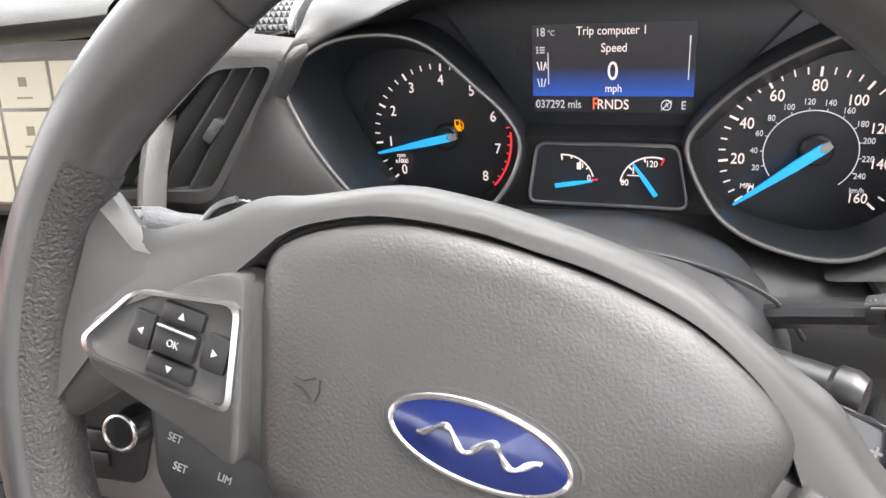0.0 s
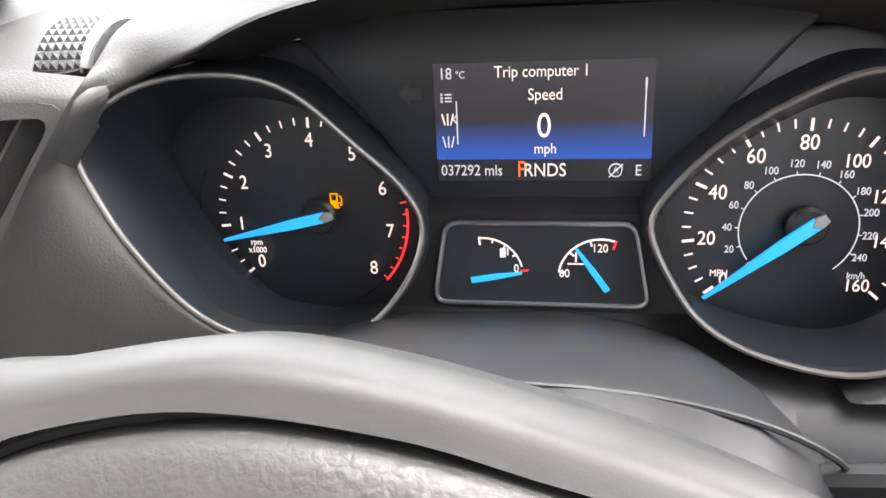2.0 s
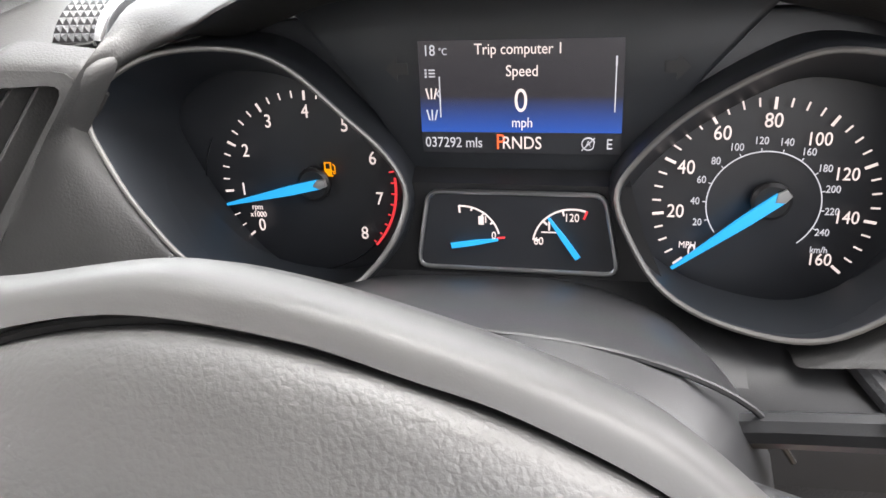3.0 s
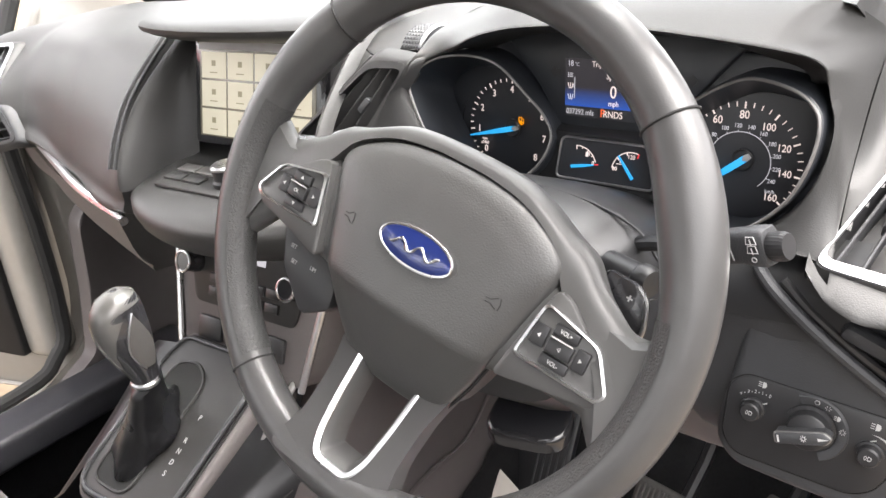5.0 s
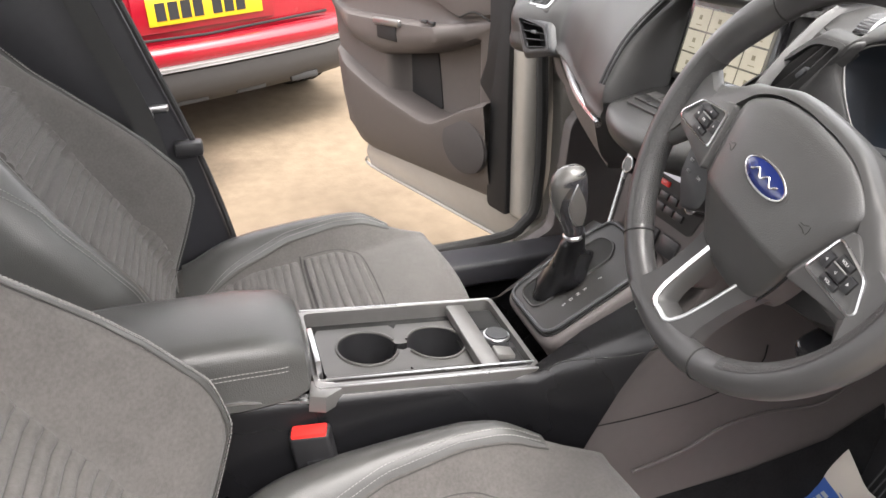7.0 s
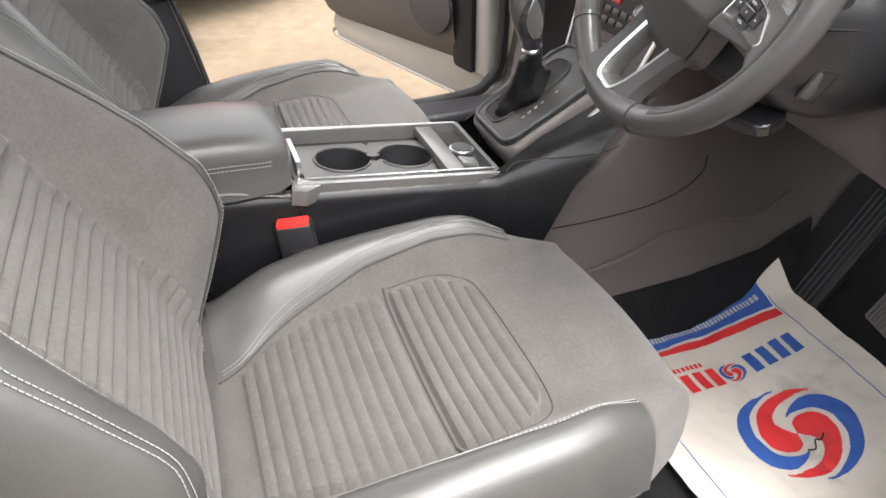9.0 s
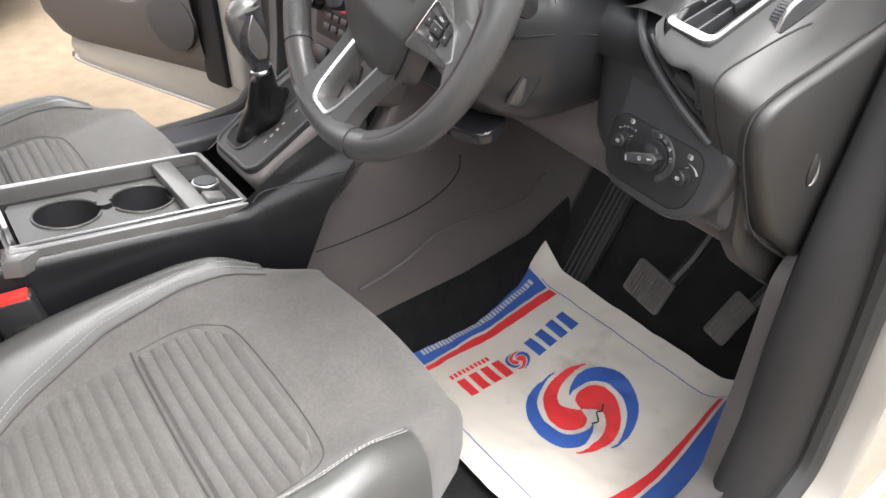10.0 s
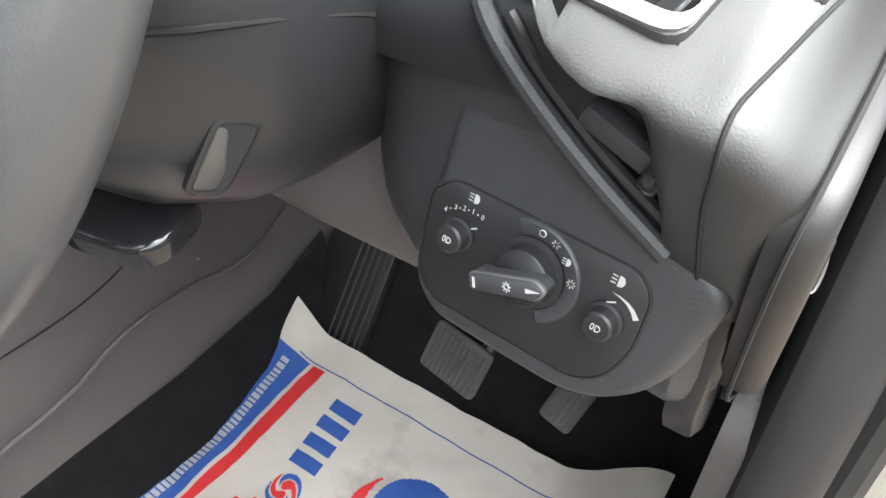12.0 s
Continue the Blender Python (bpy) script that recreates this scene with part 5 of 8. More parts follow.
    needle(c, sx + 0.003, sy + 0.002, 219, 0.0510, 0.005, 0.0027)
    # small fuel and temperature gauges
    mini = rounded([(-0.0520, -0.0385), (0.0400, -0.0385), (0.0330, -0.0015), (-0.0455, -0.0015)], 0.006)
    up = Matrix.Translation((0, 0.0075, 0.0165))
    part("small_gauge_panel", prism(mini, 0, 0.0012, m=up), DIAL, c)
    part("small_gauge_frame", tube([(p[0], p[1], 0.0015) for p in mini], 0.0011, 8, closed=True), CHROME, c, "thin silver frame", at=up)
    fx, fy = -0.0300, -0.0255
    k = up @ Matrix.Translation((0, 0, 0.0012))
    g = part("fuel_arc", arc_band(fx, fy, 0.0168, 0.0175, 95, 15, 12, 0.0), LIT, c, at=k)
    part("temperature_arc", arc_band(0.0195, -0.0260, 0.0172, 0.0180, 170, 72, 14, 0.0), LIT, c, at=k)
    part("hot_mark", tick(0.0195, -0.0260, 0.0140, 0.0180, 70, 0.0009, 0.0002), LIT_RED, c, at=k)
    part("empty_mark", tick(fx, fy, 0.0158, 0.0195, 8, 0.0009, 0.0002), LIT_RED, c, at=k)
    for a in (95, 75, 55, 35):
        part("tick", tick(fx, fy, 0.0140 if a == 95 else 0.0155, 0.0175, a, 0.0008, 0.0002), LIT, c, at=k)
    for a in (170, 138, 105):
        part("tick", tick(0.0195, -0.0260, 0.0150, 0.0180, a, 0.0008, 0.0002), LIT, c, at=k)
    for s_, x, y in (("1", -0.0312, -0.0098), ("0", -0.0158, -0.0222), ("60", 0.0045, -0.0240), ("120", 0.0190, -0.0125)):
        lettering(s_, 0.0052, k @ Matrix.Translation((x, y, 0.0002)), LIT, c, "numeral")
    part("pump_symbol", joined(rbox(0.0024, 0.0040, 0.0002, 0, at=(-0.0215, -0.0150, 0.0002)), rbox(0.0006, 0.0030, 0.0002, 0, at=(-0.0194, -0.0145, 0.0002))), LIT, c, at=k)
    part("coolant_symbol", joined(rbox(0.0008, 0.0044, 0.0002, 0, at=(0.0092, -0.0165, 0.0002)), rbox(0.0070, 0.0006, 0.0002, 0, at=(0.0092, -0.0195, 0.0002))), LIT, c, at=k)
    mm = k @ Matrix.Translation((fx, fy, 0.0035)) @ Matrix.Rotation(radians(10), 4, "Z")
    part("fuel_needle", prism([(-0.005, -0.0013), (0.006, -0.0013), (0.017, -0.0005), (0.017, 0.0005), (0.006, 0.0013), (-0.005, 0.0013)], 0, 0.001, 0.0004), NEEDLE, c, "glowing cyan needle", at=mm)
    mm = k @ Matrix.Translation((0.0195, -0.0260, 0.0035)) @ Matrix.Rotation(radians(125), 4, "Z")
    part("temperature_needle", prism([(-0.005, -0.0013), (0.006, -0.0013), (0.018, -0.0005), (0.018, 0.0005), (0.006, 0.0013), (-0.005, 0.0013)], 0, 0.001, 0.0004), NEEDLE, c, "glowing cyan needle", at=mm)


make_cluster()

# ---------------------------------------------------------------- steering column and wheel
WHEEL_TILT, WHEEL_TURN = 23.0, -18.0
WB = axes((-0.0235, 0.113, 1.0085), (1, 0.052, 0), (-0.02, math.sin(radians(WHEEL_TILT)), math.cos(radians(WHEEL_TILT))))
WM = WB @ pose(0, 0, 0, 0, 0, WHEEL_TURN)


def make_column():
    c = thing("steering_column", "dark grey column shroud with stalks and an ignition barrel", "steering column")
    secs = []
    for y, hw, zt, zb in ((0.138, 0.070, 1.000, 0.930), (0.150, 0.086, 1.012, 0.892), (0.19, 0.100, 1.022, 0.862), (0.222, 0.110, 1.0275, 0.850), (0.235, 0.114, 1.0280, 0.846), (0.27, 0.114, 1.018, 0.842), (0.34, 0.110, 0.99, 0.842)):
        h = zt - zb
        o = smooth_loop([(-hw * 0.98, zt - h * 0.36, 0), (-hw * 0.80, zt - h * 0.12, 0), (-hw * 0.42, zt - h * 0.015, 0), (0, zt, 0), (hw * 0.42, zt - h * 0.015, 0), (hw * 0.80, zt - h * 0.12, 0), (hw * 0.98, zt - h * 0.36, 0), (hw * 0.92, zb + h * 0.25, 0), (hw * 0.62, zb + 0.006, 0), (0, zb, 0), (-hw * 0.62, zb + 0.006, 0), (-hw * 0.92, zb + h * 0.25, 0)], 3)
        secs.append([(-0.022 + p[0], y, p[1]) for p in o])
    part("shroud", loft(secs), COLUMN, c, "dark grey plastic shroud")
    part("shroud_seam", tube([(-0.022 + h * 0.985, y, z) for h, y, z in ((0.088, 0.152, 0.962), (0.101, 0.19, 0.958), (0.112, 0.235, 0.955), (0.113, 0.27, 0.948), (0.110, 0.335, 0.930))], 0.0014, 6), SEAM, c)
    part("shroud_ridge", tube(smooth_line([(-0.022 + 0.113 * math.sin(radians(a)), 0.224, 0.972 + 0.0562 * math.cos(radians(a)) ** 0.8) for a in range(-80, 81, 20)], 4), 0.0010, 6), COLUMN, c)
    # adjuster recess on the lower right flank
    nrm = Vector((0.93, -0.31, -0.22)).normalized()
    up = Vector((0.006, 0.008, 0.028))
    m = axes(Vector((0.0745, 0.2005, 0.9005)) + nrm * 0.0006, up.cross(nrm), up)
    slot = lambda w, h: rounded([(-w * 1.1, -h), (w * 0.6, -h), (w * 1.25, h), (-w * 0.7, h)], 0.006, 5)
    part("recess", prism(slot(0.0110, 0.0175), -0.004, 0.0004, m=m), SEAM, c)
    part("recess_edge", ring_plate(slot(0.0122, 0.0187), slot(0.0106, 0.0171), -0.003, 0.0008, m=m), COLUMN, c)
    # pale plate over the lower part of the recess
    part("recess_plate", prism(rounded([(-0.0105, -0.0155), (0.0010, -0.0155), (0.0030, -0.0060), (-0.0015, 0.0140), (-0.0065, 0.0150)], 0.003, 4), -0.003, 0.0012, 0.0012, m=m), TRAY, c, "small pale plate over the lower part of the recess")
    part("ignition_barrel", lathe([(0.009, -0.02), (0.009, 0.008), (0.0105, 0.010), (0.0105, 0.016), (0.0085, 0.020), (0, 0.0205)], 20, axes((0.084, 0.186, 0.992), (0.45, 0.9, 0), (0, 0, 1))), COLUMN, c, "black ignition barrel")
    # right stalk: a flat bar that widens to a collar, with a ribbed end knob
    base, tip = Vector((0.108, 0.2110, 1.0075)), Vector((0.1755, 0.1815, 1.0295))
    u = (tip - base).normalized()
    up = (Vector((0.02, -0.12, 1)) - u * u.dot(Vector((0.02, -0.12, 1)))).normalized()
    fr = Matrix.Translation(base) @ Matrix((u, up, u.cross(up))).transposed().to_4x4()
    L = (tip - base).length

    def bar(x, h, d, dy=0.0, n=28):
        pw = lambda v: math.copysign(abs(v) ** 0.55, v)
        h, d, dy = h * 0.84, d * 0.84, dy * 0.84
        return [fr @ Vector((x, dy + h * pw(math.sin(2 * math.pi * k / n)), d * pw(math.cos(2 * math.pi * k / n)))) for k in range(n)]
    st = part("wiper_stalk", loft([bar(0.0, 0.009, 0.006), bar(L - 0.062, 0.0125, 0.0068, -0.001), bar(L - 0.040, 0.0128, 0.0072, -0.001), bar(L - 0.028, 0.0126, 0.0085), bar(L - 0.022, 0.0138, 0.0098), bar(L - 0.013, 0.0140, 0.0100), bar(L - 0.0115, 0.0128, 0.0088)]), PAD_DARK, c, "dark grey wiper stalk with white symbols", sharp=50)
    part("stalk_neck", tube([(0.050, 0.238, 0.985), (0.085, 0.222, 0.999), base + u * 0.004], 0.0055, 10), COLUMN, st)
    part("stalk_slider", loft([bar(L - 0.070, 0.0095, 0.0072, -0.001), bar(L - 0.037, 0.0095, 0.0080, -0.001), bar(L - 0.0345, 0.0075, 0.0074, -0.001)]), GLOSS, st, "gloss black inset")
    part("stalk_line", tube([fr @ Vector(p) for p in ((L - 0.074, 0.0074, 0.0062), (L - 0.045, 0.0076, 0.0066), (L - 0.038, 0.0068, 0.0068), (L - 0.035, 0.0034, 0.0070), (L - 0.0335, -0.0070, 0.0070))], 0.0005, 6), SATIN, st)
    ribs = []
    for x, f in ((L - 0.0115, 0.98), (L - 0.010, 1.04), (L - 0.003, 1.03), (L - 0.0005, 0.90)):
        ribs.append([fr @ Vector((x, (0.0082 + 0.0002 * (k % 2)) * f * math.sin(2 * math.pi * k / 48), (0.0066 + 0.0002 * (k % 2)) * f * math.cos(2 * math.pi * k / 48))) for k in range(48)])
    part("stalk_cap", loft(ribs), BLACK, st, "ribbed black end knob", sharp=20)
    face = fr @ Matrix.Translation((0, 0, 0.0086))
    for y in (0.0062, 0.0008):
        box = [(L - 0.0215, y - 0.0022), (L - 0.0145, y - 0.0022), (L - 0.0155, y + 0.0022), (L - 0.0205, y + 0.0022)]
        part("stalk_symbol", joined(tube([face @ Vector((a, b, 0)) for a, b in box], 0.00035, 5, closed=True), tube([face @ Vector((L - 0.018, y - 0.0030, 0)), face @ Vector((L - 0.0185, y + 0.0008, 0))], 0.00035, 5)), INK, st)
    part("stalk_symbol", tube([face @ Vector((L - 0.018 + 0.0016 * math.cos(2 * math.pi * k / 14), -0.0054 + 0.0014 * math.sin(2 * math.pi * k / 14), 0)) for k in range(14)], 0.00035, 5, closed=True), INK, st)
    for k in range(4):
        part("stalk_mark", rbox(0.0030, 0.0011, 0.0006, 0, m=fr @ Matrix.Translation((L - 0.052 - 0.0006 * k, 0.0034 - 0.0023 * k, 0.0064))), INK, st)
    # left stalk behind the wheel
    part("indicator_stalk", tube(smooth_line([(-0.08, 0.205, 1.020), (-0.13, 0.195, 1.036), (-0.175, 0.188, 1.045), (-0.205, 0.186, 1.046)], 4), [0.0085] * 9 + [0.0105] * 4, 12, flat=0.7), PAD_DARK, c, "dark grey indicator stalk")
    part("stalk_tip", rbox(0.030, 0.016, 0.018, 0.005, at=(-0.200, 0.187, 1.046)), GLOSS, c)
    part("height_lever", prism(rounded([(-0.034, -0.028), (0.034, -0.024), (0.030, 0.026), (-0.034, 0.026)], 0.022, 6), -0.007, 0.007, 0.006, 4, m=pose(0.004, 0.20, 0.842, 12, 0, 8)), GLOSS, c, "glossy black adjuster lever")


make_column()


def make_wheel():
    w = thing("steering_wheel", "black leather three-spoke steering wheel turned slightly clockwise", "steering wheel", m=WM)
    R = 0.1712
    n = 112

    def rim_at(a):
        """Middle of the rim in that direction, and its thickness there: it leans a little and swells inwards at the thumb grips."""
        deg = math.degrees(a) % 360
        swell = max(math.exp(-((deg - 32) / 15) ** 2), math.exp(-((deg - 148) / 15) ** 2))
        reach = R - 0.0026 * swell
        x, y = reach * math.cos(a) - 0.0054, reach * math.sin(a) + 0.0050
        return Vector((x, y, 0.001 + 0.053 * x + 0.030 * y)), 0.0152 + 0.0026 * swell
    spots = [rim_at(2 * math.pi * k / n) for k in range(n)]
    part("rim", tube([p for p, _ in spots], [r for _, r in spots], 18, closed=True), RIM, w, "smooth black leather rim")
    # stitched seams across the rim, and perforated inner grips
    for deg in (50, 138, 236, 296):
        a = radians(deg)
        c, rr = rim_at(a)
        t = Vector((math.cos(a), math.sin(a), 0))
        part("rim_seam", tube([c + (t * math.cos(b) + Vector((0, 0, 1)) * math.sin(b)) * (rr + 0.0004) for b in [2 * math.pi * j / 20 for j in range(20)]], 0.0008, 6, closed=True), SEAM, w)
    for a0, a1 in ((166, 234), (-54, 14)):
        secs = []
        for k in range(17):
            a = radians(a0 + (a1 - a0) * k / 16)
            t = Vector((math.cos(a), math.sin(a), 0))
            c, rr = rim_at(a)
            secs.append([c + (t * math.cos(b) + Vector((0, 0, 1)) * math.sin(b)) * (rr + 0.0006) for b in [radians(110 + 14 * j) for j in range(11)]])
        part("grip_panel", loft(secs, closed=False), GRIP, w, "perforated leather inner grip")
    # airbag cover
    out = smooth_loop([(-0.0865, 0.033), (-0.078, 0.047), (-0.050, 0.0605), (-0.018, 0.0655), (0.018, 0.0655), (0.050, 0.0605), (0.078, 0.047), (0.0865, 0.033), (0.0795, 0.004), (0.069, -0.030), (0.052, -0.070), (0.034, -0.094), (0.0, -0.099), (-0.034, -0.094), (-0.052, -0.070), (-0.069, -0.030), (-0.0795, 0.004)], 4)
    FOLD = -0.033

    def reach(ang):
        """How far the cover's outline lies from its middle in that direction."""
        c_, s_ = math.cos(ang), math.sin(ang)
        far = 0.0
        for p, q in zip(out, out[1:] + out[:1]):
            u, v = p[0] * s_ - p[1] * c_, q[0] * s_ - q[1] * c_
            if u * v <= 0 and u != v:
                k = u / (u - v)
                far = max(far, (p[0] + (q[0] - p[0]) * k) * c_ + (p[1] + (q[1] - p[1]) * k) * s_)
        return far or 0.06

    def half_width(y):
        xs_ = [p[0] + (q[0] - p[0]) * (y - p[1]) / (q[1] - p[1]) for p, q in zip(out, out[1:] + out[:1]) if (p[1] - y) * (q[1] - y) < 0]
        return max(xs_) if xs_ else 0.012

    def cover_z(x, y):
        sc = min(1.0, math.hypot(x, y) / reach(math.atan2(y, x)))
        dome = keyed([(0, 0.0170), (0.2, 0.0170), (0.45, 0.0160), (0.7, 0.0135), (0.88, 0.0098), (0.95, 0.0070), (0.982, 0.0050), (0.993, 0.0036), (1.0, 0.0005)], sc)
        return dome - 0.50 * max(0.0, FOLD - y)
    ys_ = [0.06545, 0.0653, 0.0650, 0.0645, 0.0638, 0.063, 0.062, 0.0605, 0.0585, 0.056, 0.053, 0.0495, 0.046, 0.042, 0.038, 0.034, 0.030, 0.020, 0.010, 0.0, -0.010, -0.020, -0.028, FOLD, -0.036, -0.042, -0.050, -0.058, -0.066, -0.075, -0.083, -0.090, -0.0952, -0.0978, -0.0985]
    rows = []
    for y in ys_:
        hw = half_width(y)
        row = [(a_ * hw, y) for a_ in [math.sin(math.pi / 2 * (-1 + k / 16)) for k in range(33)]]
        zs = [cover_z(x, y_) for x, y_ in row]
        rows.append([(row[0][0], y, zs[0] - 0.034)] + [(x, y_, z_) for (x, y_), z_ in zip(row, zs)] + [(row[-1][0], y, zs[-1] - 0.034)])
    rows = [[(x, y, z - 0.034) for x, y, z in rows[0]]] + rows + [[(x, y, z - 0.034) for x, y, z in rows[-1]]]
    part("airbag_cover", loft(rows, closed=False), COVER, w, "grained grey airbag cover with a folded lower face", sharp=41)
    part("cover_gap", tube([(p[0] * 1.012, p[1] * 1.012, -0.0030 - 0.50 * max(0, -p[1] - 0.033)) for p in out], 0.0012, 6, closed=True), SEAM, w)
    # upper shell round the cover, flowing into the side spokes and the rim
    secs = []
    for k in range(81):
        x = -0.167 + 0.328 * k / 80
        ax = abs(x + 0.003)
        top = curve([(0, 0.0768), (0.03, 0.0757), (0.05, 0.0722), (0.08, 0.0590), (0.096, 0.0530), (0.112, 0.0405), (0.125, 0.0335), (0.135, 0.0282), (0.143, 0.0265), (0.150, 0.0285), (0.158, 0.0360)], ax)
        bot = curve([(0, 0.0670), (0.02, 0.0668), (0.05, 0.0619), (0.070, 0.0532), (0.0810, 0.0450), (0.0885, 0.0340), (0.098, 0.022), (0.115, 0.012), (0.135, -0.008), (0.148, -0.035), (0.158, -0.060)], ax)
        zc = keyed([(0, -0.001), (0.08, -0.001), (0.158, 0.0)], ax) + 0.053 * x * sstep(0.085, 0.150, ax)
        deep = keyed([(0, 0.034), (0.09, 0.034), (0.125, 0.018), (0.158, 0.014)], ax)
        w_ = top - bot
        face = [(bot + u * w_, zc + 0.0052 - 0.0022 * u - 0.0095 * u ** 5) for u in (0.0, 0.2, 0.4, 0.56, 0.70, 0.80, 0.88, 0.94, 0.98, 1.0)]
        secs.append([(x, y_, z_) for y_, z_ in [(bot, zc - 0.012)] + face + [(top - 0.001, zc - deep * 0.6), (top - 0.004, zc - deep), (bot, zc - deep)]])
    part("upper_shell", loft(secs), SHELL, w, "smooth grey upper wheel shell", sharp=40)
    for s in (-1, 1):
        secs = []
        for t in [k / 10 for k in range(11)]:
            x = 0.062 + (0.160 - 0.062) * t
            top = keyed([(0, 0.028), (0.4, 0.026), (0.8, 0.020), (1.0, 0.030)], t)
            bot = keyed([(0, -0.040), (0.35, -0.032), (0.7, -0.030), (1.0, -0.062)], t)
            o = [(bot, -0.004), (bot + 0.006, 0.004), ((bot + top) / 2, 0.0065), (top, 0.005), (top, -0.012), ((bot + top) / 2, -0.016), (bot + 0.006, -0.012)]
            secs.append([(s * x, p[0], p[1] - 0.0028 + 0.053 * s * x * sstep(0.085, 0.150, x)) for p in smooth_loop([(q[0], q[1], 0) for q in o], 3)])
        part("side_spoke", loft(secs), SHELL, w, "smooth dark grey spoke")
        # switch pod
        pod = rounded([(s * 0.088, 0.0205), (s * 0.126, 0.0120), (s * 0.1410, -0.0105), (s * 0.137, -0.0160), (s * 0.0815, -0.0160)], 0.005)
        cx, cy = s * 0.110, 0.001
        grown = lambda f: [((p[0] - cx) * f + cx, (p[1] - cy) * f + cy) for p in pod]
        plate = rounded([(s * 0.0900, 0.0300), (s * 0.1010, 0.0262), (s * 0.1400, -0.0030), (s * 0.1425, -0.0120), (s * 0.1360, -0.0215), (s * 0.1010, -0.0285), (s * 0.0735, -0.0350), (s * 0.0815, 0.0000)], 0.006)
        base = part("switch_pod", prism(plate, -0.004, 0.0095, 0.002), SHELL, w, "dark grey switch pod")
        part("pod_frame", ring_plate(grown(1.02), grown(0.945), 0.008, 0.0120), CHROME, w, "satin silver frame")
        keys = ((0.000, 0.0095, 0.016, 0.0070), (-0.0145 * s, 0.0015, 0.0095, 0.0130), (0.0135 * s, 0.0, 0.0085, 0.0130), (0.000, -0.0095, 0.018, 0.0070), (0.0, 0.0, 0.016, 0.0095))
        for i, (dx, dy, bw, bh) in enumerate(keys):
            part("button", rbox(bw, bh, 0.004, 0.0012, 2, at=(cx - s * 0.004 + dx, cy - 0.001 + dy, 0.0098 + (0.0015 if i == 4 else 0))), BLACK, base)
        marks = ("▲", "▶", "◀", "▼", "OK") if s < 0 else ("VOL+", "◀", "▶", "VOL-", "◁")
        for ch, (dx, dy, bw, bh) in zip(marks, keys):
            lettering(ch, 0.0036 if len(ch) > 1 else 0.0030, Matrix.Translation((cx - s * 0.004 + dx, cy - 0.001 + dy, 0.0135 if ch in ("OK", "◁") else 0.0120)), INK, base, "symbol")
        part("key_edge", rbox(0.0150, 0.0012, 0.0012, 0.0005, 1, at=(cx - s * 0.004, cy + 0.0038, 0.0134)), SATIN, base, "thin silver key edge")
        # cruise keys under the left pod
        if s < 0:
            cr = part("cruise_keys", prism(rounded([(-0.128, -0.020), (-0.080, -0.024), (-0.064, -0.040), (-0.060, -0.070), (-0.082, -0.084), (-0.112, -0.060)], 0.005), -0.024, -0.010, 0.002), BLACK, w, "black cruise control keys")
            for ch, x, y in (("RES", -0.114, -0.030), ("CAN", -0.090, -0.036), ("SET", -0.108, -0.043), ("SET", -0.103, -0.053), ("LIM", -0.085, -0.050)):
                lettering(ch, 0.0044, Matrix.Translation((x, y, -0.0095)), INK, cr, "caption")
        # gear paddle behind the spoke
        pad = rounded([(s * 0.098, 0.006), (s * 0.133, 0.008), (s * 0.1345, 0.022), (s * 0.129, 0.038), (s * 0.120, 0.046), (s * 0.098, 0.047)], 0.004)
        pd = part("paddle", prism(pad, -0.038, -0.030, 0.002), GLOSS, w, "gloss black shift paddle with a silver edge")
        part("paddle_edge", tube(smooth_line([(s * 0.1195, 0.0455, -0.030), (s * 0.128, 0.0385, -0.030), (s * 0.1335, 0.0225, -0.030), (s * 0.1315, 0.0120, -0.030)], 5), 0.0015, 8), CHROME, pd, "silver edge")
        part("paddle_mark", joined(rbox(0.0038, 0.0009, 0.0006, 0, at=(s * 0.118, 0.037, -0.0298)), *([rbox(0.0009, 0.0038, 0.0006, 0, at=(s * 0.118, 0.037, -0.0298))] if s > 0 else [])), INK, pd)
    # lower spoke with its silver U
    DIP = Matrix(((1, 0, 0, 0), (0, 1, 0, 0), (0, -0.36, 1, -0.36 * 0.152), (0, 0, 0, 1)))
    outer = rounded([(-0.052, -0.060), (-0.042, -0.100), (-0.041, -0.135), (-0.052, -0.166), (0.052, -0.166), (0.041, -0.135), (0.042, -0.100), (0.052, -0.060)], 0.010)
    edge = [(-0.0275, -0.078), (-0.0250, -0.115), (-0.0218, -0.140), (-0.0150, -0.1550), (0.0150, -0.1550), (0.0218, -0.140), (0.0250, -0.115), (0.0275, -0.078)]
    part("lower_spoke", xform(ring_plate(outer, rounded(edge, 0.007), -0.014, 0.006), DIP), RIM, w, "smooth dark lower spoke")
    u = [Vector((p[0], p[1], 0.006)) for p in rounded(edge, 0.008, 6)]
    u = [p for p in u if p.y < -0.080]
    u.sort(key=lambda p: math.atan2(p.x, -(p.y + 0.09)))
    trim, well = [], []
    for i, p in enumerate(u):
        q = u[min(i + 1, len(u) - 1)] - u[max(i - 1, 0)]
        nrm = Vector((-q.y, q.x, 0)).normalized()
        trim.append([p + nrm * a + Vector((0, 0, b)) for a, b in ((-0.0008, -0.003), (-0.0008, 0.0010), (0.0004, 0.0015), (0.0030, -0.0004), (0.0036, -0.004))])
        well.append([p + nrm * a + Vector((0, 0, b)) for a, b in ((0.0028, -0.0010), (0.0055, -0.0045), (0.0078, -0.011), (0.0085, -0.022))])
    part("spoke_trim", xform(loft(trim), DIP), CHROME, w, "satin silver U-shaped trim")
    part("spoke_well", xform(loft(well, closed=False), DIP), SHELL, w)
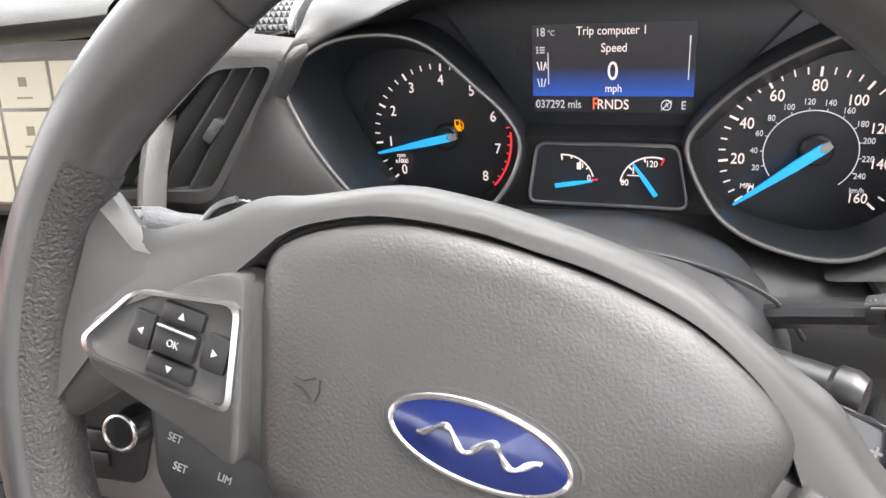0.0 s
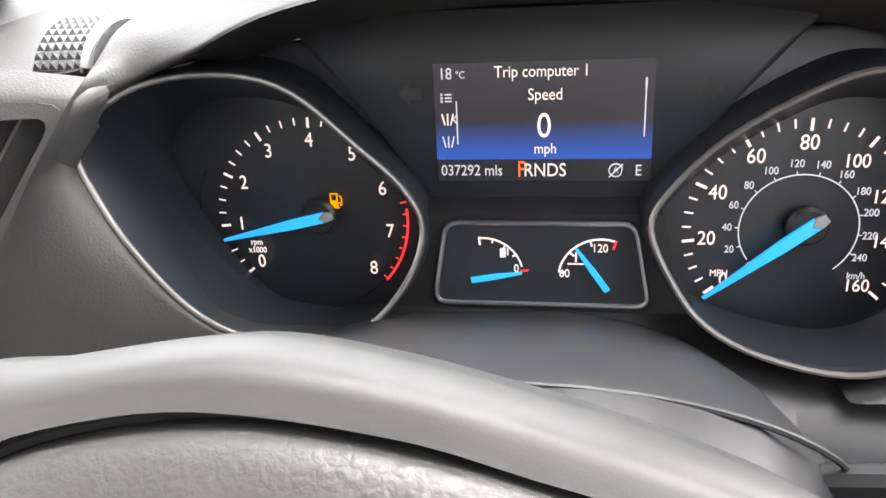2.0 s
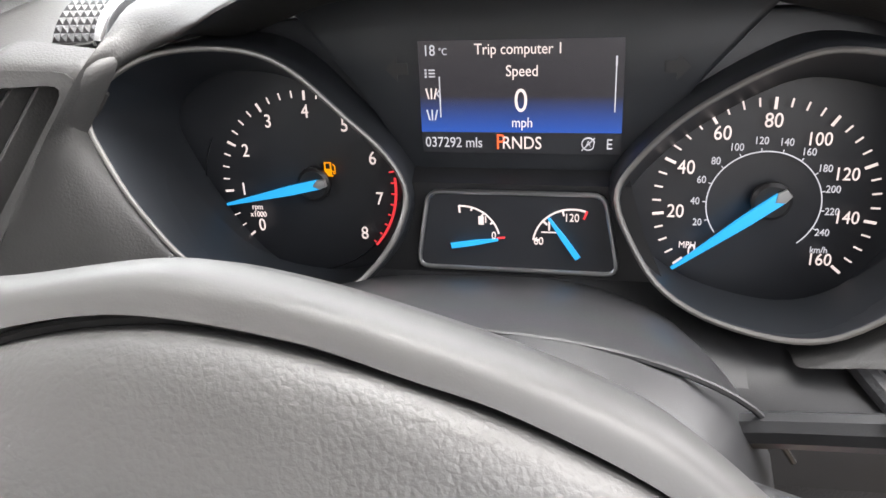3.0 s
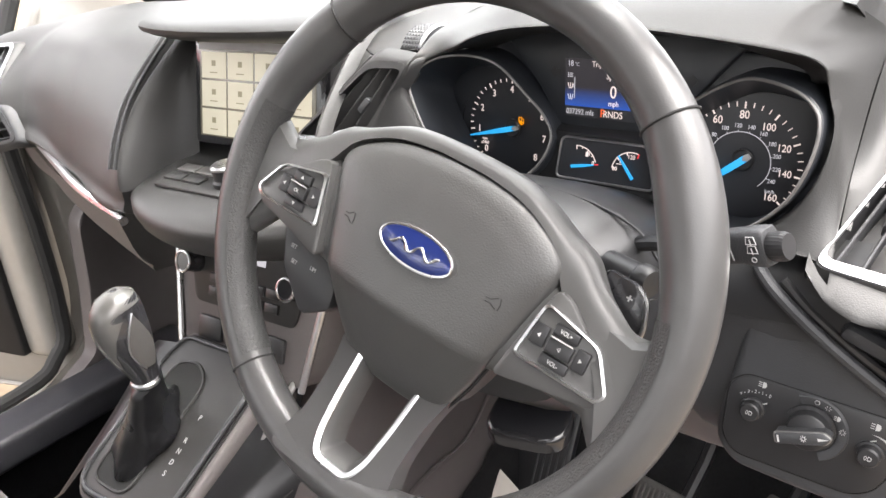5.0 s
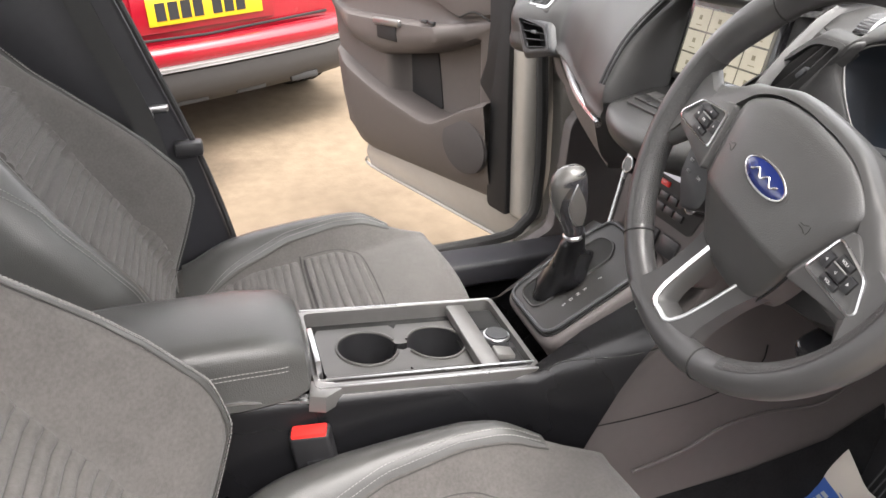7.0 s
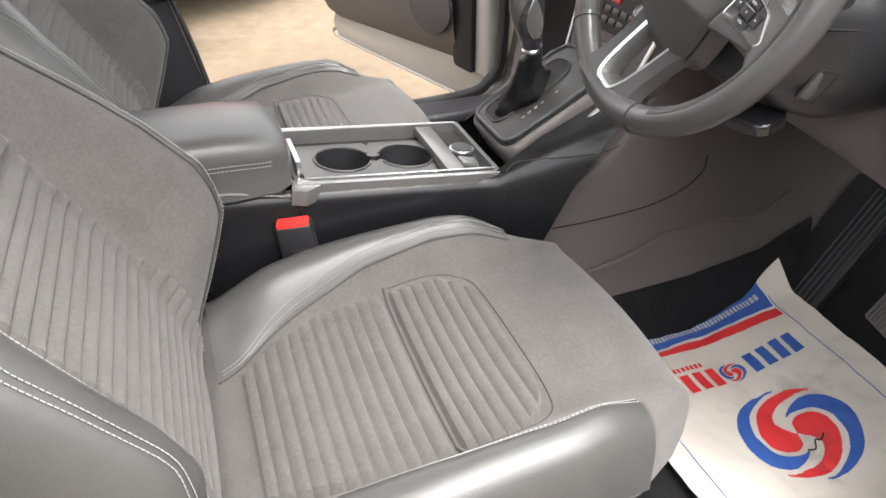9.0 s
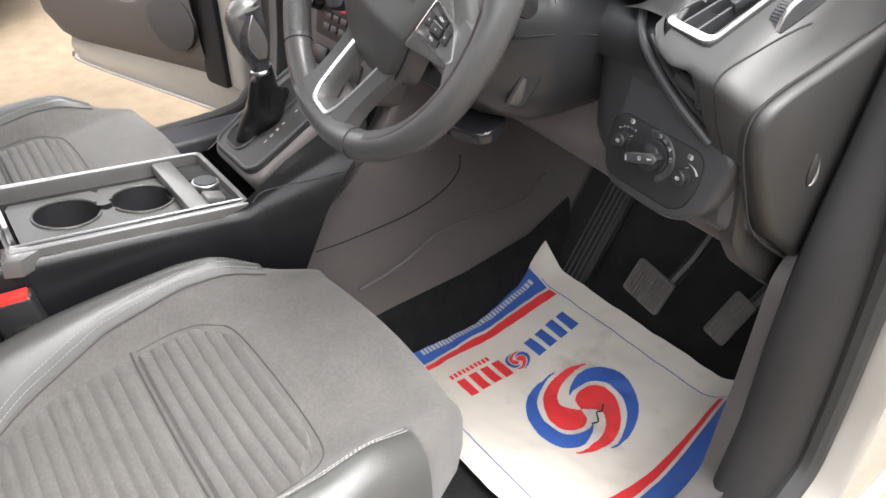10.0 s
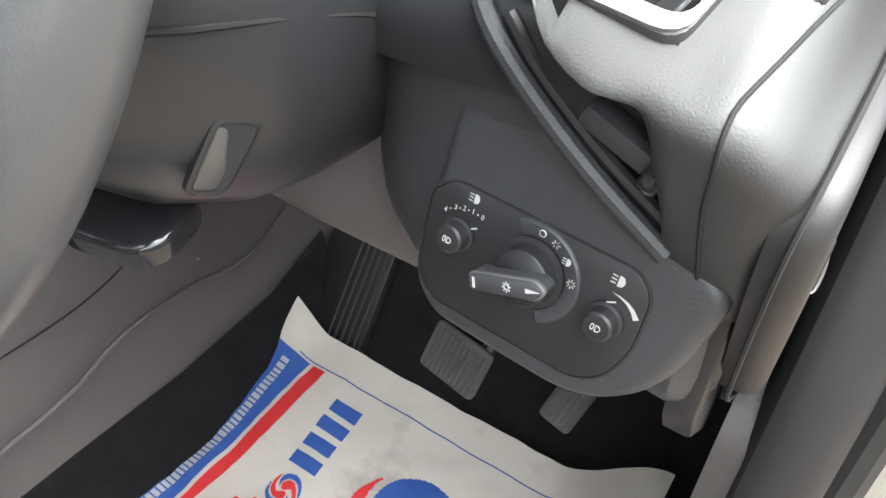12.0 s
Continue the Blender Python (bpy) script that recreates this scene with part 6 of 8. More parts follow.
    # badge: blue oval, silver edge, plain flowing stroke
    ell = [(0.0282 * math.cos(a), 0.0118 * math.sin(a)) for a in [2 * math.pi * k / 40 for k in range(40)]]
    b = part("badge", prism(ell, 0.0170, 0.0205, 0.0012, m=Matrix.Translation((0, 0.0085, -0.0020))), BLUE, w, "blue oval badge with a silver edge")
    part("badge_edge", tube([(x * 1.0, y * 1.0 + 0.0085, 0.0178) for x, y in ell], 0.0011, 8, closed=True), CHROME, b, "bright silver edge")
    st = [Vector((x, 0.0082 + 0.0032 * math.sin(x * 420) * (1 - 18 * abs(x)), 0.0186)) for x in [-0.019 + 0.0005 * k for k in range(77)]]
    part("badge_stroke", tube(st, [0.0007 + 0.0005 * math.sin(0.3 * k) ** 2 for k in range(len(st))], 8), CHROME, b, "flowing silver stroke")
    part("badge_dish", tube([(x * 1.12, y * 1.2 + 0.0085, 0.0156) for x, y in ell], 0.0010, 6, closed=True), COVER, w)
    for s in (-1, 1):
        hx = s * 0.058
        at = lambda x, y: (hx + x, 0.004 + y, cover_z(hx + x, 0.004 + y) + 0.0001)
        horn = [(-0.0045, 0.0012), (-0.0010, 0.0014), (0.0030, 0.0040), (0.0034, -0.0036), (-0.0008, -0.0012), (-0.0045, -0.0012)]
        part("horn_mark", joined(tube([at(*p) for p in horn[:3]], 0.00035, 5), tube([at(*p) for p in horn[3:]], 0.00035, 5), tube([at(0.0044, 0.0040), at(0.0052, 0.0), at(0.0046, -0.0036)], 0.00035, 5)), SEAM, w)
    part("cover_bars", rbox(0.022, 0.0035, 0.0006, 0, m=Matrix.Translation((0, -0.064, -0.0034)) @ pose(0, 0, 0, 30, 0, 0)), BLACK, w)


make_wheel()

# ---------------------------------------------------------------- centre stack


def make_centre_stack():
    # infotainment pod: shelf lip, side cheeks and hood round the screen
    p = thing("infotainment_pod", "grey centre pod with a hooded touch screen and a radio shelf", "infotainment pod")
    lip = []
    for t in [k / 12 for k in range(13)]:
        x = -0.545 + 0.30 * t
        bow = 1 - (2 * t - 1) ** 2
        yf = 0.265 - 0.075 * bow ** 0.6
        zt = 0.955 - 0.006 * bow
        lip.append([(x, 0.36, 0.985), (x, 0.30, 0.972), (x, yf + 0.03, zt + 0.006), (x, yf + 0.006, zt - 0.004), (x, yf, zt - 0.018), (x, yf + 0.012, zt - 0.040), (x, yf + 0.05, zt - 0.055), (x, 0.36, 0.885)])
    part("shelf", loft([smooth_line(s, 3) for s in lip], closed=False), PAD, p)
    outer = [(0.222, 0.950), (0.225, 0.972), (0.240, 1.005), (0.264, 1.042), (0.298, 1.075), (0.334, 1.104), (0.36, 1.118)]
    for sx in (-1, 1):
        secs = []
        for _, y, z in smooth_line([(0, a, b) for a, b in outer], 4):
            zi = 0.975 + (z - 0.950) * 0.80
            xo = -0.385 + sx * (0.143 - 0.012 * max(0, (z - 1.02) / 0.1))
            xi = -0.385 + sx * 0.101
            yi = 0.300 + (zi - 1.0) * 0.22
            secs.append([(xo + sx * 0.006, y + 0.012, z - 0.004), (xo, y, z), (xo - sx * 0.010, y + 0.010, z - 0.001), ((xo + xi) / 2, (y + yi) / 2 + 0.022, (z + zi) / 2 - 0.004), (xi + sx * 0.006, yi + 0.014, zi), (xi, yi + 0.012, zi)])
        part("cheek", loft([smooth_line(q, 3) for q in secs], closed=False), PAD, p)
    hood = []
    for t in [k / 10 for k in range(11)]:
        x = -0.515 + 0.26 * t
        bow = 1 - (2 * t - 1) ** 2
        yf = 0.285 - 0.03 * bow
        hood.append([(x, 0.44, 1.128), (x, 0.36, 1.134), (x, yf + 0.03, 1.133), (x, yf, 1.126), (x, yf + 0.002, 1.116), (x, yf + 0.03, 1.108), (x, 0.36, 1.104)])
    part("hood", loft([smooth_line(s, 3) for s in hood], closed=False), PAD, p)
    # slim vent down the passenger's side of the pod
    v = thing("slim_centre_vent", "slim curved black air vent beside the centre pod", "air vent")
    line = smooth_line([(-0.536, a + 0.004, b) for a, b in outer[1:]], 5)
    part("duct", tube(line, 0.0095, 10, flat=0.7), SEAM, v)
    for dx, dy in ((-0.0075, -0.004), (-0.001, -0.0085), (0.006, -0.006)):
        part("slat", tube([q + Vector((dx, dy, 0.003)) for q in line], 0.0014, 6), PAD_DARK, v)
    # touch screen
    m = axes((-0.384, 0.316, 1.051), (1, 0, 0), (0, 0.22, 1))
    s = thing("touch_screen", "lit pale touch screen with square menu tiles", "touch screen", m=m)
    part("housing", rbox(0.200, 0.125, 0.02, 0.006, at=(0, 0, -0.010)), GLOSS, s)
    part("display", rbox(0.176, 0.104, 0.002, 0.0005, at=(0, 0, 0.0005)), SCREEN, s)
    part("top_bar", rbox(0.176, 0.009, 0.0006, 0, at=(0, 0.0470, 0.0018)), INK_GREY, s)
    for i in range(4):
        for j in range(3):
            x, y = -0.064 + 0.0425 * i, 0.026 - 0.031 * j
            part("tile", rbox(0.0395, 0.0285, 0.0006, 0, at=(x, y, 0.0018)), TILE, s)
            part("tile_icon", rbox(0.006, 0.006, 0.0004, 0, at=(x, y + 0.002, 0.0023)), TILE2, s)
            part("tile_caption", rbox(0.012, 0.0012, 0.0004, 0, at=(x, y - 0.008, 0.0023)), TILE2, s)
    # radio keys on the shelf
    m = axes((-0.385, 0.262, 0.966), (1, 0, 0), (0, 1, 0.16))
    r = thing("radio_panel", "satin silver radio keys round a volume knob", "radio panel", m=m)
    part("plate", rbox(0.19, 0.055, 0.004, 0.0018, at=(0, 0, -0.0015)), PAD, r)
    for i in range(6):
        if i in (2, 3):
            continue
        part("key", rbox(0.029, 0.016, 0.003, 0.001, at=(-0.078 + 0.031 * i, 0.012, 0.0018)), SATIN, r, "silver key")
        part("key", rbox(0.029, 0.014, 0.003, 0.001, at=(-0.078 + 0.031 * i, -0.008, 0.0018)), PAD, r)
    part("volume_knob", lathe([(0.0175, 0.001), (0.0175, 0.006), (0.0150, 0.008), (0.0145, 0.020), (0.0125, 0.022), (0, 0.022)], 32), BLACK, r)
    part("knob_cap", lathe([(0.0150, 0.0195), (0.0150, 0.0215), (0.0120, 0.0235), (0, 0.0232)], 32), CHROME, r, "bright silver cap")
    # climate panel below
    m = axes((-0.385, 0.255, 0.835), (1, 0, 0), (0, 0.35, 1))
    a = thing("climate_panel", "dark climate control panel with rotary knobs and silver edges", "climate panel", m=m)
    part("plate", prism(rounded([(-0.095, -0.085), (0.095, -0.085), (0.125, 0.075), (-0.125, 0.075)], 0.012), -0.06, 0.0, 0.004), LOWER, a)
    part("insert", prism(rounded([(-0.080, -0.02), (0.080, -0.02), (0.10, 0.060), (-0.10, 0.060)], 0.01), 0.0, 0.003, 0.0015), CAP, a, "taupe control panel")
    part("clock", rbox(0.06, 0.014, 0.001, 0, at=(0, 0.045, 0.0035)), LIT_GREY, a, "small lit display")
    for sx in (-1, 1):
        k = part("rotary_knob", lathe([(0.0135, 0.002), (0.0135, 0.010), (0.0125, 0.012), (0.0120, 0.024), (0.0, 0.024)], 32, Matrix.Translation((sx * 0.082, 0.026, 0))), GLOSS, a)
        part("knob_ring", tube([(sx * 0.082 + 0.0118 * math.cos(b), 0.026 + 0.0118 * math.sin(b), 0.0238) for b in [2 * math.pi * j / 32 for j in range(32)]], 0.0016, 8, closed=True), CHROME, a, "bright ring")
        part("edge_trim", tube([(sx * 0.098, -0.085, 0.001), (sx * 0.127, 0.075, 0.001)], 0.004, 8), CHROME, a, "silver edge strip")
    for i in range(5):
        part("key", rbox(0.020, 0.011, 0.004, 0.0012, at=(-0.046 + 0.023 * i, 0.012, 0.004)), BLACK, a)
        part("key", rbox(0.020, 0.011, 0.004, 0.0012, at=(-0.046 + 0.023 * i, -0.004, 0.004)), BLACK, a)
    part("warning_key", rbox(0.024, 0.008, 0.004, 0.001, at=(-0.01, 0.028, 0.004)), REDLAMP, a)
    for i in range(3):
        part("socket_cover", rbox(0.040, 0.028, 0.006, 0.003, at=(-0.050 + 0.050 * i, -0.048, 0.002)), BLACK, a)


make_centre_stack()


def make_glovebox():
    g = thing("glovebox", "brown-grey glovebox lid under the passenger dashboard with a polished strip", "glovebox")
    secs = []
    for x in (-1.08, -0.98, -0.85, -0.72, -0.60, -0.545):
        yf = keyed([(-1.08, 0.395), (-0.98, 0.365), (-0.85, 0.315), (-0.72, 0.272), (-0.60, 0.236), (-0.545, 0.222)], x)
        secs.append([(x, yf, 0.912), (x, yf + 0.004, 0.895), (x, yf + 0.014, 0.862), (x, yf + 0.030, 0.842), (x, yf + 0.07, 0.828), (x, 0.66, 0.80)])
    part("lid", loft([smooth_line(s, 3) for s in secs], closed=False), LOWER, g)
    part("strip", tube(smooth_line([(-0.952, 0.352, 0.944), (-0.85, 0.320, 0.927), (-0.70, 0.268, 0.917), (-0.575, 0.236, 0.911), (-0.548, 0.230, 0.907)], 6), 0.0060, 8), CHROME, g, "polished strip that mirrors the red car")
    part("lid_gap", rbox(0.36, 0.03, 0.02, 0.003, m=axes((-0.76, 0.318, 0.920), (1, -0.31, 0), (0, 0, 1))), BLACK, g)


make_glovebox()

# ---------------------------------------------------------------- centre console


def slope(y):
    return 0.648 - 0.10 * y


def make_console():
    c = thing("centre_console", "black centre console with silver edged cup holders", "centre console")
    # flanks
    for x, s in ((-0.318, 1), (-0.512, -1)):
        secs = []
        for y, zb in ((-0.75, 0.30), (-0.45, 0.30), (-0.27, 0.30), (0.0, 0.30), (0.06, 0.30), (0.14, 0.30), (0.24, 0.30)):
            zt = slope(y) - 0.004 if y < 0.06 else slope(0.05) + (y - 0.05) * 0.55
            fl = 0.0 if y < 0.0 else 0.16 * min(1, y / 0.25) ** 1.4 * 0.3
            row = [(x + s * 0.0, y, zt), (x + s * (0.012 + fl), y, zt - 0.02), (x + s * (0.020 + fl), y, zt - 0.12), (x + s * (0.012 + fl), y, zb + 0.08), (x + s * (0.02 + fl), y, zb)]
            if s > 0 and y > 0:
                row = [(x_, y * max(0.02, 0.178 + (z_ - 0.686) * 0.78) / 0.24, z_) for x_, y_, z_ in row]
            secs.append(row)
        part("side_panel", loft([smooth_line(q, 3) for q in secs], closed=False), CONSOLE, c, "satin black side panel")
    part("core", rbox(0.17, 0.75, 0.20, 0.01, at=(-0.415, -0.30, 0.44)), BLACK, c)
    # tunnel trim ahead of the seats on the driver's side
    tun = []
    for y, zt, x0 in ((-0.06, 0.56, -0.303), (0.0, 0.58, -0.296), (0.06, 0.62, -0.294), (0.12, 0.655, -0.293), (0.20, 0.72, -0.293), (0.30, 0.79, -0.293), (0.46, 0.80, -0.296), (0.62, 0.76, -0.294), (0.86, 0.74, -0.290)):
        tun.append([(x0 - 0.03, y, zt + 0.006), (x0, y, zt), (x0 + 0.004, y, zt - 0.06), (x0 + 0.005, y, 0.50), (x0 + 0.010, y, 0.42), (x0 + 0.028, y, 0.345 + max(0, y - 0.5) * 0.35), (x0 + 0.05, y, 0.24)])
    tun = [[(x_, y_ + max(0.0, z_ - 0.34) * 0.5 * max(0.0, 1 - y_ / 0.3), z_) for x_, y_, z_ in q] for q in tun]
    part("tunnel_trim", loft([smooth_line(q, 3) for q in tun], closed=False), LOWER, c, "brown-grey tunnel side trim")
    part("trim_seam", tube(smooth_line([(-0.2865, 0.123, 0.545), (-0.2865, 0.192, 0.545), (-0.2865, 0.293, 0.552), (-0.2865, 0.359, 0.571), (-0.2865, 0.394, 0.599), (-0.2865, 0.398, 0.628)], 5), 0.0010, 8), SEAM, c)
    part("trim_fold", tube(smooth_line([(-0.286, 0.148, 0.622), (-0.286, 0.125, 0.598), (-0.286, 0.091, 0.562)], 5), 0.0014, 8), SEAM, c)
    part("trim_fold", tube(smooth_line([(-0.281, 0.189, 0.446), (-0.281, 0.274, 0.464), (-0.282, 0.343, 0.493), (-0.282, 0.425, 0.502), (-0.281, 0.527, 0.495), (-0.282, 0.594, 0.532)], 5), 0.0030, 8), LOWER, c)
    part("carpet_flank", loft([[(-0.276, y, z), (-0.270, y, z - 0.006), (-0.262, y, z - 0.05), (-0.240, y, z - 0.10), (-0.225, y, 0.25)] for y, z in ((-0.1, 0.385), (0.2, 0.385), (0.4, 0.395), (0.55, 0.42), (0.65, 0.47))], closed=False), CARPET, c, "black carpet over the foot of the tunnel")
    part("edge_trim", tube([(-0.306, 0.06, 0.640), (-0.304, 0.12, 0.672), (-0.302, 0.20, 0.737), (-0.300, 0.29, 0.80)], 0.004, 8), CHROME, c, "silver edge strip")
    # tray frame with cups
    m = axes((-0.415, -0.105, slope(-0.105)), (1, 0, 0), (0, 1, -0.10))
    outer = rounded([(-0.098, -0.160), (0.100, -0.160), (0.105, 0.150), (-0.102, 0.150)], 0.012)
    inner = rounded([(-0.090, -0.152), (0.090, -0.152), (0.095, 0.142), (-0.093, 0.142)], 0.010)
    part("tray_frame", ring_plate(outer, inner, -0.03, 0.004, m=m), SATIN, c, "silver painted tray frame")
    for x_, z_ in ((0.1005, 0.0035), (-0.0985, 0.0035), (0.0835, 0.0035)):
        part("edge_line", tube([(x_ - 0.002, -0.155, z_), (x_ + 0.002, 0.145, z_)], 0.0016, 6), CHROME, c, "bright polished edge", at=m)
    # cup plate with two holes joined by a channel
    holes = [(-0.004, -0.072), (-0.004, 0.030)]
    plate, cups = bmesh.new(), bmesh.new()
    R, n, gap = 0.0425, 40, 12
    for hx, hy in holes:
        y0, y1 = (-0.140, -0.021) if hy < 0 else (-0.021, 0.078)
        face = 90 if hy < 0 else 270
        ringv, lowv, outv, bot = [], [], [], []
        for k in range(n):
            a = 2 * math.pi * k / n
            ca, sa = math.cos(a), math.sin(a)
            tx = (0.060 - hx) / ca if ca > 1e-6 else ((-0.066 - hx) / ca if ca < -1e-6 else 1e9)
            ty = (y1 - hy) / sa if sa > 1e-6 else ((y0 - hy) / sa if sa < -1e-6 else 1e9)
            t = min(tx, ty)
            near = min((abs(math.degrees(a) - face)) % 360, 360 - (abs(math.degrees(a) - face)) % 360) < 17
            ringv.append((hx + R * ca, hy + R * sa, -0.010, near))
            outv.append((hx + t * ca, hy + t * sa, -0.012, near))
            bot.append((hx + R * 0.9 * ca, hy + R * 0.9 * sa, -0.085))
        for k in range(n):
            j = (k + 1) % n
            if ringv[k][3] and ringv[j][3]:
                q = [(p[0], p[1], -0.050) for p in (ringv[k], ringv[j], outv[j], outv[k])]
                cups.faces.new([cups.verts.new(p) for p in q])
                top = [(p[0], p[1], -0.050) for p in (ringv[k], ringv[j])]
            else:
                plate.faces.new([plate.verts.new(p[:3]) for p in (ringv[k], ringv[j], outv[j], outv[k])])
                top = [ringv[k][:3], ringv[j][:3]]
                for e, f in ((k, j), (j, k)):
                    if ringv[e][3] and not ringv[f][3]:
                        cups.faces.new([cups.verts.new(p) for p in (ringv[e][:3], outv[e][:3], (outv[e][0], outv[e][1], -0.05), (ringv[e][0], ringv[e][1], -0.05))])
            cups.faces.new([cups.verts.new(p) for p in (bot[k], bot[j], top[1], top[0])])
        cups.faces.new([cups.verts.new(p) for p in bot])
    for q in (plate, cups):
        bmesh.ops.remove_doubles(q, verts=q.verts[:], dist=0.0001)
    part("cup_plate", xform(plate, m), TRAY, c, "grey plastic plate round the cup holders", sharp=50)
    part("cup_holder", xform(cups, m), BLACK, c, "black twin cup holder", sharp=50)
    for hx, hy in holes:
        a0, a1 = (110, 430) if hy < 0 else (290, 610)
        part("cup_rim", tube([(hx + (R + 0.001) * math.cos(radians(a0 + (a1 - a0) * k / 36)), hy + (R + 0.001) * math.sin(radians(a0 + (a1 - a0) * k / 36)), -0.0095) for k in range(37)], 0.0022, 8), TRAY, c, at=m)
        part("cup_finger", rbox(0.014, 0.010, 0.016, 0.003, at=(hx + 0.030, hy + (0.026 if hy < 0 else -0.026), -0.022)), PAD_DARK, c, at=m)
    part("cup_edge", rbox(0.009, 0.222, 0.010, 0.003, at=(0.063, -0.031, -0.012)), TRAY, c, at=m)
    part("side_slot", rbox(0.026, 0.235, 0.006, 0.002, at=(-0.0795, -0.03, -0.022)), SEAM, c, at=m)
    part("side_slot", rbox(0.026, 0.235, 0.006, 0.002, at=(0.0805, -0.03, -0.022)), SEAM, c, at=m)
    part("side_slot", rbox(0.150, 0.012, 0.006, 0.002, at=(0.0, 0.074, -0.022)), SEAM, c, at=m)
    part("side_slot", rbox(0.180, 0.014, 0.006, 0.002, at=(0.0, -0.147, -0.022)), SEAM, c, at=m)
    part("front_bridge", rbox(0.168, 0.030, 0.016, 0.004, at=(-0.001, 0.083, -0.003)), SATIN, c, "silver cross bridge", at=m)
    part("well", rbox(0.165, 0.060, 0.006, 0.003, at=(0, 0.120, -0.012)), PAD_DARK, c, at=m)
    part("left_bin", rbox(0.055, 0.046, 0.003, 0.002, at=(-0.052, 0.118, -0.008)), SEAM, c, at=m)
    part("mode_dial", lathe([(0.0205, -0.010), (0.0205, -0.001), (0.0175, 0.001), (0.0165, 0.007), (0, 0.0075)], 32, Matrix.Translation((0.010, 0.118, 0))), PAD_DARK, c, at=m)
    part("dial_ring", tube([(0.010 + 0.018 * math.cos(2 * math.pi * k / 32), 0.118 + 0.018 * math.sin(2 * math.pi * k / 32), 0.003) for k in range(32)], 0.0022, 8, closed=True), CHROME, c, "bright ring", at=m)
    part("switch_recess", rbox(0.046, 0.044, 0.004, 0.002, at=(0.056, 0.118, -0.0075)), SEAM, c, at=m)
    part("brake_switch", rbox(0.026, 0.030, 0.012, 0.004, m=pose(0.050, 0.114, -0.003, -10, 0, 0)), SATIN, c, "silver parking brake switch", at=m)
    part("rear_clip", rbox(0.085, 0.008, 0.030, 0.002, m=pose(0.03, -0.152, 0.012, 8, 0, 0)), CHROME, c, "bright edge plate below the armrest", at=m)
    part("corner_trim", prism([(0.078, -0.165), (0.112, -0.170), (0.118, -0.150), (0.100, -0.125), (0.086, -0.135)], -0.02, 0.003, 0.002), SATIN, c, at=m)
    part("edge_line", tube([(0.104, -0.155, -0.012), (0.115, -0.25, 0.006), (0.110, -0.34, 0.0)], 0.003, 6), CHROME, c, at=m)
    # armrest on top
    a = thing("armrest", "padded grey leather armrest with double stitching", "armrest")
    secs = []
    for y, w, zt, zb in ((-0.266, 0.060, 0.722, 0.690), (-0.272, 0.076, 0.742, 0.676), (-0.292, 0.083, 0.756, 0.668), (-0.35, 0.086, 0.762, 0.665), (-0.50, 0.086, 0.764, 0.668), (-0.60, 0.084, 0.760, 0.670), (-0.615, 0.070, 0.74, 0.68)):
        o = [(-w * 0.93, zb), (-w, (zb + zt) / 2), (-w * 0.9, zt - 0.010), (-w * 0.5, zt), (0, zt + 0.003), (w * 0.5, zt), (w * 0.9, zt - 0.010), (w, (zb + zt) / 2), (w * 0.93, zb)]
        secs.append([(-0.392 + p[0], y, p[1]) for p in smooth_loop([(q[0], q[1], 0) for q in o], 3)])
    part("pad", loft(secs), LEATHER, a)
    for dz in (0.0, -0.006):
        line = smooth_line([(-0.470, -0.285, 0.722 + dz), (-0.44, -0.2665, 0.718 + dz), (-0.392, -0.2645, 0.717 + dz), (-0.34, -0.2665, 0.718 + dz), (-0.311, -0.29, 0.722 + dz), (-0.3055, -0.36, 0.726 + dz), (-0.3050, -0.50, 0.728 + dz)], 6)
        stitches("stitching", line, a)
    # gear selector
    m = axes((-0.405, 0.135, 0.722), (1, 0, 0), (0, 1, 0.62))
    g = thing("gear_selector", "automatic gear lever with a chrome topped knob and a leather boot", "gear selector", m=m)
    out = rounded([(-0.072, -0.088), (0.066, -0.088), (0.076, 0.080), (0.058, 0.106), (-0.058, 0.106), (-0.070, 0.080)], 0.026, 6)
    part("surround", prism([(p[0] * 1.16, p[1] * 1.12) for p in out], -0.06, -0.004, 0.012, 4), LOWER, g, "brown-grey raised surround")
    part("plate", prism(out, -0.010, 0.002, 0.004, 3), CAP, g, "dark grey shift plate")
    part("plate_lip", tube([(p[0] * 0.985, p[1] * 0.985, 0.0022) for p in out], 0.0030, 8, closed=True), PAD_DARK, g)
    part("plate_line", tube([(p[0] * 1.03, p[1] * 1.03, -0.003) for p in out], 0.0016, 6, closed=True), SEAM, g)
    gate = rounded([(-0.056, -0.074), (0.004, -0.076), (0.012, 0.060), (-0.010, 0.080), (-0.046, 0.074)], 0.020, 5)
    part("gate", prism(gate, 0.002, 0.0030), SEAM, g)
    part("gate_lip", tube([(p[0], p[1], 0.003) for p in gate], 0.0018, 6, closed=True), CAP, g)
    boot = []
    foot, neck = Vector((-0.022, -0.012, 0.000)), m.inverted() @ Vector((-0.386, 0.116, 0.803))
    for t, r in ((0, 0.036), (0.08, 0.038), (0.2, 0.033), (0.34, 0.0265), (0.5, 0.0225), (0.66, 0.0195), (0.82, 0.017), (0.93, 0.0155), (1.0, 0.0145)):
        c0 = foot.lerp(neck, t)
        fold = (1 - t) * 0.13
        boot.append([(c0.x + r * (1 + fold * math.sin(5 * b + t * 13)) * math.cos(b), c0.y + r * 1.35 * (1 + fold * math.sin(4 * b + t * 11)) * math.sin(b), c0.z + 0.004 * fold * math.sin(7 * b)) for b in [2 * math.pi * k / 36 for k in range(36)]])
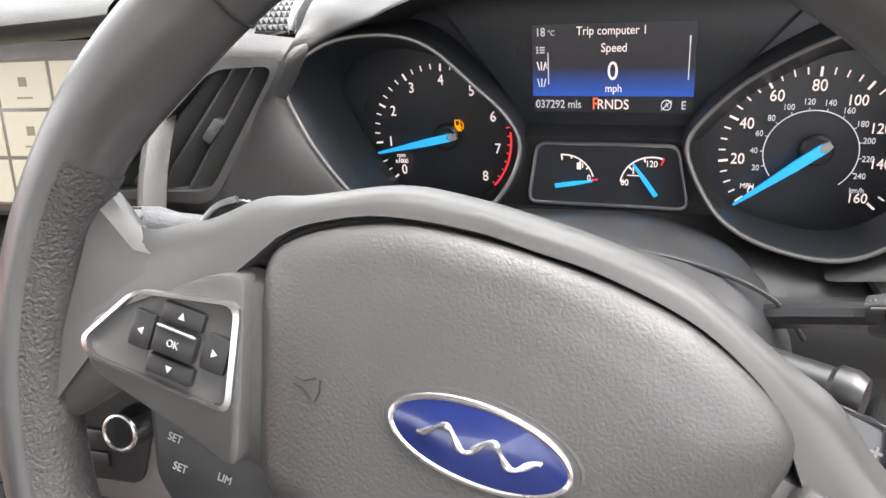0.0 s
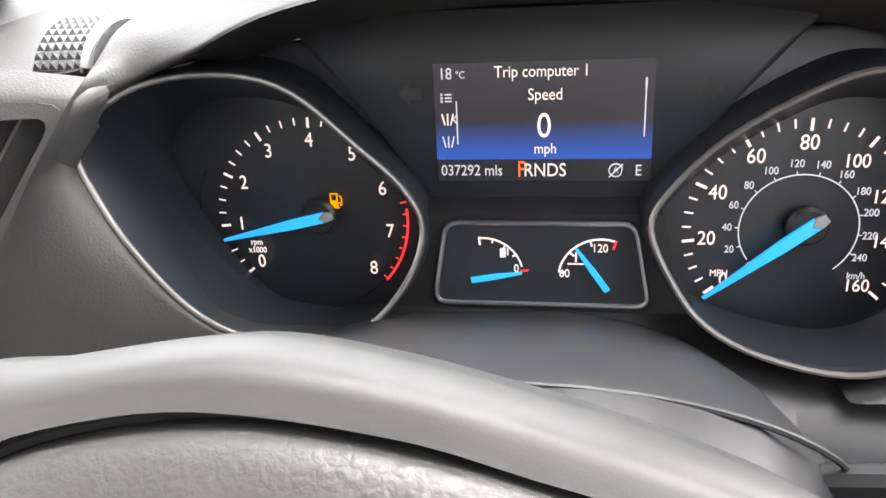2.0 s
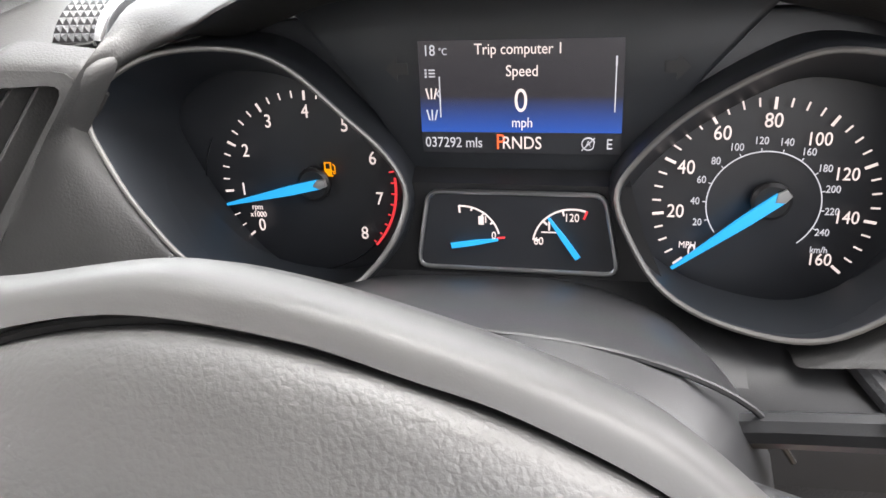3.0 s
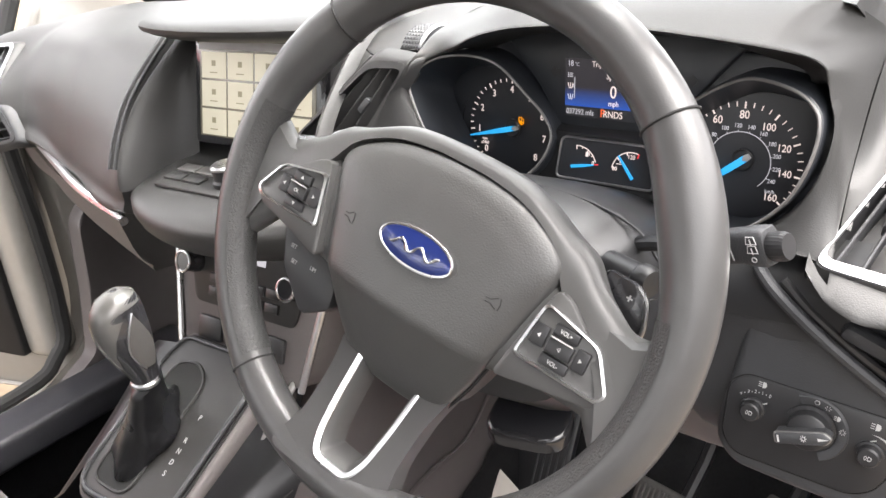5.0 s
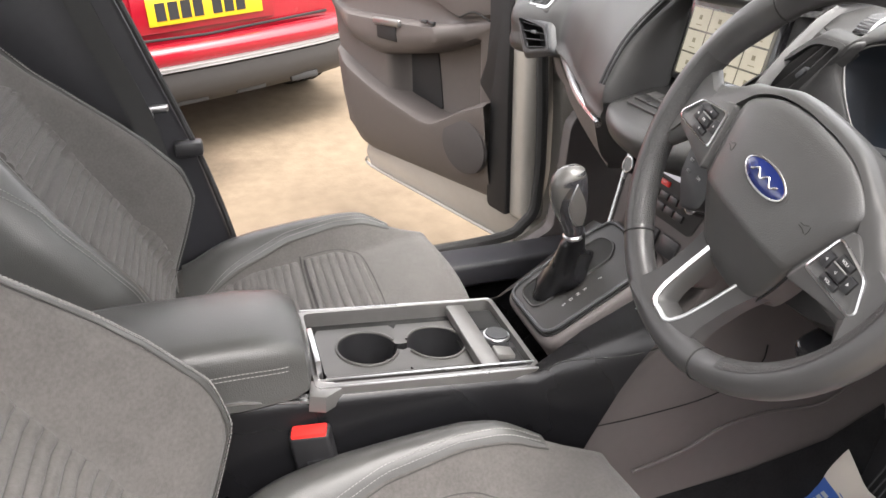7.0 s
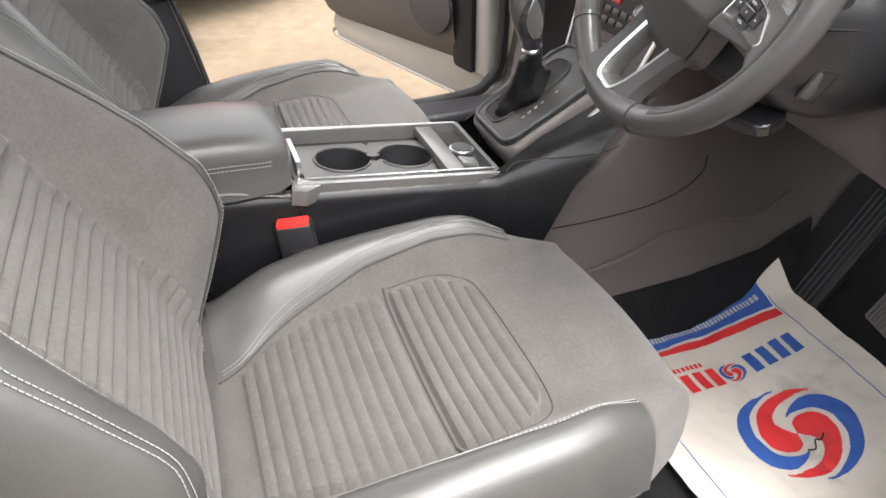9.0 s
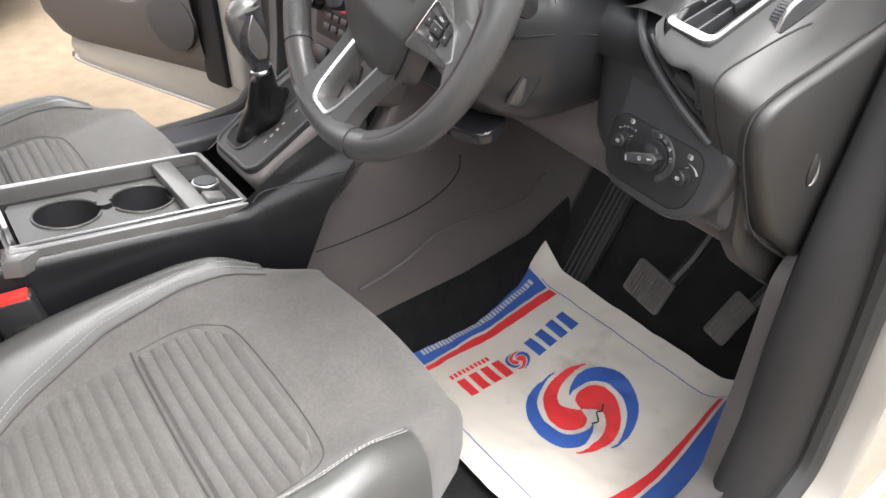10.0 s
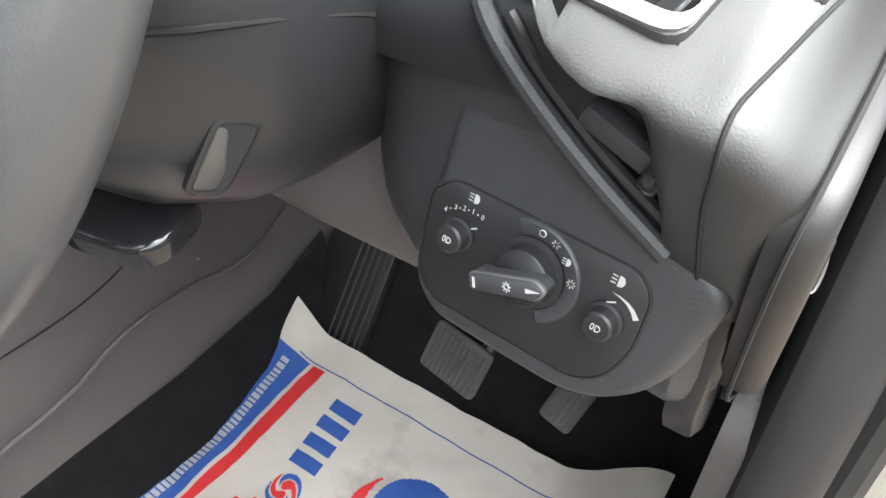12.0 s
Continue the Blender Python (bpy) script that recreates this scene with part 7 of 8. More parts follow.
    part("boot", loft(boot), CONSOLE, g, "creased black leather boot", sharp=80)
    up = m.inverted() @ Matrix.Translation((-0.386, 0.116, 0.801)) @ pose(0, 0, 0, 4, 1, 0) @ Matrix.Diagonal((0.88, 0.82, 0.97, 1))
    part("neck_ring", lathe([(0.0155, 0), (0.0172, 0.002), (0.0172, 0.005), (0.0155, 0.007)], 24, up), CHROME, g, "chrome neck ring")

    def knob_ring(z, rx, ry, dy, n=32):
        return [up @ Vector((rx * math.copysign(abs(math.cos(b)) ** 0.85, math.cos(b)), dy + ry * math.copysign(abs(math.sin(b)) ** 0.85, math.sin(b)), z)) for b in [2 * math.pi * k / n for k in range(n)]]
    shape = [(0.006, 0.0140, 0.0150, 0.000), (0.018, 0.0155, 0.0185, 0.000), (0.034, 0.0180, 0.0240, -0.003), (0.052, 0.0205, 0.0290, -0.006), (0.070, 0.0220, 0.0315, -0.008), (0.086, 0.0220, 0.0310, -0.008), (0.098, 0.0200, 0.0275, -0.006), (0.106, 0.0155, 0.0215, -0.004), (0.1105, 0.0090, 0.0120, -0.003), (0.1115, 0.0030, 0.0040, -0.003)]
    part("knob", loft([knob_ring(*q) for q in shape]), GLOSS, g, "glossy dark gear knob")
    # satin cap over the top and down the rear face
    cap = []
    for z, rx, ry, dy in shape[2:]:
        grow = 1.035
        cut = keyed([(0.034, 25), (0.06, 40), (0.086, 75), (0.098, 130), (0.106, 180), (0.12, 180)], z)
        cap.append([up @ Vector((rx * grow * math.copysign(abs(math.sin(b)) ** 0.85, math.sin(b)), dy - ry * grow * math.copysign(abs(math.cos(b)) ** 0.85, math.cos(b)), z + 0.0006)) for b in [radians(-cut + 2 * cut * k / 24) for k in range(25)]])
    part("knob_cap", loft(cap, closed=False), KNOB, g, "satin grey knob cap")
    # lens-shaped insert on each flank with a bright upper edge
    for sx in (-1, 1):
        face, rim = [], []
        for k in range(13):
            t = k / 12
            z = 0.026 + 0.066 * t
            zz, rx, ry, dy = [keyed([(q[0], q[j]) for q in shape], z) for j in range(4)]
            hw = 0.55 * math.sin(math.pi * (0.12 + 0.88 * t) ** 0.8) * ry
            row = []
            for f in (-1, -0.5, 0, 0.5, 1):
                y = hw * f
                x = rx * max(0.0, 1 - (abs(y) / ry) ** 2.35) ** (1 / 2.35) + 0.0012
                row.append(up @ Vector((sx * x, dy + y + 0.004, z)))
            face.append(row)
            rim.append(row[0])
        part("knob_insert", loft(face, closed=False), TRAY, g, "grey lens-shaped insert")
        part("knob_line", tube(rim, 0.0009, 6), CHROME, g, "thin chrome line")
    for k, ch in enumerate("PRNDS"):
        lettering(ch, 0.0085, Matrix.Translation((0.034, 0.026 - 0.0125 * k - (0.014 if k else 0), 0.0025)), INK, g, "gear_letter")


def stitches(name, line, parent, mat=THREAD, pitch=0.0052, r=0.00065):
    """Short thread stitches along a line, joined into one mesh."""
    P = [Vector(p) for p in line]
    bms = []
    acc, nxt = 0.0, 0.0
    for a, b in zip(P, P[1:]):
        L = (b - a).length
        if L < 1e-6:
            continue
        while nxt < acc + L:
            c = a.lerp(b, (nxt - acc) / L)
            d = (b - a).normalized()
            bms.append((c, d))
            nxt += pitch
        acc += L
    bm = bmesh.new()
    for c, d in bms:
        o = d.orthogonal().normalized()
        q = d.cross(o)
        vs = []
        for s in (-1, 1):
            for k in range(4):
                ang = math.pi / 4 + k * math.pi / 2
                vs.append(bm.verts.new(c + d * (s * pitch * 0.36) + (o * math.cos(ang) + q * math.sin(ang)) * r))
        for k in range(4):
            j = (k + 1) % 4
            bm.faces.new((vs[k], vs[j], vs[4 + j], vs[4 + k]))
        bm.faces.new(vs[3::-1])
        bm.faces.new(vs[4:])
    return part(name, bm, mat, parent, "pale double stitching")


make_console()

# ---------------------------------------------------------------- seats


def cushion_point(x, y):
    """Height of the seat cushion; x across from its middle, y forward from the backrest."""
    z = 0.064 * (y / 0.5) - 0.02 * sstep(0.10, 0.0, y)
    ax = abs(x)
    fade = 1 - sstep(0.36, 0.46, y)
    z += 0.050 * sstep(0.135, 0.205, ax) * (0.35 + 0.65 * fade)
    z -= 0.012 * (1 - (ax / 0.16) ** 2 if ax < 0.16 else 0) * (1 - sstep(0.3, 0.45, y))
    return z


def back_point(x, y):
    """Depth of the backrest; x across, y up along it."""
    ax = abs(x)
    w = keyed([(0, 0.190), (0.10, 0.215), (0.20, 0.238), (0.35, 0.238), (0.62, 0.19)], y)
    z = keyed([(0, -0.012), (0.05, 0.006), (0.10, 0.055), (0.16, 0.108), (0.22, 0.120), (0.30, 0.104), (0.38, 0.076), (0.50, 0.028), (0.62, 0.0)], y) * sstep(w - 0.120, w - 0.028, ax)
    if x < 0:
        z *= 0.42 * sstep(-0.06, 0.20, y)
    z += 0.018 * math.exp(-((y - 0.17) / 0.13) ** 2)
    return z


def pillow(fun, W, D0, D1, r, k, drop, nx=44, ny=44, width=None):
    """A stuffed slab: its face by fun, its rim rolled over with radius r, its sides going down by drop."""
    bm = bmesh.new()
    rows = []
    for j in range(ny + 1):
        b = -1 + 2 * j / ny
        b = math.copysign(1 - (1 - abs(b)) ** 1.35, b)
        row = []
        for i in range(nx + 1):
            a = -1 + 2 * i / nx
            a = math.copysign(1 - (1 - abs(a)) ** 1.35, a)
            yy = b * math.sqrt(1 - k * a * a)
            y = (D0 + D1) / 2 + (D1 - D0) / 2 * yy
            w = W if width is None else width(y)
            x = w * a * math.sqrt(1 - k * b * b)
            e = min((1 - abs(a)) * w, (1 - abs(b)) * (D1 - D0) / 2)
            roll = 0 if e >= r else r - math.sqrt(max(0, r * r - (r - e) ** 2))
            row.append(bm.verts.new((x, y, fun(x, y) - roll)))
        rows.append(row)
    for p, q in zip(rows, rows[1:]):
        for i in range(nx):
            bm.faces.new((p[i], p[i + 1], q[i + 1], q[i]))
    loop = rows[0][:-1] + [r_[-1] for r_ in rows[:-1]] + rows[-1][:0:-1] + [r_[0] for r_ in rows[:0:-1]]
    c = sum((v.co for v in loop), Vector()) / len(loop)
    prev = loop
    for f, ins in ((0.4, 0.0), (0.8, 0.02), (1.0, 0.10)):
        cur = [bm.verts.new((v.co.x + (c.x - v.co.x) * ins, v.co.y + (c.y - v.co.y) * ins, v.co.z - drop * f)) for v in loop]
        for i in range(len(loop)):
            j = (i + 1) % len(loop)
            bm.faces.new((prev[i], prev[j], cur[j], cur[i]))
        prev = cur
    bm.faces.new(prev)
    return bm


def ribbed(fun, poly_w, y0, y1, pitch, amp, lift, round_top=False, nx=26):
    """A ribbed cloth insert laid on fun: ribs run across."""
    ny = int((y1 - y0) / pitch * 8)
    rows = []
    bm = bmesh.new()
    for j in range(ny + 1):
        t = j / ny
        y = y0 + (y1 - y0) * t
        w = poly_w(y)
        if round_top:
            d = (y1 - y) / 0.05
            if d < 1:
                w *= math.sqrt(max(0.0, 1 - (1 - d) ** 2)) * 0.6 + 0.4
        rib = amp * abs(math.sin(math.pi * (y - y0) / pitch)) ** 0.42
        row = []
        for i in range(nx + 1):
            a = -1 + 2 * i / nx
            x = w * a
            edge = min(1, (1 - abs(a)) * w / 0.008, (y - y0) / 0.004 + 0.02, (y1 - y) / 0.004 + 0.02)
            row.append(bm.verts.new((x, y, fun(x, y) + lift + (rib + 0.002) * edge - 0.003 * (1 - edge))))
        rows.append(row)
    for p, q in zip(rows, rows[1:]):
        for i in range(nx):
            bm.faces.new((p[i], p[i + 1], q[i + 1], q[i]))
    return bm


def surface_line(fun, pts, lift, n=8):
    return [Vector((p.x, p.y, fun(p.x, p.y) + lift)) for p in smooth_line([(x, y, 0) for x, y in pts], n)]


def rolled(fun, W, D0, D1, r):
    def f(x, y):
        e = min(W - abs(x), D1 - y)
        return fun(x, y) - (0 if e >= r else r - math.sqrt(max(0, r * r - (r - max(e, 0)) ** 2)))
    return f


SEAT_Y = -0.415
INNER = [(0, 0.112), (0.03, 0.119), (0.07, 0.141), (0.114, 0.156), (0.217, 0.180), (0.317, 0.187), (0.392, 0.180), (0.43, 0.172)]


def make_seat(name, label):
    s = thing(name, label, "car seat", at=(-0.045, SEAT_Y, 0.52), group="front seats")
    base = part("seat_base", joined(rbox(0.44, 0.42, 0.10, 0.02, at=(0, 0.22, -0.15)), rbox(0.05, 0.5, 0.06, 0.01, at=(-0.19, 0.22, -0.21)), rbox(0.05, 0.5, 0.06, 0.01, at=(0.19, 0.22, -0.21))), BLACK, s)
    part("side_valance", rbox(0.025, 0.44, 0.12, 0.012, 3, at=(0.245, 0.20, -0.115)), PAD_DARK, s)
    cw = lambda y: keyed([(-0.05, 0.235), (0.15, 0.25), (0.33, 0.242), (0.44, 0.212), (0.53, 0.165)], y)
    part("cushion", pillow(cushion_point, 0.25, -0.04, 0.525, 0.045, 0.10, 0.11, width=cw), SEAT, s)
    # leather bolsters lie over the cloth
    for sx in (-1, 1):
        bm = bmesh.new()
        rows = []
        for j in range(31):
            t = j / 30
            y = 0.0 + 0.43 * t
            x_in = keyed(INNER, y)
            x_out = keyed([(0, 0.240), (0.15, 0.253), (0.33, 0.245), (0.43, 0.218)], y)
            row = []
            for i in range(9):
                a = i / 8
                x = x_in + (x_out - x_in) * a
                e = x_out - x
                roll = 0 if e >= 0.045 else 0.045 - math.sqrt(max(0, 0.045 ** 2 - (0.045 - e) ** 2))
                lift = 0.004 * min(1, a * 6, (1 - t) * 8 + 0.1) - (0.004 if a == 0 else 0)
                row.append(bm.verts.new((sx * x, y, cushion_point(x, y) - roll * 0.92 + lift + (0.012 * math.sin(math.pi * t) if a > 0.4 else 0.012 * math.sin(math.pi * t) * a / 0.4))))
            row.append(bm.verts.new((sx * (x_out + 0.004), y, cushion_point(x_out, y) - 0.10)))
            rows.append(row)
        for p, q in zip(rows, rows[1:]):
            for i in range(len(p) - 1):
                bm.faces.new((p[i], p[i + 1], q[i + 1], q[i]))
        crease = [Vector((sx * keyed(INNER, y), y, cushion_point(keyed(INNER, y), y) + 0.0012)) for y in [0.43 * k / 24 for k in range(25)]]
        part("bolster_seam", tube(crease, 0.0011, 6), CREASE, s)
        part("cushion_bolster", bm, LEATHER, s, "smooth grey leather side bolster")
        for dx in (0.0, 0.0065):
            line = []
            for k in range(36):
                y = 0.01 + 0.0118 * k
                x_in, x_out = keyed(INNER, y), keyed([(0, 0.240), (0.15, 0.253), (0.33, 0.245), (0.43, 0.218)], y)
                x = x_in + 0.006 + dx
                e = x_out - x
                roll = 0 if e >= 0.045 else 0.045 - math.sqrt(max(0, 0.045 ** 2 - (0.045 - e) ** 2))
                a = (x - x_in) / (x_out - x_in)
                line.append(Vector((sx * x, y, cushion_point(x, y) - roll * 0.92 + 0.0048 + 0.012 * math.sin(math.pi * y / 0.43) * min(1, a / 0.4))))
            stitches("stitching", line, s)
    part("rear_insert", ribbed(cushion_point, lambda y: min(0.152, keyed(INNER, y) - 0.010), 0.03, 0.232, 0.0165, 0.0065, 0.001), SEAT_RIB, s, "ribbed cloth insert")
    part("front_insert", ribbed(cushion_point, lambda y: 0.152, 0.240, 0.356, 0.0165, 0.0065, 0.001, True), SEAT_RIB, s, "ribbed cloth insert")
    part("cross_seam", tube(surface_line(cushion_point, [(-0.156, 0.236), (0, 0.236), (0.156, 0.236)], 0.0002), 0.0017, 6), CREASE, s)
    ring = [(-0.154, 0.243), (-0.154, 0.30), (-0.143, 0.338), (-0.112, 0.358), (0.0, 0.363), (0.112, 0.358), (0.143, 0.338), (0.154, 0.30), (0.154, 0.243)]
    part("insert_seam", tube(surface_line(cushion_point, ring, 0.0006, 5), 0.0010, 6), CREASE, s)
    # backrest
    mb = axes((0, -0.006, -0.02), (-1, 0, 0), (0, -math.sin(radians(24)), math.cos(radians(24))))
    bw = lambda y: keyed([(-0.02, 0.175), (0.08, 0.212), (0.18, 0.248), (0.35, 0.248), (0.50, 0.215), (0.66, 0.165)], y)
    back = part("backrest", pillow(back_point, 0.25, -0.02, 0.66, 0.05, 0.10, 0.13, width=bw), SEAT, s, at=mb)
    for sx in (-1, 1):
        strip = [(0, 0.036), (0.05, 0.042), (0.20, 0.044), (0.38, 0.040), (0.58, 0.030)] if sx > 0 else [(0, 0.035), (0.10, 0.072), (0.20, 0.102), (0.38, 0.098), (0.58, 0.040)]
        bm = bmesh.new()
        rows = []
        for j in range(37):
            t = j / 36
            y = 0.02 + 0.56 * t
            wd = bw(y)
            x_in = wd - keyed(strip, y)
            row = []
            for i in range(9):
                a = i / 8
                x = x_in + (wd + 0.003 - x_in) * a
                e = wd + 0.003 - x
                roll = 0 if e >= 0.05 else 0.05 - math.sqrt(max(0, 0.05 ** 2 - (0.05 - e) ** 2))
                row.append(bm.verts.new((sx * x, y, back_point(sx * x, y) - roll * 0.93 + 0.005 * min(1, a * 6) - (0.004 if a == 0 else 0))))
            row.append(bm.verts.new((sx * (wd + 0.004), y, back_point(sx * wd, y) - 0.12)))
            rows.append(row)
        for p, q in zip(rows, rows[1:]):
            for i in range(len(p) - 1):
                bm.faces.new((p[i], p[i + 1], q[i + 1], q[i]))
        crease = []
        for k in range(25):
            y = 0.02 + 0.56 * k / 24
            x = bw(y) - keyed(strip, y)
            crease.append(Vector((sx * x, y, back_point(sx * x, y) + 0.001)))
        part("bolster_seam", tube(crease, 0.0011, 6), CREASE, back)
        bo = part("bolster", bm, LEATHER, back, "smooth grey leather side bolster")
        for dx in ((0.005, 0.0115) if sx > 0 else (0.006, 0.0125, 0.072, 0.0785)):
            line = []
            for k in range(55):
                y = 0.02 + 0.0102 * k
                x = min(bw(y) - keyed(strip, y) + dx, bw(y) - 0.006)
                e = bw(y) + 0.003 - x
                roll = 0 if e >= 0.05 else 0.05 - math.sqrt(max(0, 0.05 ** 2 - (0.05 - e) ** 2))
                line.append(Vector((sx * x, y, back_point(sx * x, y) - roll * 0.93 + 0.0062)))
            stitches("stitching", line, back)
    part("lower_insert", ribbed(back_point, lambda y: keyed([(0.0, 0.140), (0.1, 0.142), (0.2, 0.138), (0.37, 0.140)], y), 0.045, 0.365, 0.0175, 0.0072, 0.001), SEAT_RIB, back, "ribbed cloth insert")
    part("upper_insert", ribbed(back_point, lambda y: keyed([(0.37, 0.140), (0.53, 0.120)], y), 0.372, 0.52, 0.0175, 0.0072, 0.001, True), SEAT_RIB, back, "ribbed cloth insert")
    return s


seat_d = make_seat("driver_seat", "grey cloth and leather driver's seat with ribbed inserts")
seat_p = copy_thing(seat_d, Matrix.Translation((-0.79, SEAT_Y - 0.035, 0.515)))
seat_p.name = "passenger_seat"
tagged(seat_p, "grey cloth and leather passenger seat beside the open door", "car seat", "front seats")


def make_buckle():
    m = axes((-0.292, -0.275, 0.60), (0.25, 0.95, 0.1), (0.05, -0.12, 1)) @ pose(0, 0, 0, 0, 0, 0)
    b = thing("seat_belt_buckle", "black seat belt buckle with a red release button", "belt buckle", m=m)
    part("housing", rbox(0.052, 0.075, 0.026, 0.006, 3), BLACK, b)
    part("release_button", rbox(0.044, 0.013, 0.019, 0.002, 2, at=(0, 0.0345, 0.002)), REDLAMP, b, "bright red release button")
    part("label_panel", rbox(0.020, 0.022, 0.002, 0.003, at=(0, -0.012, 0.0135)), GLOSS, b)
    part("stem", rbox(0.022, 0.16, 0.012, 0.004, at=(0, -0.11, -0.003)), RUBBER, b)


make_buckle()

# ---------------------------------------------------------------- footwell


def mat_z(x, y):
    z = 0.296 + 0.32 * max(0.0, y - 0.40)
    z += 0.055 * sstep(-0.20, -0.29, x) * sstep(0.50, 0.60, y)
    z += 0.075 * sstep(0.14, 0.260, x) * sstep(0.32, 0.54, y)
    z += 0.0035 * noise.noise((x * 16, y * 16, 3)) + 0.0021 * noise.noise((x * 38, y * 52, 9)) + 0.0016 * abs(noise.noise((x * 22 + y * 14, y * 9, 5)))
    return z


def make_paper():
    p = thing("paper_floor_mat", "creased white paper floor mat printed in blue and red", "paper mat")
    X0, X1, Y0, Y1 = -0.280, 0.262, 0.190, 0.588

    def patch(inside, lift, n=2, step=0.004, x0=X0, x1=X1, y0=Y0, y1=Y1):
        bm = bmesh.new()
        nx, ny = int((x1 - x0) / step), int((y1 - y0) / step)
        cache = {}

        def v(i, j):
            if (i, j) not in cache:
                x, y = x0 + (x1 - x0) * i / nx, y0 + (y1 - y0) * j / ny
                cache[i, j] = bm.verts.new((x, y, mat_z(x, y) + lift))
            return cache[i, j]
        for i in range(nx):
            for j in range(ny):
                x, y = x0 + (x1 - x0) * (i + 0.5) / nx, y0 + (y1 - y0) * (j + 0.5) / ny
                if inside(x, y):
                    bm.faces.new((v(i, j), v(i + 1, j), v(i + 1, j + 1), v(i, j + 1)))
        return bm

    def band(fun_lo, fun_hi, y0, y1, lift, n=60, m=10):
        """A printed band: x between two curves of y."""
        bm = bmesh.new()
        rows = []
        for j in range(n + 1):
            y = y0 + (y1 - y0) * j / n
            a, b = fun_lo(y), fun_hi(y)
            rows.append([bm.verts.new((a + (b - a) * i / m, y, mat_z(a + (b - a) * i / m, y) + lift)) for i in range(m + 1)])
        for q, r in zip(rows, rows[1:]):
            for i in range(m):
                bm.faces.new((q[i], q[i + 1], r[i + 1], r[i]))
        return bm
    part("sheet", patch(lambda x, y: True, 0.0, step=0.008), PAPER, p, sharp=180)
    # frame line
    for y in (Y0 + 0.038, Y1 - 0.042):
        part("border_line", band(lambda yy: -0.225, lambda yy: 0.225, y, y + 0.0016, 0.0008, 2, 40), PAPER_BLUE, p)
    ya, yb = Y0 + 0.04, Y1 - 0.045
    L = yb - ya
    lo = lambda y: -0.256
    wav = lambda y: -0.204 - 0.012 * math.sin(math.pi * max(0.0, min(1.0, (y - ya) / L)))
    part("blue_band", band(lo, wav, ya, yb, 0.0008), PAPER_BLUE, p, "printed blue band")
    part("red_band", band(lambda y: wav(y) + 0.006, lambda y: wav(y) + 0.006 + 0.010 + 0.010 * sstep(ya, ya + 0.25, y), ya, yb, 0.0008), PAPER_RED, p, "printed red band")
    mid = -0.018
    part("blue_band", band(lambda y: mid - wav(ya + yb - y) + 0.005, lambda y: mid + 0.254, ya, yb, 0.0008), PAPER_BLUE, p, "printed blue band")
    part("red_band", band(lambda y: mid - wav(ya + yb - y) - 0.001 - 0.008 - 0.010 * sstep(yb, yb - 0.25, y), lambda y: mid - wav(ya + yb - y) - 0.001, ya, yb, 0.0008), PAPER_RED, p, "printed red band")
    # white bars of the line of small writing
    yy = yb - 0.012
    random.seed(5)
    while yy > ya + 0.05:
        w = random.choice((0.004, 0.005, 0.006, 0.0035))
        part("print_bar", band(lambda y: -0.241, lambda y: -0.229, yy - w, yy, 0.0013, 2, 2), INK, p)
        yy -= w + 0.0022
    # bars of the large name, blue then red
    for y, mat in [(0.522 - 0.0248 * k, PAPER_BLUE) for k in range(4)] + [(0.374 - 0.0248 * k, PAPER_RED) for k in range(4)]:
        part("name_bar", band(lambda yy_: -0.140, lambda yy_: -0.098, y - 0.0165, y, 0.0010, 4, 6), mat, p)
    for k in range(10):
        part("name_bar", band(lambda yy_: -0.158, lambda yy_: -0.148, 0.362 - 0.0085 * k - 0.0055, 0.362 - 0.0085 * k, 0.0010, 2, 2), PAPER_RED, p)

    # round swirl emblem
    def swirl(cx, cy, R):
        def turned(x, y):
            """Radius and sweep from one end of the swirl, the same for both halves."""
            dx, dy = (x - cx) / R, (y - cy) / R
            return math.hypot(dx, dy), math.degrees(math.atan2(dy, dx)) % 360

        def arm(r, a, base, outer, inner):
            """Whether a place lies in one of the two opposite swept arms between two spirals."""
            for turn in (base, base + 180):
                f = (a - turn) % 360
                if f < outer[-1][0] and curve(inner, f) < r < curve(outer, f):
                    return True
            return False

        def inside_blue(x, y):
            r, a = turned(x, y)
            return arm(r, a, 167, [(0, 1.0), (70, 1.0), (125, 0.98), (150, 0.82), (170, 0.55), (183, 0.38)], [(0, 0.97), (30, 0.86), (70, 0.76), (125, 0.64), (150, 0.53), (170, 0.43), (183, 0.37)])

        def inside_red(x, y):
            r, a = turned(x, y)
            return arm(r, a, 131, [(0, 1.0), (45, 0.86), (90, 0.68), (150, 0.58), (190, 0.40), (215, 0.20)], [(0, 0.97), (20, 0.80), (45, 0.62), (70, 0.46), (85, 0.34), (100, 0.0), (215, 0.0)])
        return inside_blue, inside_red
    ib, ir = swirl(0.031, 0.405, 0.088)
    box = dict(x0=0.031 - 0.09, x1=0.031 + 0.09, y0=0.405 - 0.09, y1=0.405 + 0.09, step=0.0013)
    part("emblem_ring", patch(lambda x, y: ib(x, y) and not ir(x, y), 0.0008, **box), PAPER_BLUE, p, "printed blue ring", sharp=180)
    part("emblem_swirl", patch(ir, 0.0009, **box), PAPER_RED, p, "printed red swirl", sharp=180)
    ib2, ir2 = swirl(-0.119, 0.400, 0.0215)
    box2 = dict(x0=-0.142, x1=-0.096, y0=0.377, y1=0.423, step=0.001)
    part("emblem_ring", patch(lambda x, y: ib2(x, y) and not ir2(x, y), 0.0008, **box2), PAPER_BLUE, p, sharp=180)
    part("emblem_swirl", patch(ir2, 0.0009, **box2), PAPER_RED, p, sharp=180)
    # scuffs and a small tear
    random.seed(11)
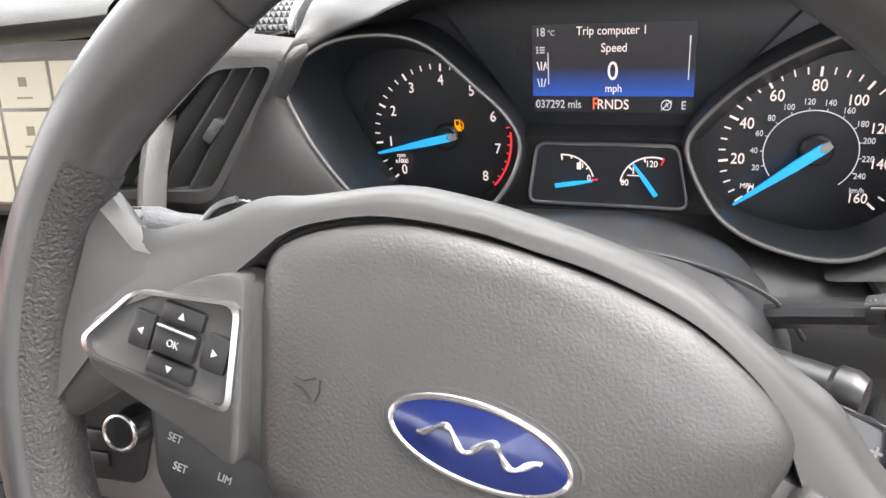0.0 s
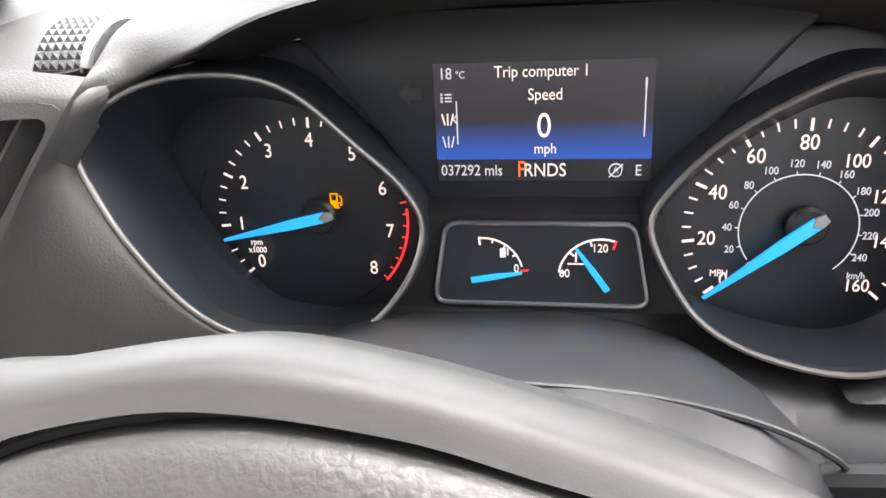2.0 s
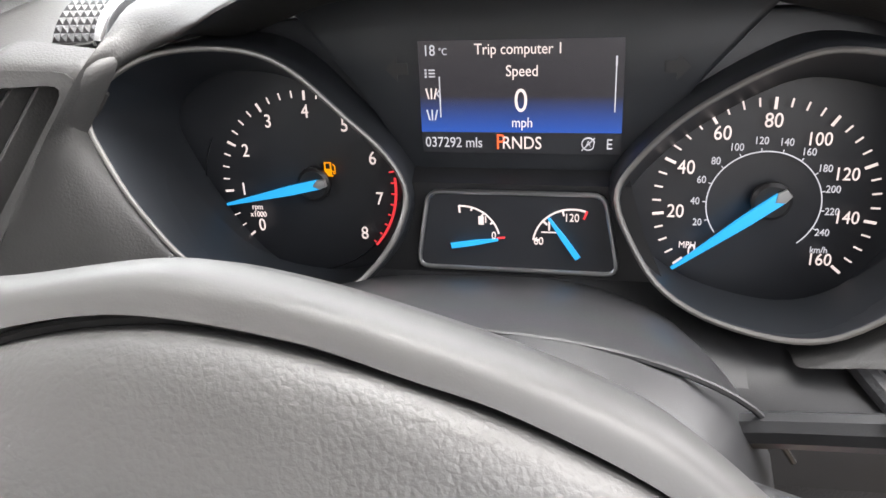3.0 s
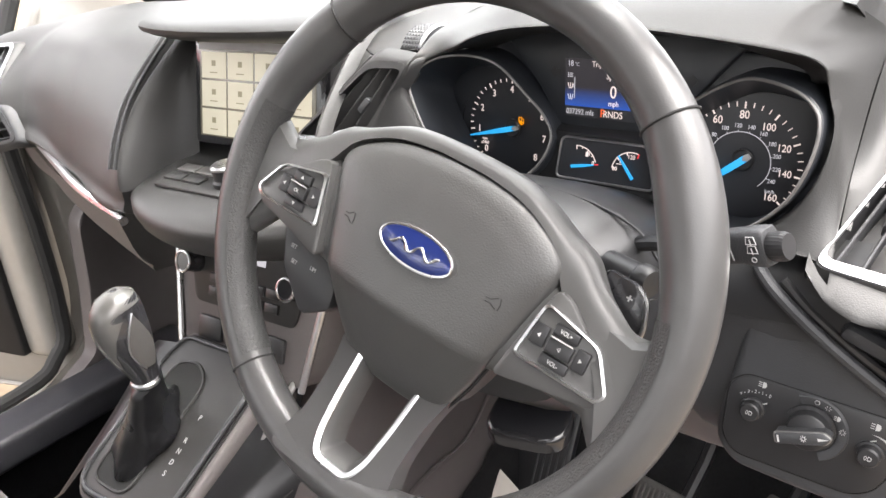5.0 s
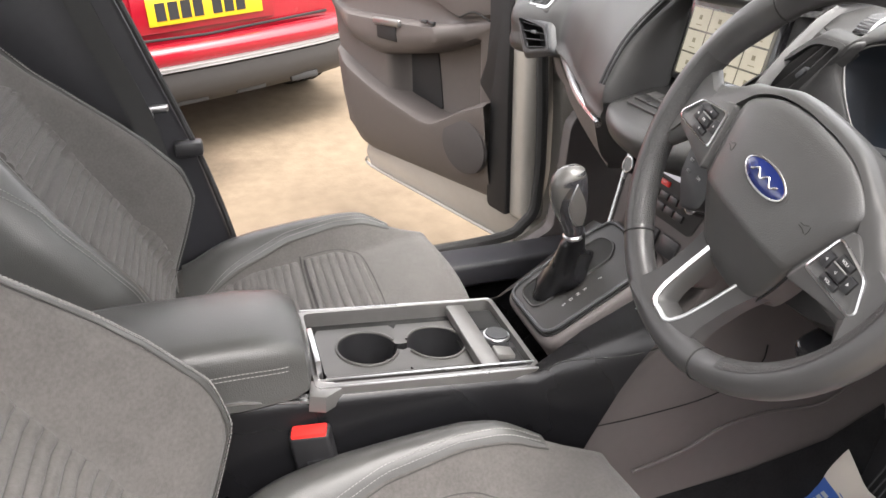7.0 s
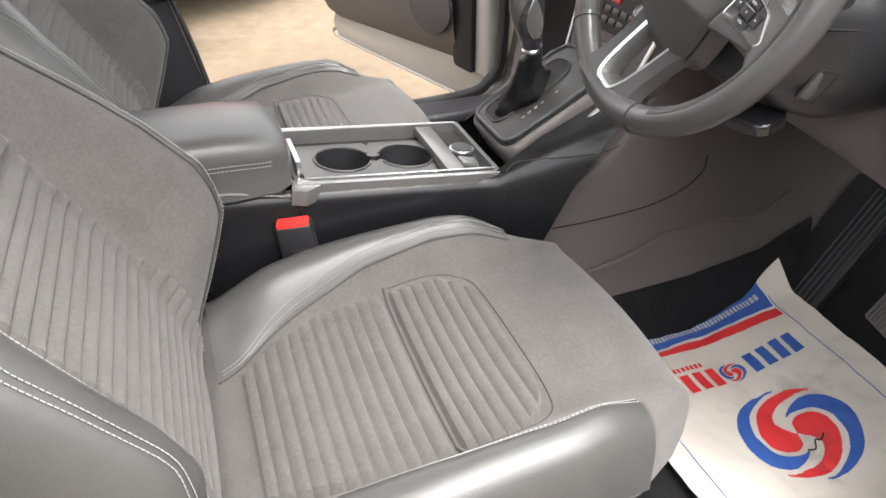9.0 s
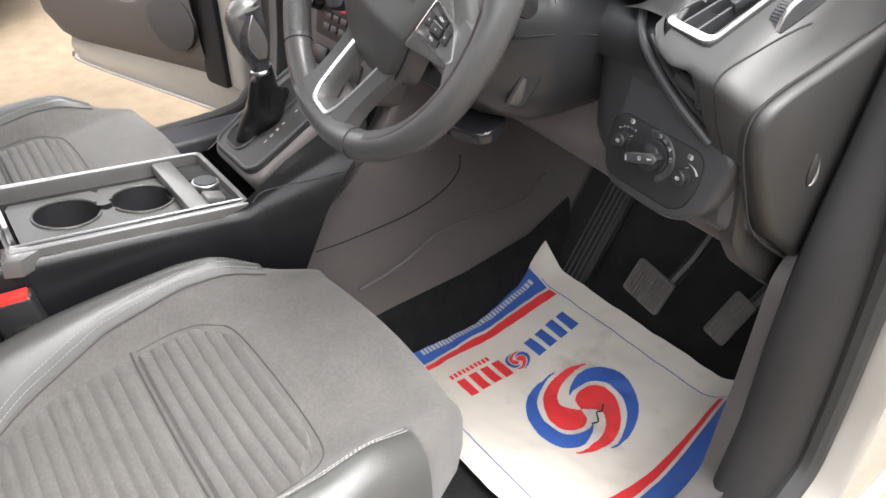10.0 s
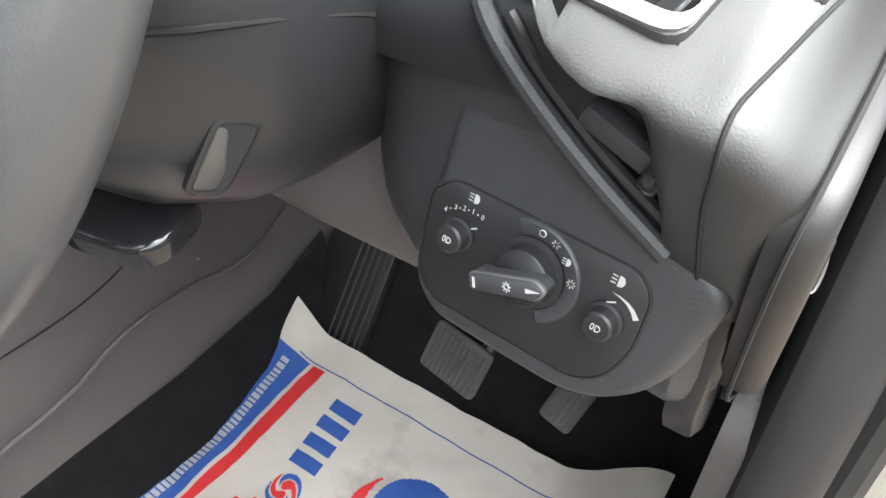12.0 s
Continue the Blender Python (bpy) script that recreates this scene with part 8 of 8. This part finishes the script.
    tear = smooth_line([(0.049, 0.435, 0), (0.057, 0.424, 0), (0.053, 0.417, 0), (0.066, 0.408, 0), (0.062, 0.398, 0)], 3)
    part("tear", tube([(q.x, q.y, mat_z(q.x, q.y) + 0.001) for q in tear], 0.0013, 5), SEAM, p)


make_paper()


def make_wire():
    path = smooth_line([(-0.268, 0.030, 0.672), (-0.267, 0.045, 0.684), (-0.262, 0.08, 0.686), (-0.252, 0.13, 0.686), (-0.262, 0.19, 0.680), (-0.29, 0.23, 0.672)], 6)
    single("thin_wire", tube(path, 0.0009, 6), RUBBER, "thin black wire hanging beside the console", "wire")


make_wire()


def make_carpet_mat():
    bm = bmesh.new()
    rows = []
    for j in range(21):
        y = 0.04 + 0.62 * j / 20
        rows.append([bm.verts.new((-0.27 + 0.52 * i / 20, y, 0.276 + 0.28 * max(0, y - 0.41))) for i in range(21)])
    for a, b in zip(rows, rows[1:]):
        for i in range(20):
            bm.faces.new((a[i], a[i + 1], b[i + 1], b[i]))
    single("carpet_mat", thicken(bm, 0.004), CARPET, "black carpet mat under the paper sheet", "car mat")


make_carpet_mat()


def make_pedals():
    m = axes((0.001, 0.565, 0.458), (0.98, -0.12, -0.10), (0.0, 0.42, 0.9))
    b = thing("brake_pedal", "worn ribbed rubber brake pedal", "pedal", m=m)
    part("pad", rbox(0.080, 0.062, 0.014, 0.008, 3), PEDAL, b)
    for k in range(11):
        part("rib", rbox(0.0036, 0.052, 0.004, 0.001, 1, at=(-0.034 + 0.0068 * k, 0, 0.008)), PEDAL, b)
    part("arm", tube([(0.024, 0.0, -0.006), (0.03, 0.08, -0.02), (0.034, 0.18, -0.02), (0.035, 0.30, 0.03)], 0.009, 8), BLACK, b, "dark steel pedal arm")
    m = axes((0.137, 0.588, 0.468), (0.95, -0.05, -0.25), (0.16, 0.45, 0.88))
    a = thing("accelerator_pedal", "ribbed rubber accelerator pedal", "pedal", m=m)
    part("pad", rbox(0.040, 0.082, 0.012, 0.006, 3), PEDAL, a)
    for k in range(5):
        part("rib", rbox(0.0036, 0.072, 0.004, 0.001, 1, at=(-0.0136 + 0.0068 * k, 0, 0.007)), PEDAL, a)
    part("arm", tube([(0.01, 0.04, -0.008), (0.012, 0.12, -0.02), (0.012, 0.28, 0.0)], 0.010, 8), BLACK, a)
    f = thing("footrest", "ribbed black plastic footrest by the tunnel", "footrest", m=axes((-0.222, 0.665, 0.425), (1, 0, 0), (0, 0.55, 0.85)))
    part("plate", rbox(0.11, 0.28, 0.02, 0.008), BLACK, f)
    for k in range(5):
        part("rib", rbox(0.0026, 0.26, 0.004, 0.001, 1, at=(0.000 + 0.011 * k, 0, 0.011)), PAD_DARK, f)


make_pedals()


def make_hinge():
    h = thing("door_check_bolt", "bright round door bolt with a black cable on the jamb", "bolt", m=axes((0.398, 0.4445, 0.747), (1, 0, 0), (0, 0, 1)))
    part("bolt", lathe([(0.0075, 0), (0.0075, 0.005), (0.006, 0.008), (0.003, 0.009), (0, 0.009)], 20), CHROME, h, "shiny round bolt head")
    part("washer", lathe([(0.0105, -0.002), (0.0105, 0.0015), (0.007, 0.002)], 20), SATIN, h)
    part("cable", tube(smooth_line([(0.006, -0.006, 0.002), (0.010, -0.012, 0.003), (0.010, -0.026, 0.0025), (0.008, -0.045, -0.002)], 5), 0.0025, 8), RUBBER, h)


make_hinge()

# ---------------------------------------------------------------- passenger door, standing open


def make_door():
    m = axes((-1.222, 0.450, 0.045), (-0.954, -0.299, 0), (0, 0, 1))
    d = thing("passenger_door", "open cream-white passenger door with grey inner trim", "car door", m=m)
    # local x runs to the door's free edge, y up, z towards the cabin's rear
    s = 1 if (m.to_3x3() @ Vector((0, 0, 1))).y < 0 else -1
    shell = rounded([(0.02, 0.33), (0.10, 0.300), (0.86, 0.300), (0.93, 0.36), (0.985, 0.50), (1.015, 0.70), (1.055, 0.85), (1.05, 1.06), (0.02, 1.04), (0.0, 0.80)], 0.03)
    z = lambda a, b: (min(a * s, b * s), max(a * s, b * s))
    part("shell", prism(shell, *z(-0.06, -0.012), 0.008), PAINT_WHITE, d, "cream-white painted door shell")
    part("shut_face", rbox(0.085, 0.60, 0.075, 0.025, 4, at=(0.024, 0.69, 0.03 * s)), PAINT_WHITE, d)
    F = Matrix.Diagonal((1, 1, s, 1))

    def on(bm):
        return xform(bm, F)
    # moulded trim: upright sections from the hinge side to the free edge, with a bin, a pocket, an armrest and a shelf
    lip = [(0.05, 0.712), (0.077, 0.706), (0.215, 0.656), (0.306, 0.612), (0.365, 0.587), (0.425, 0.582), (0.512, 0.592), (0.628, 0.608), (0.762, 0.636), (0.90, 0.675), (1.03, 0.72)]
    below = [(0.05, 0.89), (0.16, 0.86), (0.243, 0.831), (0.395, 0.783), (0.559, 0.750), (0.702, 0.738), (0.842, 0.761), (0.934, 0.800), (1.03, 0.86)]
    above = [(0.05, 0.905), (0.15, 0.886), (0.227, 0.873), (0.333, 0.857), (0.48, 0.848), (0.73, 0.838), (0.90, 0.836), (0.95, 0.840), (1.03, 0.885)]
    fold = [(0.05, 0.915), (0.20, 0.894), (0.285, 0.886), (0.367, 0.908), (0.476, 0.941), (0.585, 0.955), (0.749, 0.929), (0.90, 0.882), (0.96, 0.868), (1.03, 0.90)]
    foot = [(0.05, 0.425), (0.127, 0.420), (0.547, 0.400), (0.80, 0.388), (0.848, 0.391), (0.90, 0.406), (1.03, 0.45)]
    free = [(0.38, 0.845), (0.391, 0.870), (0.427, 0.945), (0.514, 0.975), (0.686, 1.005), (0.80, 1.03), (0.90, 1.045), (1.05, 1.05)]
    secs = []
    for k in range(73):
        u = k / 72
        x = 0.118 + 0.93 * (1 - (1 - u) ** 1.15)
        L, A, B, C, D = [curve(q, x) for q in (lip, below, above, fold, foot)]
        A = max(A, L + 0.03)
        B = max(B, A + 0.004)
        C = max(C, B + 0.004)
        hole = sstep(0.185, 0.215, x) * (1 - sstep(0.60, 0.66, x))
        arm = sstep(0.20, 0.34, x) * (1 - sstep(0.82, 0.97, x))
        full = 1 - sstep(0.86, 1.0, x)
        inn = 0.066 - 0.060 * hole
        row = [(D - 0.012, 0.022), (D - 0.004, 0.050), (D + 0.010, 0.064), (D + 0.05, 0.070 + 0.012 * full), ((D + L) / 2, 0.074 + 0.020 * full), (L - 0.05, 0.076 + 0.024 * full), (L - 0.016, 0.077 + 0.028 * full), (L - 0.005, 0.077 + 0.027 * full), (L, 0.075 + 0.020 * full), (L + 0.003, 0.072 + 0.006 * full), (L + 0.007, inn), (L + 0.4 * (A - L), inn), (A - 0.012, inn), (A - 0.004, 0.070 + 0.004 * arm), (A + 0.004, 0.072 + 0.018 * arm), (A + 0.25 * (B - A), 0.073 + 0.031 * arm), (A + 0.6 * (B - A), 0.073 + 0.034 * arm), (B - 0.005, 0.072 + 0.032 * arm), (B, 0.071 + 0.026 * arm), (B + 0.004, 0.066), (B + 0.4 * (C - B), 0.060), (C - 0.006, 0.060), (C - 0.001, 0.063), (C + 0.004, 0.071), (C + 0.03, 0.076), (1.00, 0.074), (1.035, 0.070), (1.046, 0.060), (1.046, 0.022)]
        secs.append([(min(x, keyed(free, y)) if k < 72 else keyed(free, y), y, z_ * (1 - 0.7 * sstep(keyed(free, y) - 0.035, keyed(free, y), x)) if k > 40 else z_) for y, z_ in row])
    part("trim_panel", on(loft(secs, closed=False)), DOORTRIM, d, "moulded brown-grey inner trim with a deep pocket", sharp=45)
    part("dark_edge", on(prism(rounded([(0.046, 0.40), (0.128, 0.405), (0.128, 0.55), (0.118, 0.69), (0.172, 0.735), (0.140, 0.80), (0.126, 0.892), (0.128, 1.044), (0.050, 1.044)], 0.014), 0.02, 0.080, 0.006)), DOORDARK, d, "dark grey hinge-side panel")
    part("trim_gap", on(tube(smooth_line([(0.128, 0.895, 0.080), (0.196, 0.908, 0.079), (0.265, 0.887, 0.074)], 5), 0.0022, 6)), SEAM, d)
    # dark plate paints the deep shade in one part of the pocket
    part("pocket_shade", on(prism(rounded([(0.44, 0.590), (0.64, 0.615), (0.64, 0.730), (0.46, 0.755)], 0.012), 0.002, 0.010, 0.002)), DOORDARK, d, "dark plate for the deep shade in the pocket")
    # flush dark plate stands in for the shaded hollow under the handle
    part("pull_cup_shade", on(rbox(0.115, 0.046, 0.012, 0.010, 3, at=(0.590, 0.808, 0.103))), DOORDARK, d)
    part("handle", on(rbox(0.150, 0.022, 0.014, 0.006, 3, m=pose(0.585, 0.838, 0.108, 0, 0, -3))), SATIN, d, "bright silver inner door handle")
    for x in (0.36, 0.395):
        part("window_switch", on(rbox(0.026, 0.010, 0.012, 0.003, at=(x, 0.862, 0.098))), BLACK, d)
    part("speaker", on(lathe([(0.097, 0.090), (0.097, 0.1015), (0.093, 0.1030), (0.0, 0.1035)], 40, Matrix.Translation((0.214, 0.556, 0)) @ Matrix.Diagonal((1.0, 0.80, 1, 1)))), SPEAKER, d, "round dark speaker grille")
    part("lower_edge", on(prism(rounded([(0.0, 0.302), (0.845, 0.300), (0.885, 0.345), (0.86, 0.396), (0.55, 0.404), (0.0, 0.428)], 0.012), -0.014, 0.042, 0.008, 3)), PAINT_WHITE, d, "cream-white painted foot of the door")
    part("edge_seal", on(tube(smooth_line([(0.03, 0.304, 0.044), (0.45, 0.303, 0.044), (0.84, 0.304, 0.044), (0.874, 0.33, 0.044)], 5), 0.005, 8)), PAINT_WHITE, d)
    # window glass above
    gl = part("window_glass", on(prism(rounded([(0.05, 1.04), (0.95, 1.06), (0.90, 1.48), (0.55, 1.46), (0.30, 1.30)], 0.03), -0.012, -0.008)), GLASS, d)
    gl.visible_shadow = False
    part("window_frame", on(tube(smooth_line([(0.04, 1.04, -0.01), (0.30, 1.31, -0.01), (0.55, 1.47, -0.01), (0.90, 1.49, -0.01), (0.96, 1.06, -0.01)], 6), 0.016, 8)), PILLAR, d)


make_door()

# ---------------------------------------------------------------- the red car behind


def make_red_car():
    # local x to the car's right as seen from behind, y up, z towards the viewer
    m = axes((-3.06, -0.34, 0.085), Vector((-0.40, 0.915, 0.03)), Vector((0, 0, 1)))
    flip = (m.to_3x3() @ Vector((0, 0, 1))).x < 0
    c = thing("red_car", "red estate car parked with its rear to the doorway", "car", m=m)
    S = -1 if flip else 1
    secs = []
    # body rings from the rear end forwards (z goes negative, away from the viewer)
    for dz, hw, zb, zt in ((0.02, 0.70, 0.50, 0.98), (-0.02, 0.80, 0.46, 1.04), (-0.12, 0.86, 0.42, 1.08), (-0.40, 0.90, 0.40, 1.10), (-1.2, 0.91, 0.36, 1.06), (-2.6, 0.91, 0.34, 1.00), (-3.6, 0.88, 0.36, 0.92), (-4.1, 0.72, 0.42, 0.80)):
        o = [(-hw * 0.96, zb), (-hw, (zb + zt) / 2), (-hw * 0.95, zt - 0.06), (-hw * 0.8, zt), (0, zt + 0.015), (hw * 0.8, zt), (hw * 0.95, zt - 0.06), (hw, (zb + zt) / 2), (hw * 0.96, zb), (0, zb - 0.01)]
        secs.append([(p[0], p[1], dz * S) for p in smooth_loop([(a, b, 0) for a, b in o], 4)])
    part("body", loft(secs), PAINT_RED, c, "glossy red bodywork")
    cab = []
    for dz, hw, zt in ((-0.10, 0.66, 1.08), (-0.28, 0.62, 1.42), (-0.6, 0.60, 1.62), (-1.6, 0.60, 1.64), (-2.3, 0.58, 1.52), (-2.95, 0.66, 1.02)):
        cab.append([(x * hw, y, dz * S) for x, y in ((-1.12, 1.0), (-1.0, zt - 0.06), (-0.85, zt), (0, zt + 0.02), (0.85, zt), (1.0, zt - 0.06), (1.12, 1.0))])
    part("cabin", loft(cab, closed=False), PAINT_RED, c)
    part("rear_window", rbox(1.05, 0.36, 0.02, 0.01, m=Matrix.Translation((0, 1.25, -0.165 * S)) @ pose(0, 0, 0, -28 * S, 0, 0)), GLOSS, c, "dark rear window")
    # tailgate crease and bumper
    part("tailgate_gap", tube([(-0.62, 0.60, 0.03 * S), (0, 0.585, 0.05 * S), (0.62, 0.60, 0.03 * S)], 0.006, 6), SEAM, c)
    step = []
    for x in [-0.86 + 0.172 * k for k in range(11)]:
        bow = 0.07 * (1 - (x / 0.86) ** 2) - 0.10 * max(0, abs(x) - 0.66) / 0.2
        step.append([(x, 0.575, (0.0 + bow) * S), (x, 0.570, (0.055 + bow) * S), (x, 0.545, (0.075 + bow) * S), (x, 0.50, (0.07 + bow) * S), (x, 0.46, (0.03 + bow) * S), (x, 0.46, (-0.1 + bow) * S)])
    part("bumper_top", loft([smooth_line(q, 2) for q in step], closed=False), PAINT_RED, c)
    strip, low = [], []
    for x in [-0.87 + 0.174 * k for k in range(11)]:
        bow = 0.08 * (1 - (x / 0.87) ** 2) - 0.12 * max(0, abs(x) - 0.66) / 0.2
        strip.append([(x, 0.500, (0.02 + bow) * S), (x, 0.495, (0.078 + bow) * S), (x, 0.484, (0.086 + bow) * S), (x, 0.472, (0.080 + bow) * S), (x, 0.468, (0.0 + bow) * S)])
        low.append([(x, 0.474, (0.03 + bow) * S), (x, 0.466, (0.076 + bow) * S), (x, 0.38, (0.066 + bow) * S), (x, 0.32, (0.01 + bow) * S), (x, 0.29, (-0.12 + bow) * S), (x, 0.30, (-0.4) * S)])
    part("bumper_strip", loft([smooth_line(q, 2) for q in strip], closed=False), SATIN, c, "silver bumper edge")
    part("bumper_skid", loft([smooth_line(q, 2) for q in low], closed=False), BUMPER, c, "grey plastic lower bumper")
    for x in (-0.42, -0.14, 0.14, 0.42):
        part("skid_notch", rbox(0.15, 0.035, 0.02, 0.01, at=(x, 0.335, 0.10 * S)), RUBBER, c)
    part("tow_cover", rbox(0.13, 0.05, 0.02, 0.008, at=(0.0, 0.40, 0.135 * S)), BUMPER, c)
    for sx in (-1, 1):
        part("tail_lamp", rbox(0.16, 0.26, 0.06, 0.03, 3, at=(sx * 0.74, 0.88, -0.03 * S)), PAINT_RED, c, "red tail lamp")
        part("reflector", rbox(0.10, 0.025, 0.012, 0.004, at=(sx * 0.70, 0.53, 0.055 * S)), REDLAMP, c)
        for dz in (-0.68, -3.30):
            w = part("wheel", lathe([(0.20, -0.11), (0.30, -0.115), (0.335, -0.09), (0.34, 0), (0.335, 0.09), (0.30, 0.115), (0.20, 0.11)], 40, Matrix.Translation((sx * 0.79, 0.44, dz * S)) @ Matrix.Rotation(math.pi / 2, 4, "Y")), RUBBER, c, "black tyre")
            part("rim", lathe([(0.0, 0.06), (0.06, 0.07), (0.19, 0.05), (0.21, 0.09), (0.22, 0.10)], 30, Matrix.Translation((sx * 0.80, 0.44, dz * S)) @ Matrix.Rotation(sx * math.pi / 2, 4, "Y")), SATIN, w)
            for k in (-0.07, -0.025, 0.025, 0.07):
                part("tread_groove", tube([(sx * 0.79 + k, 0.44 + 0.338 * math.cos(2 * math.pi * j / 40), dz * S + 0.338 * math.sin(2 * math.pi * j / 40)) for j in range(40)], 0.004, 5, closed=True), SEAM, w)
    pl = part("number_plate", rbox(0.52, 0.111, 0.008, 0.003, m=Matrix.Translation((0.02, 0.70, 0.045 * S)) @ pose(0, 0, 0, 0, 0, 0)), PLATE, c, "yellow rear number plate with dark bars")
    x = -0.205
    for k in range(7):
        part("plate_bar", rbox(0.043, 0.072, 0.002, 0, at=(x + 0.02, 0.70, 0.050 * S)), SEAM, pl)
        x += 0.055 if k != 3 else 0.085
    part("plate_recess", rbox(0.64, 0.17, 0.012, 0.006, at=(0.02, 0.70, 0.032 * S)), PAINT_RED, c)


make_red_car()
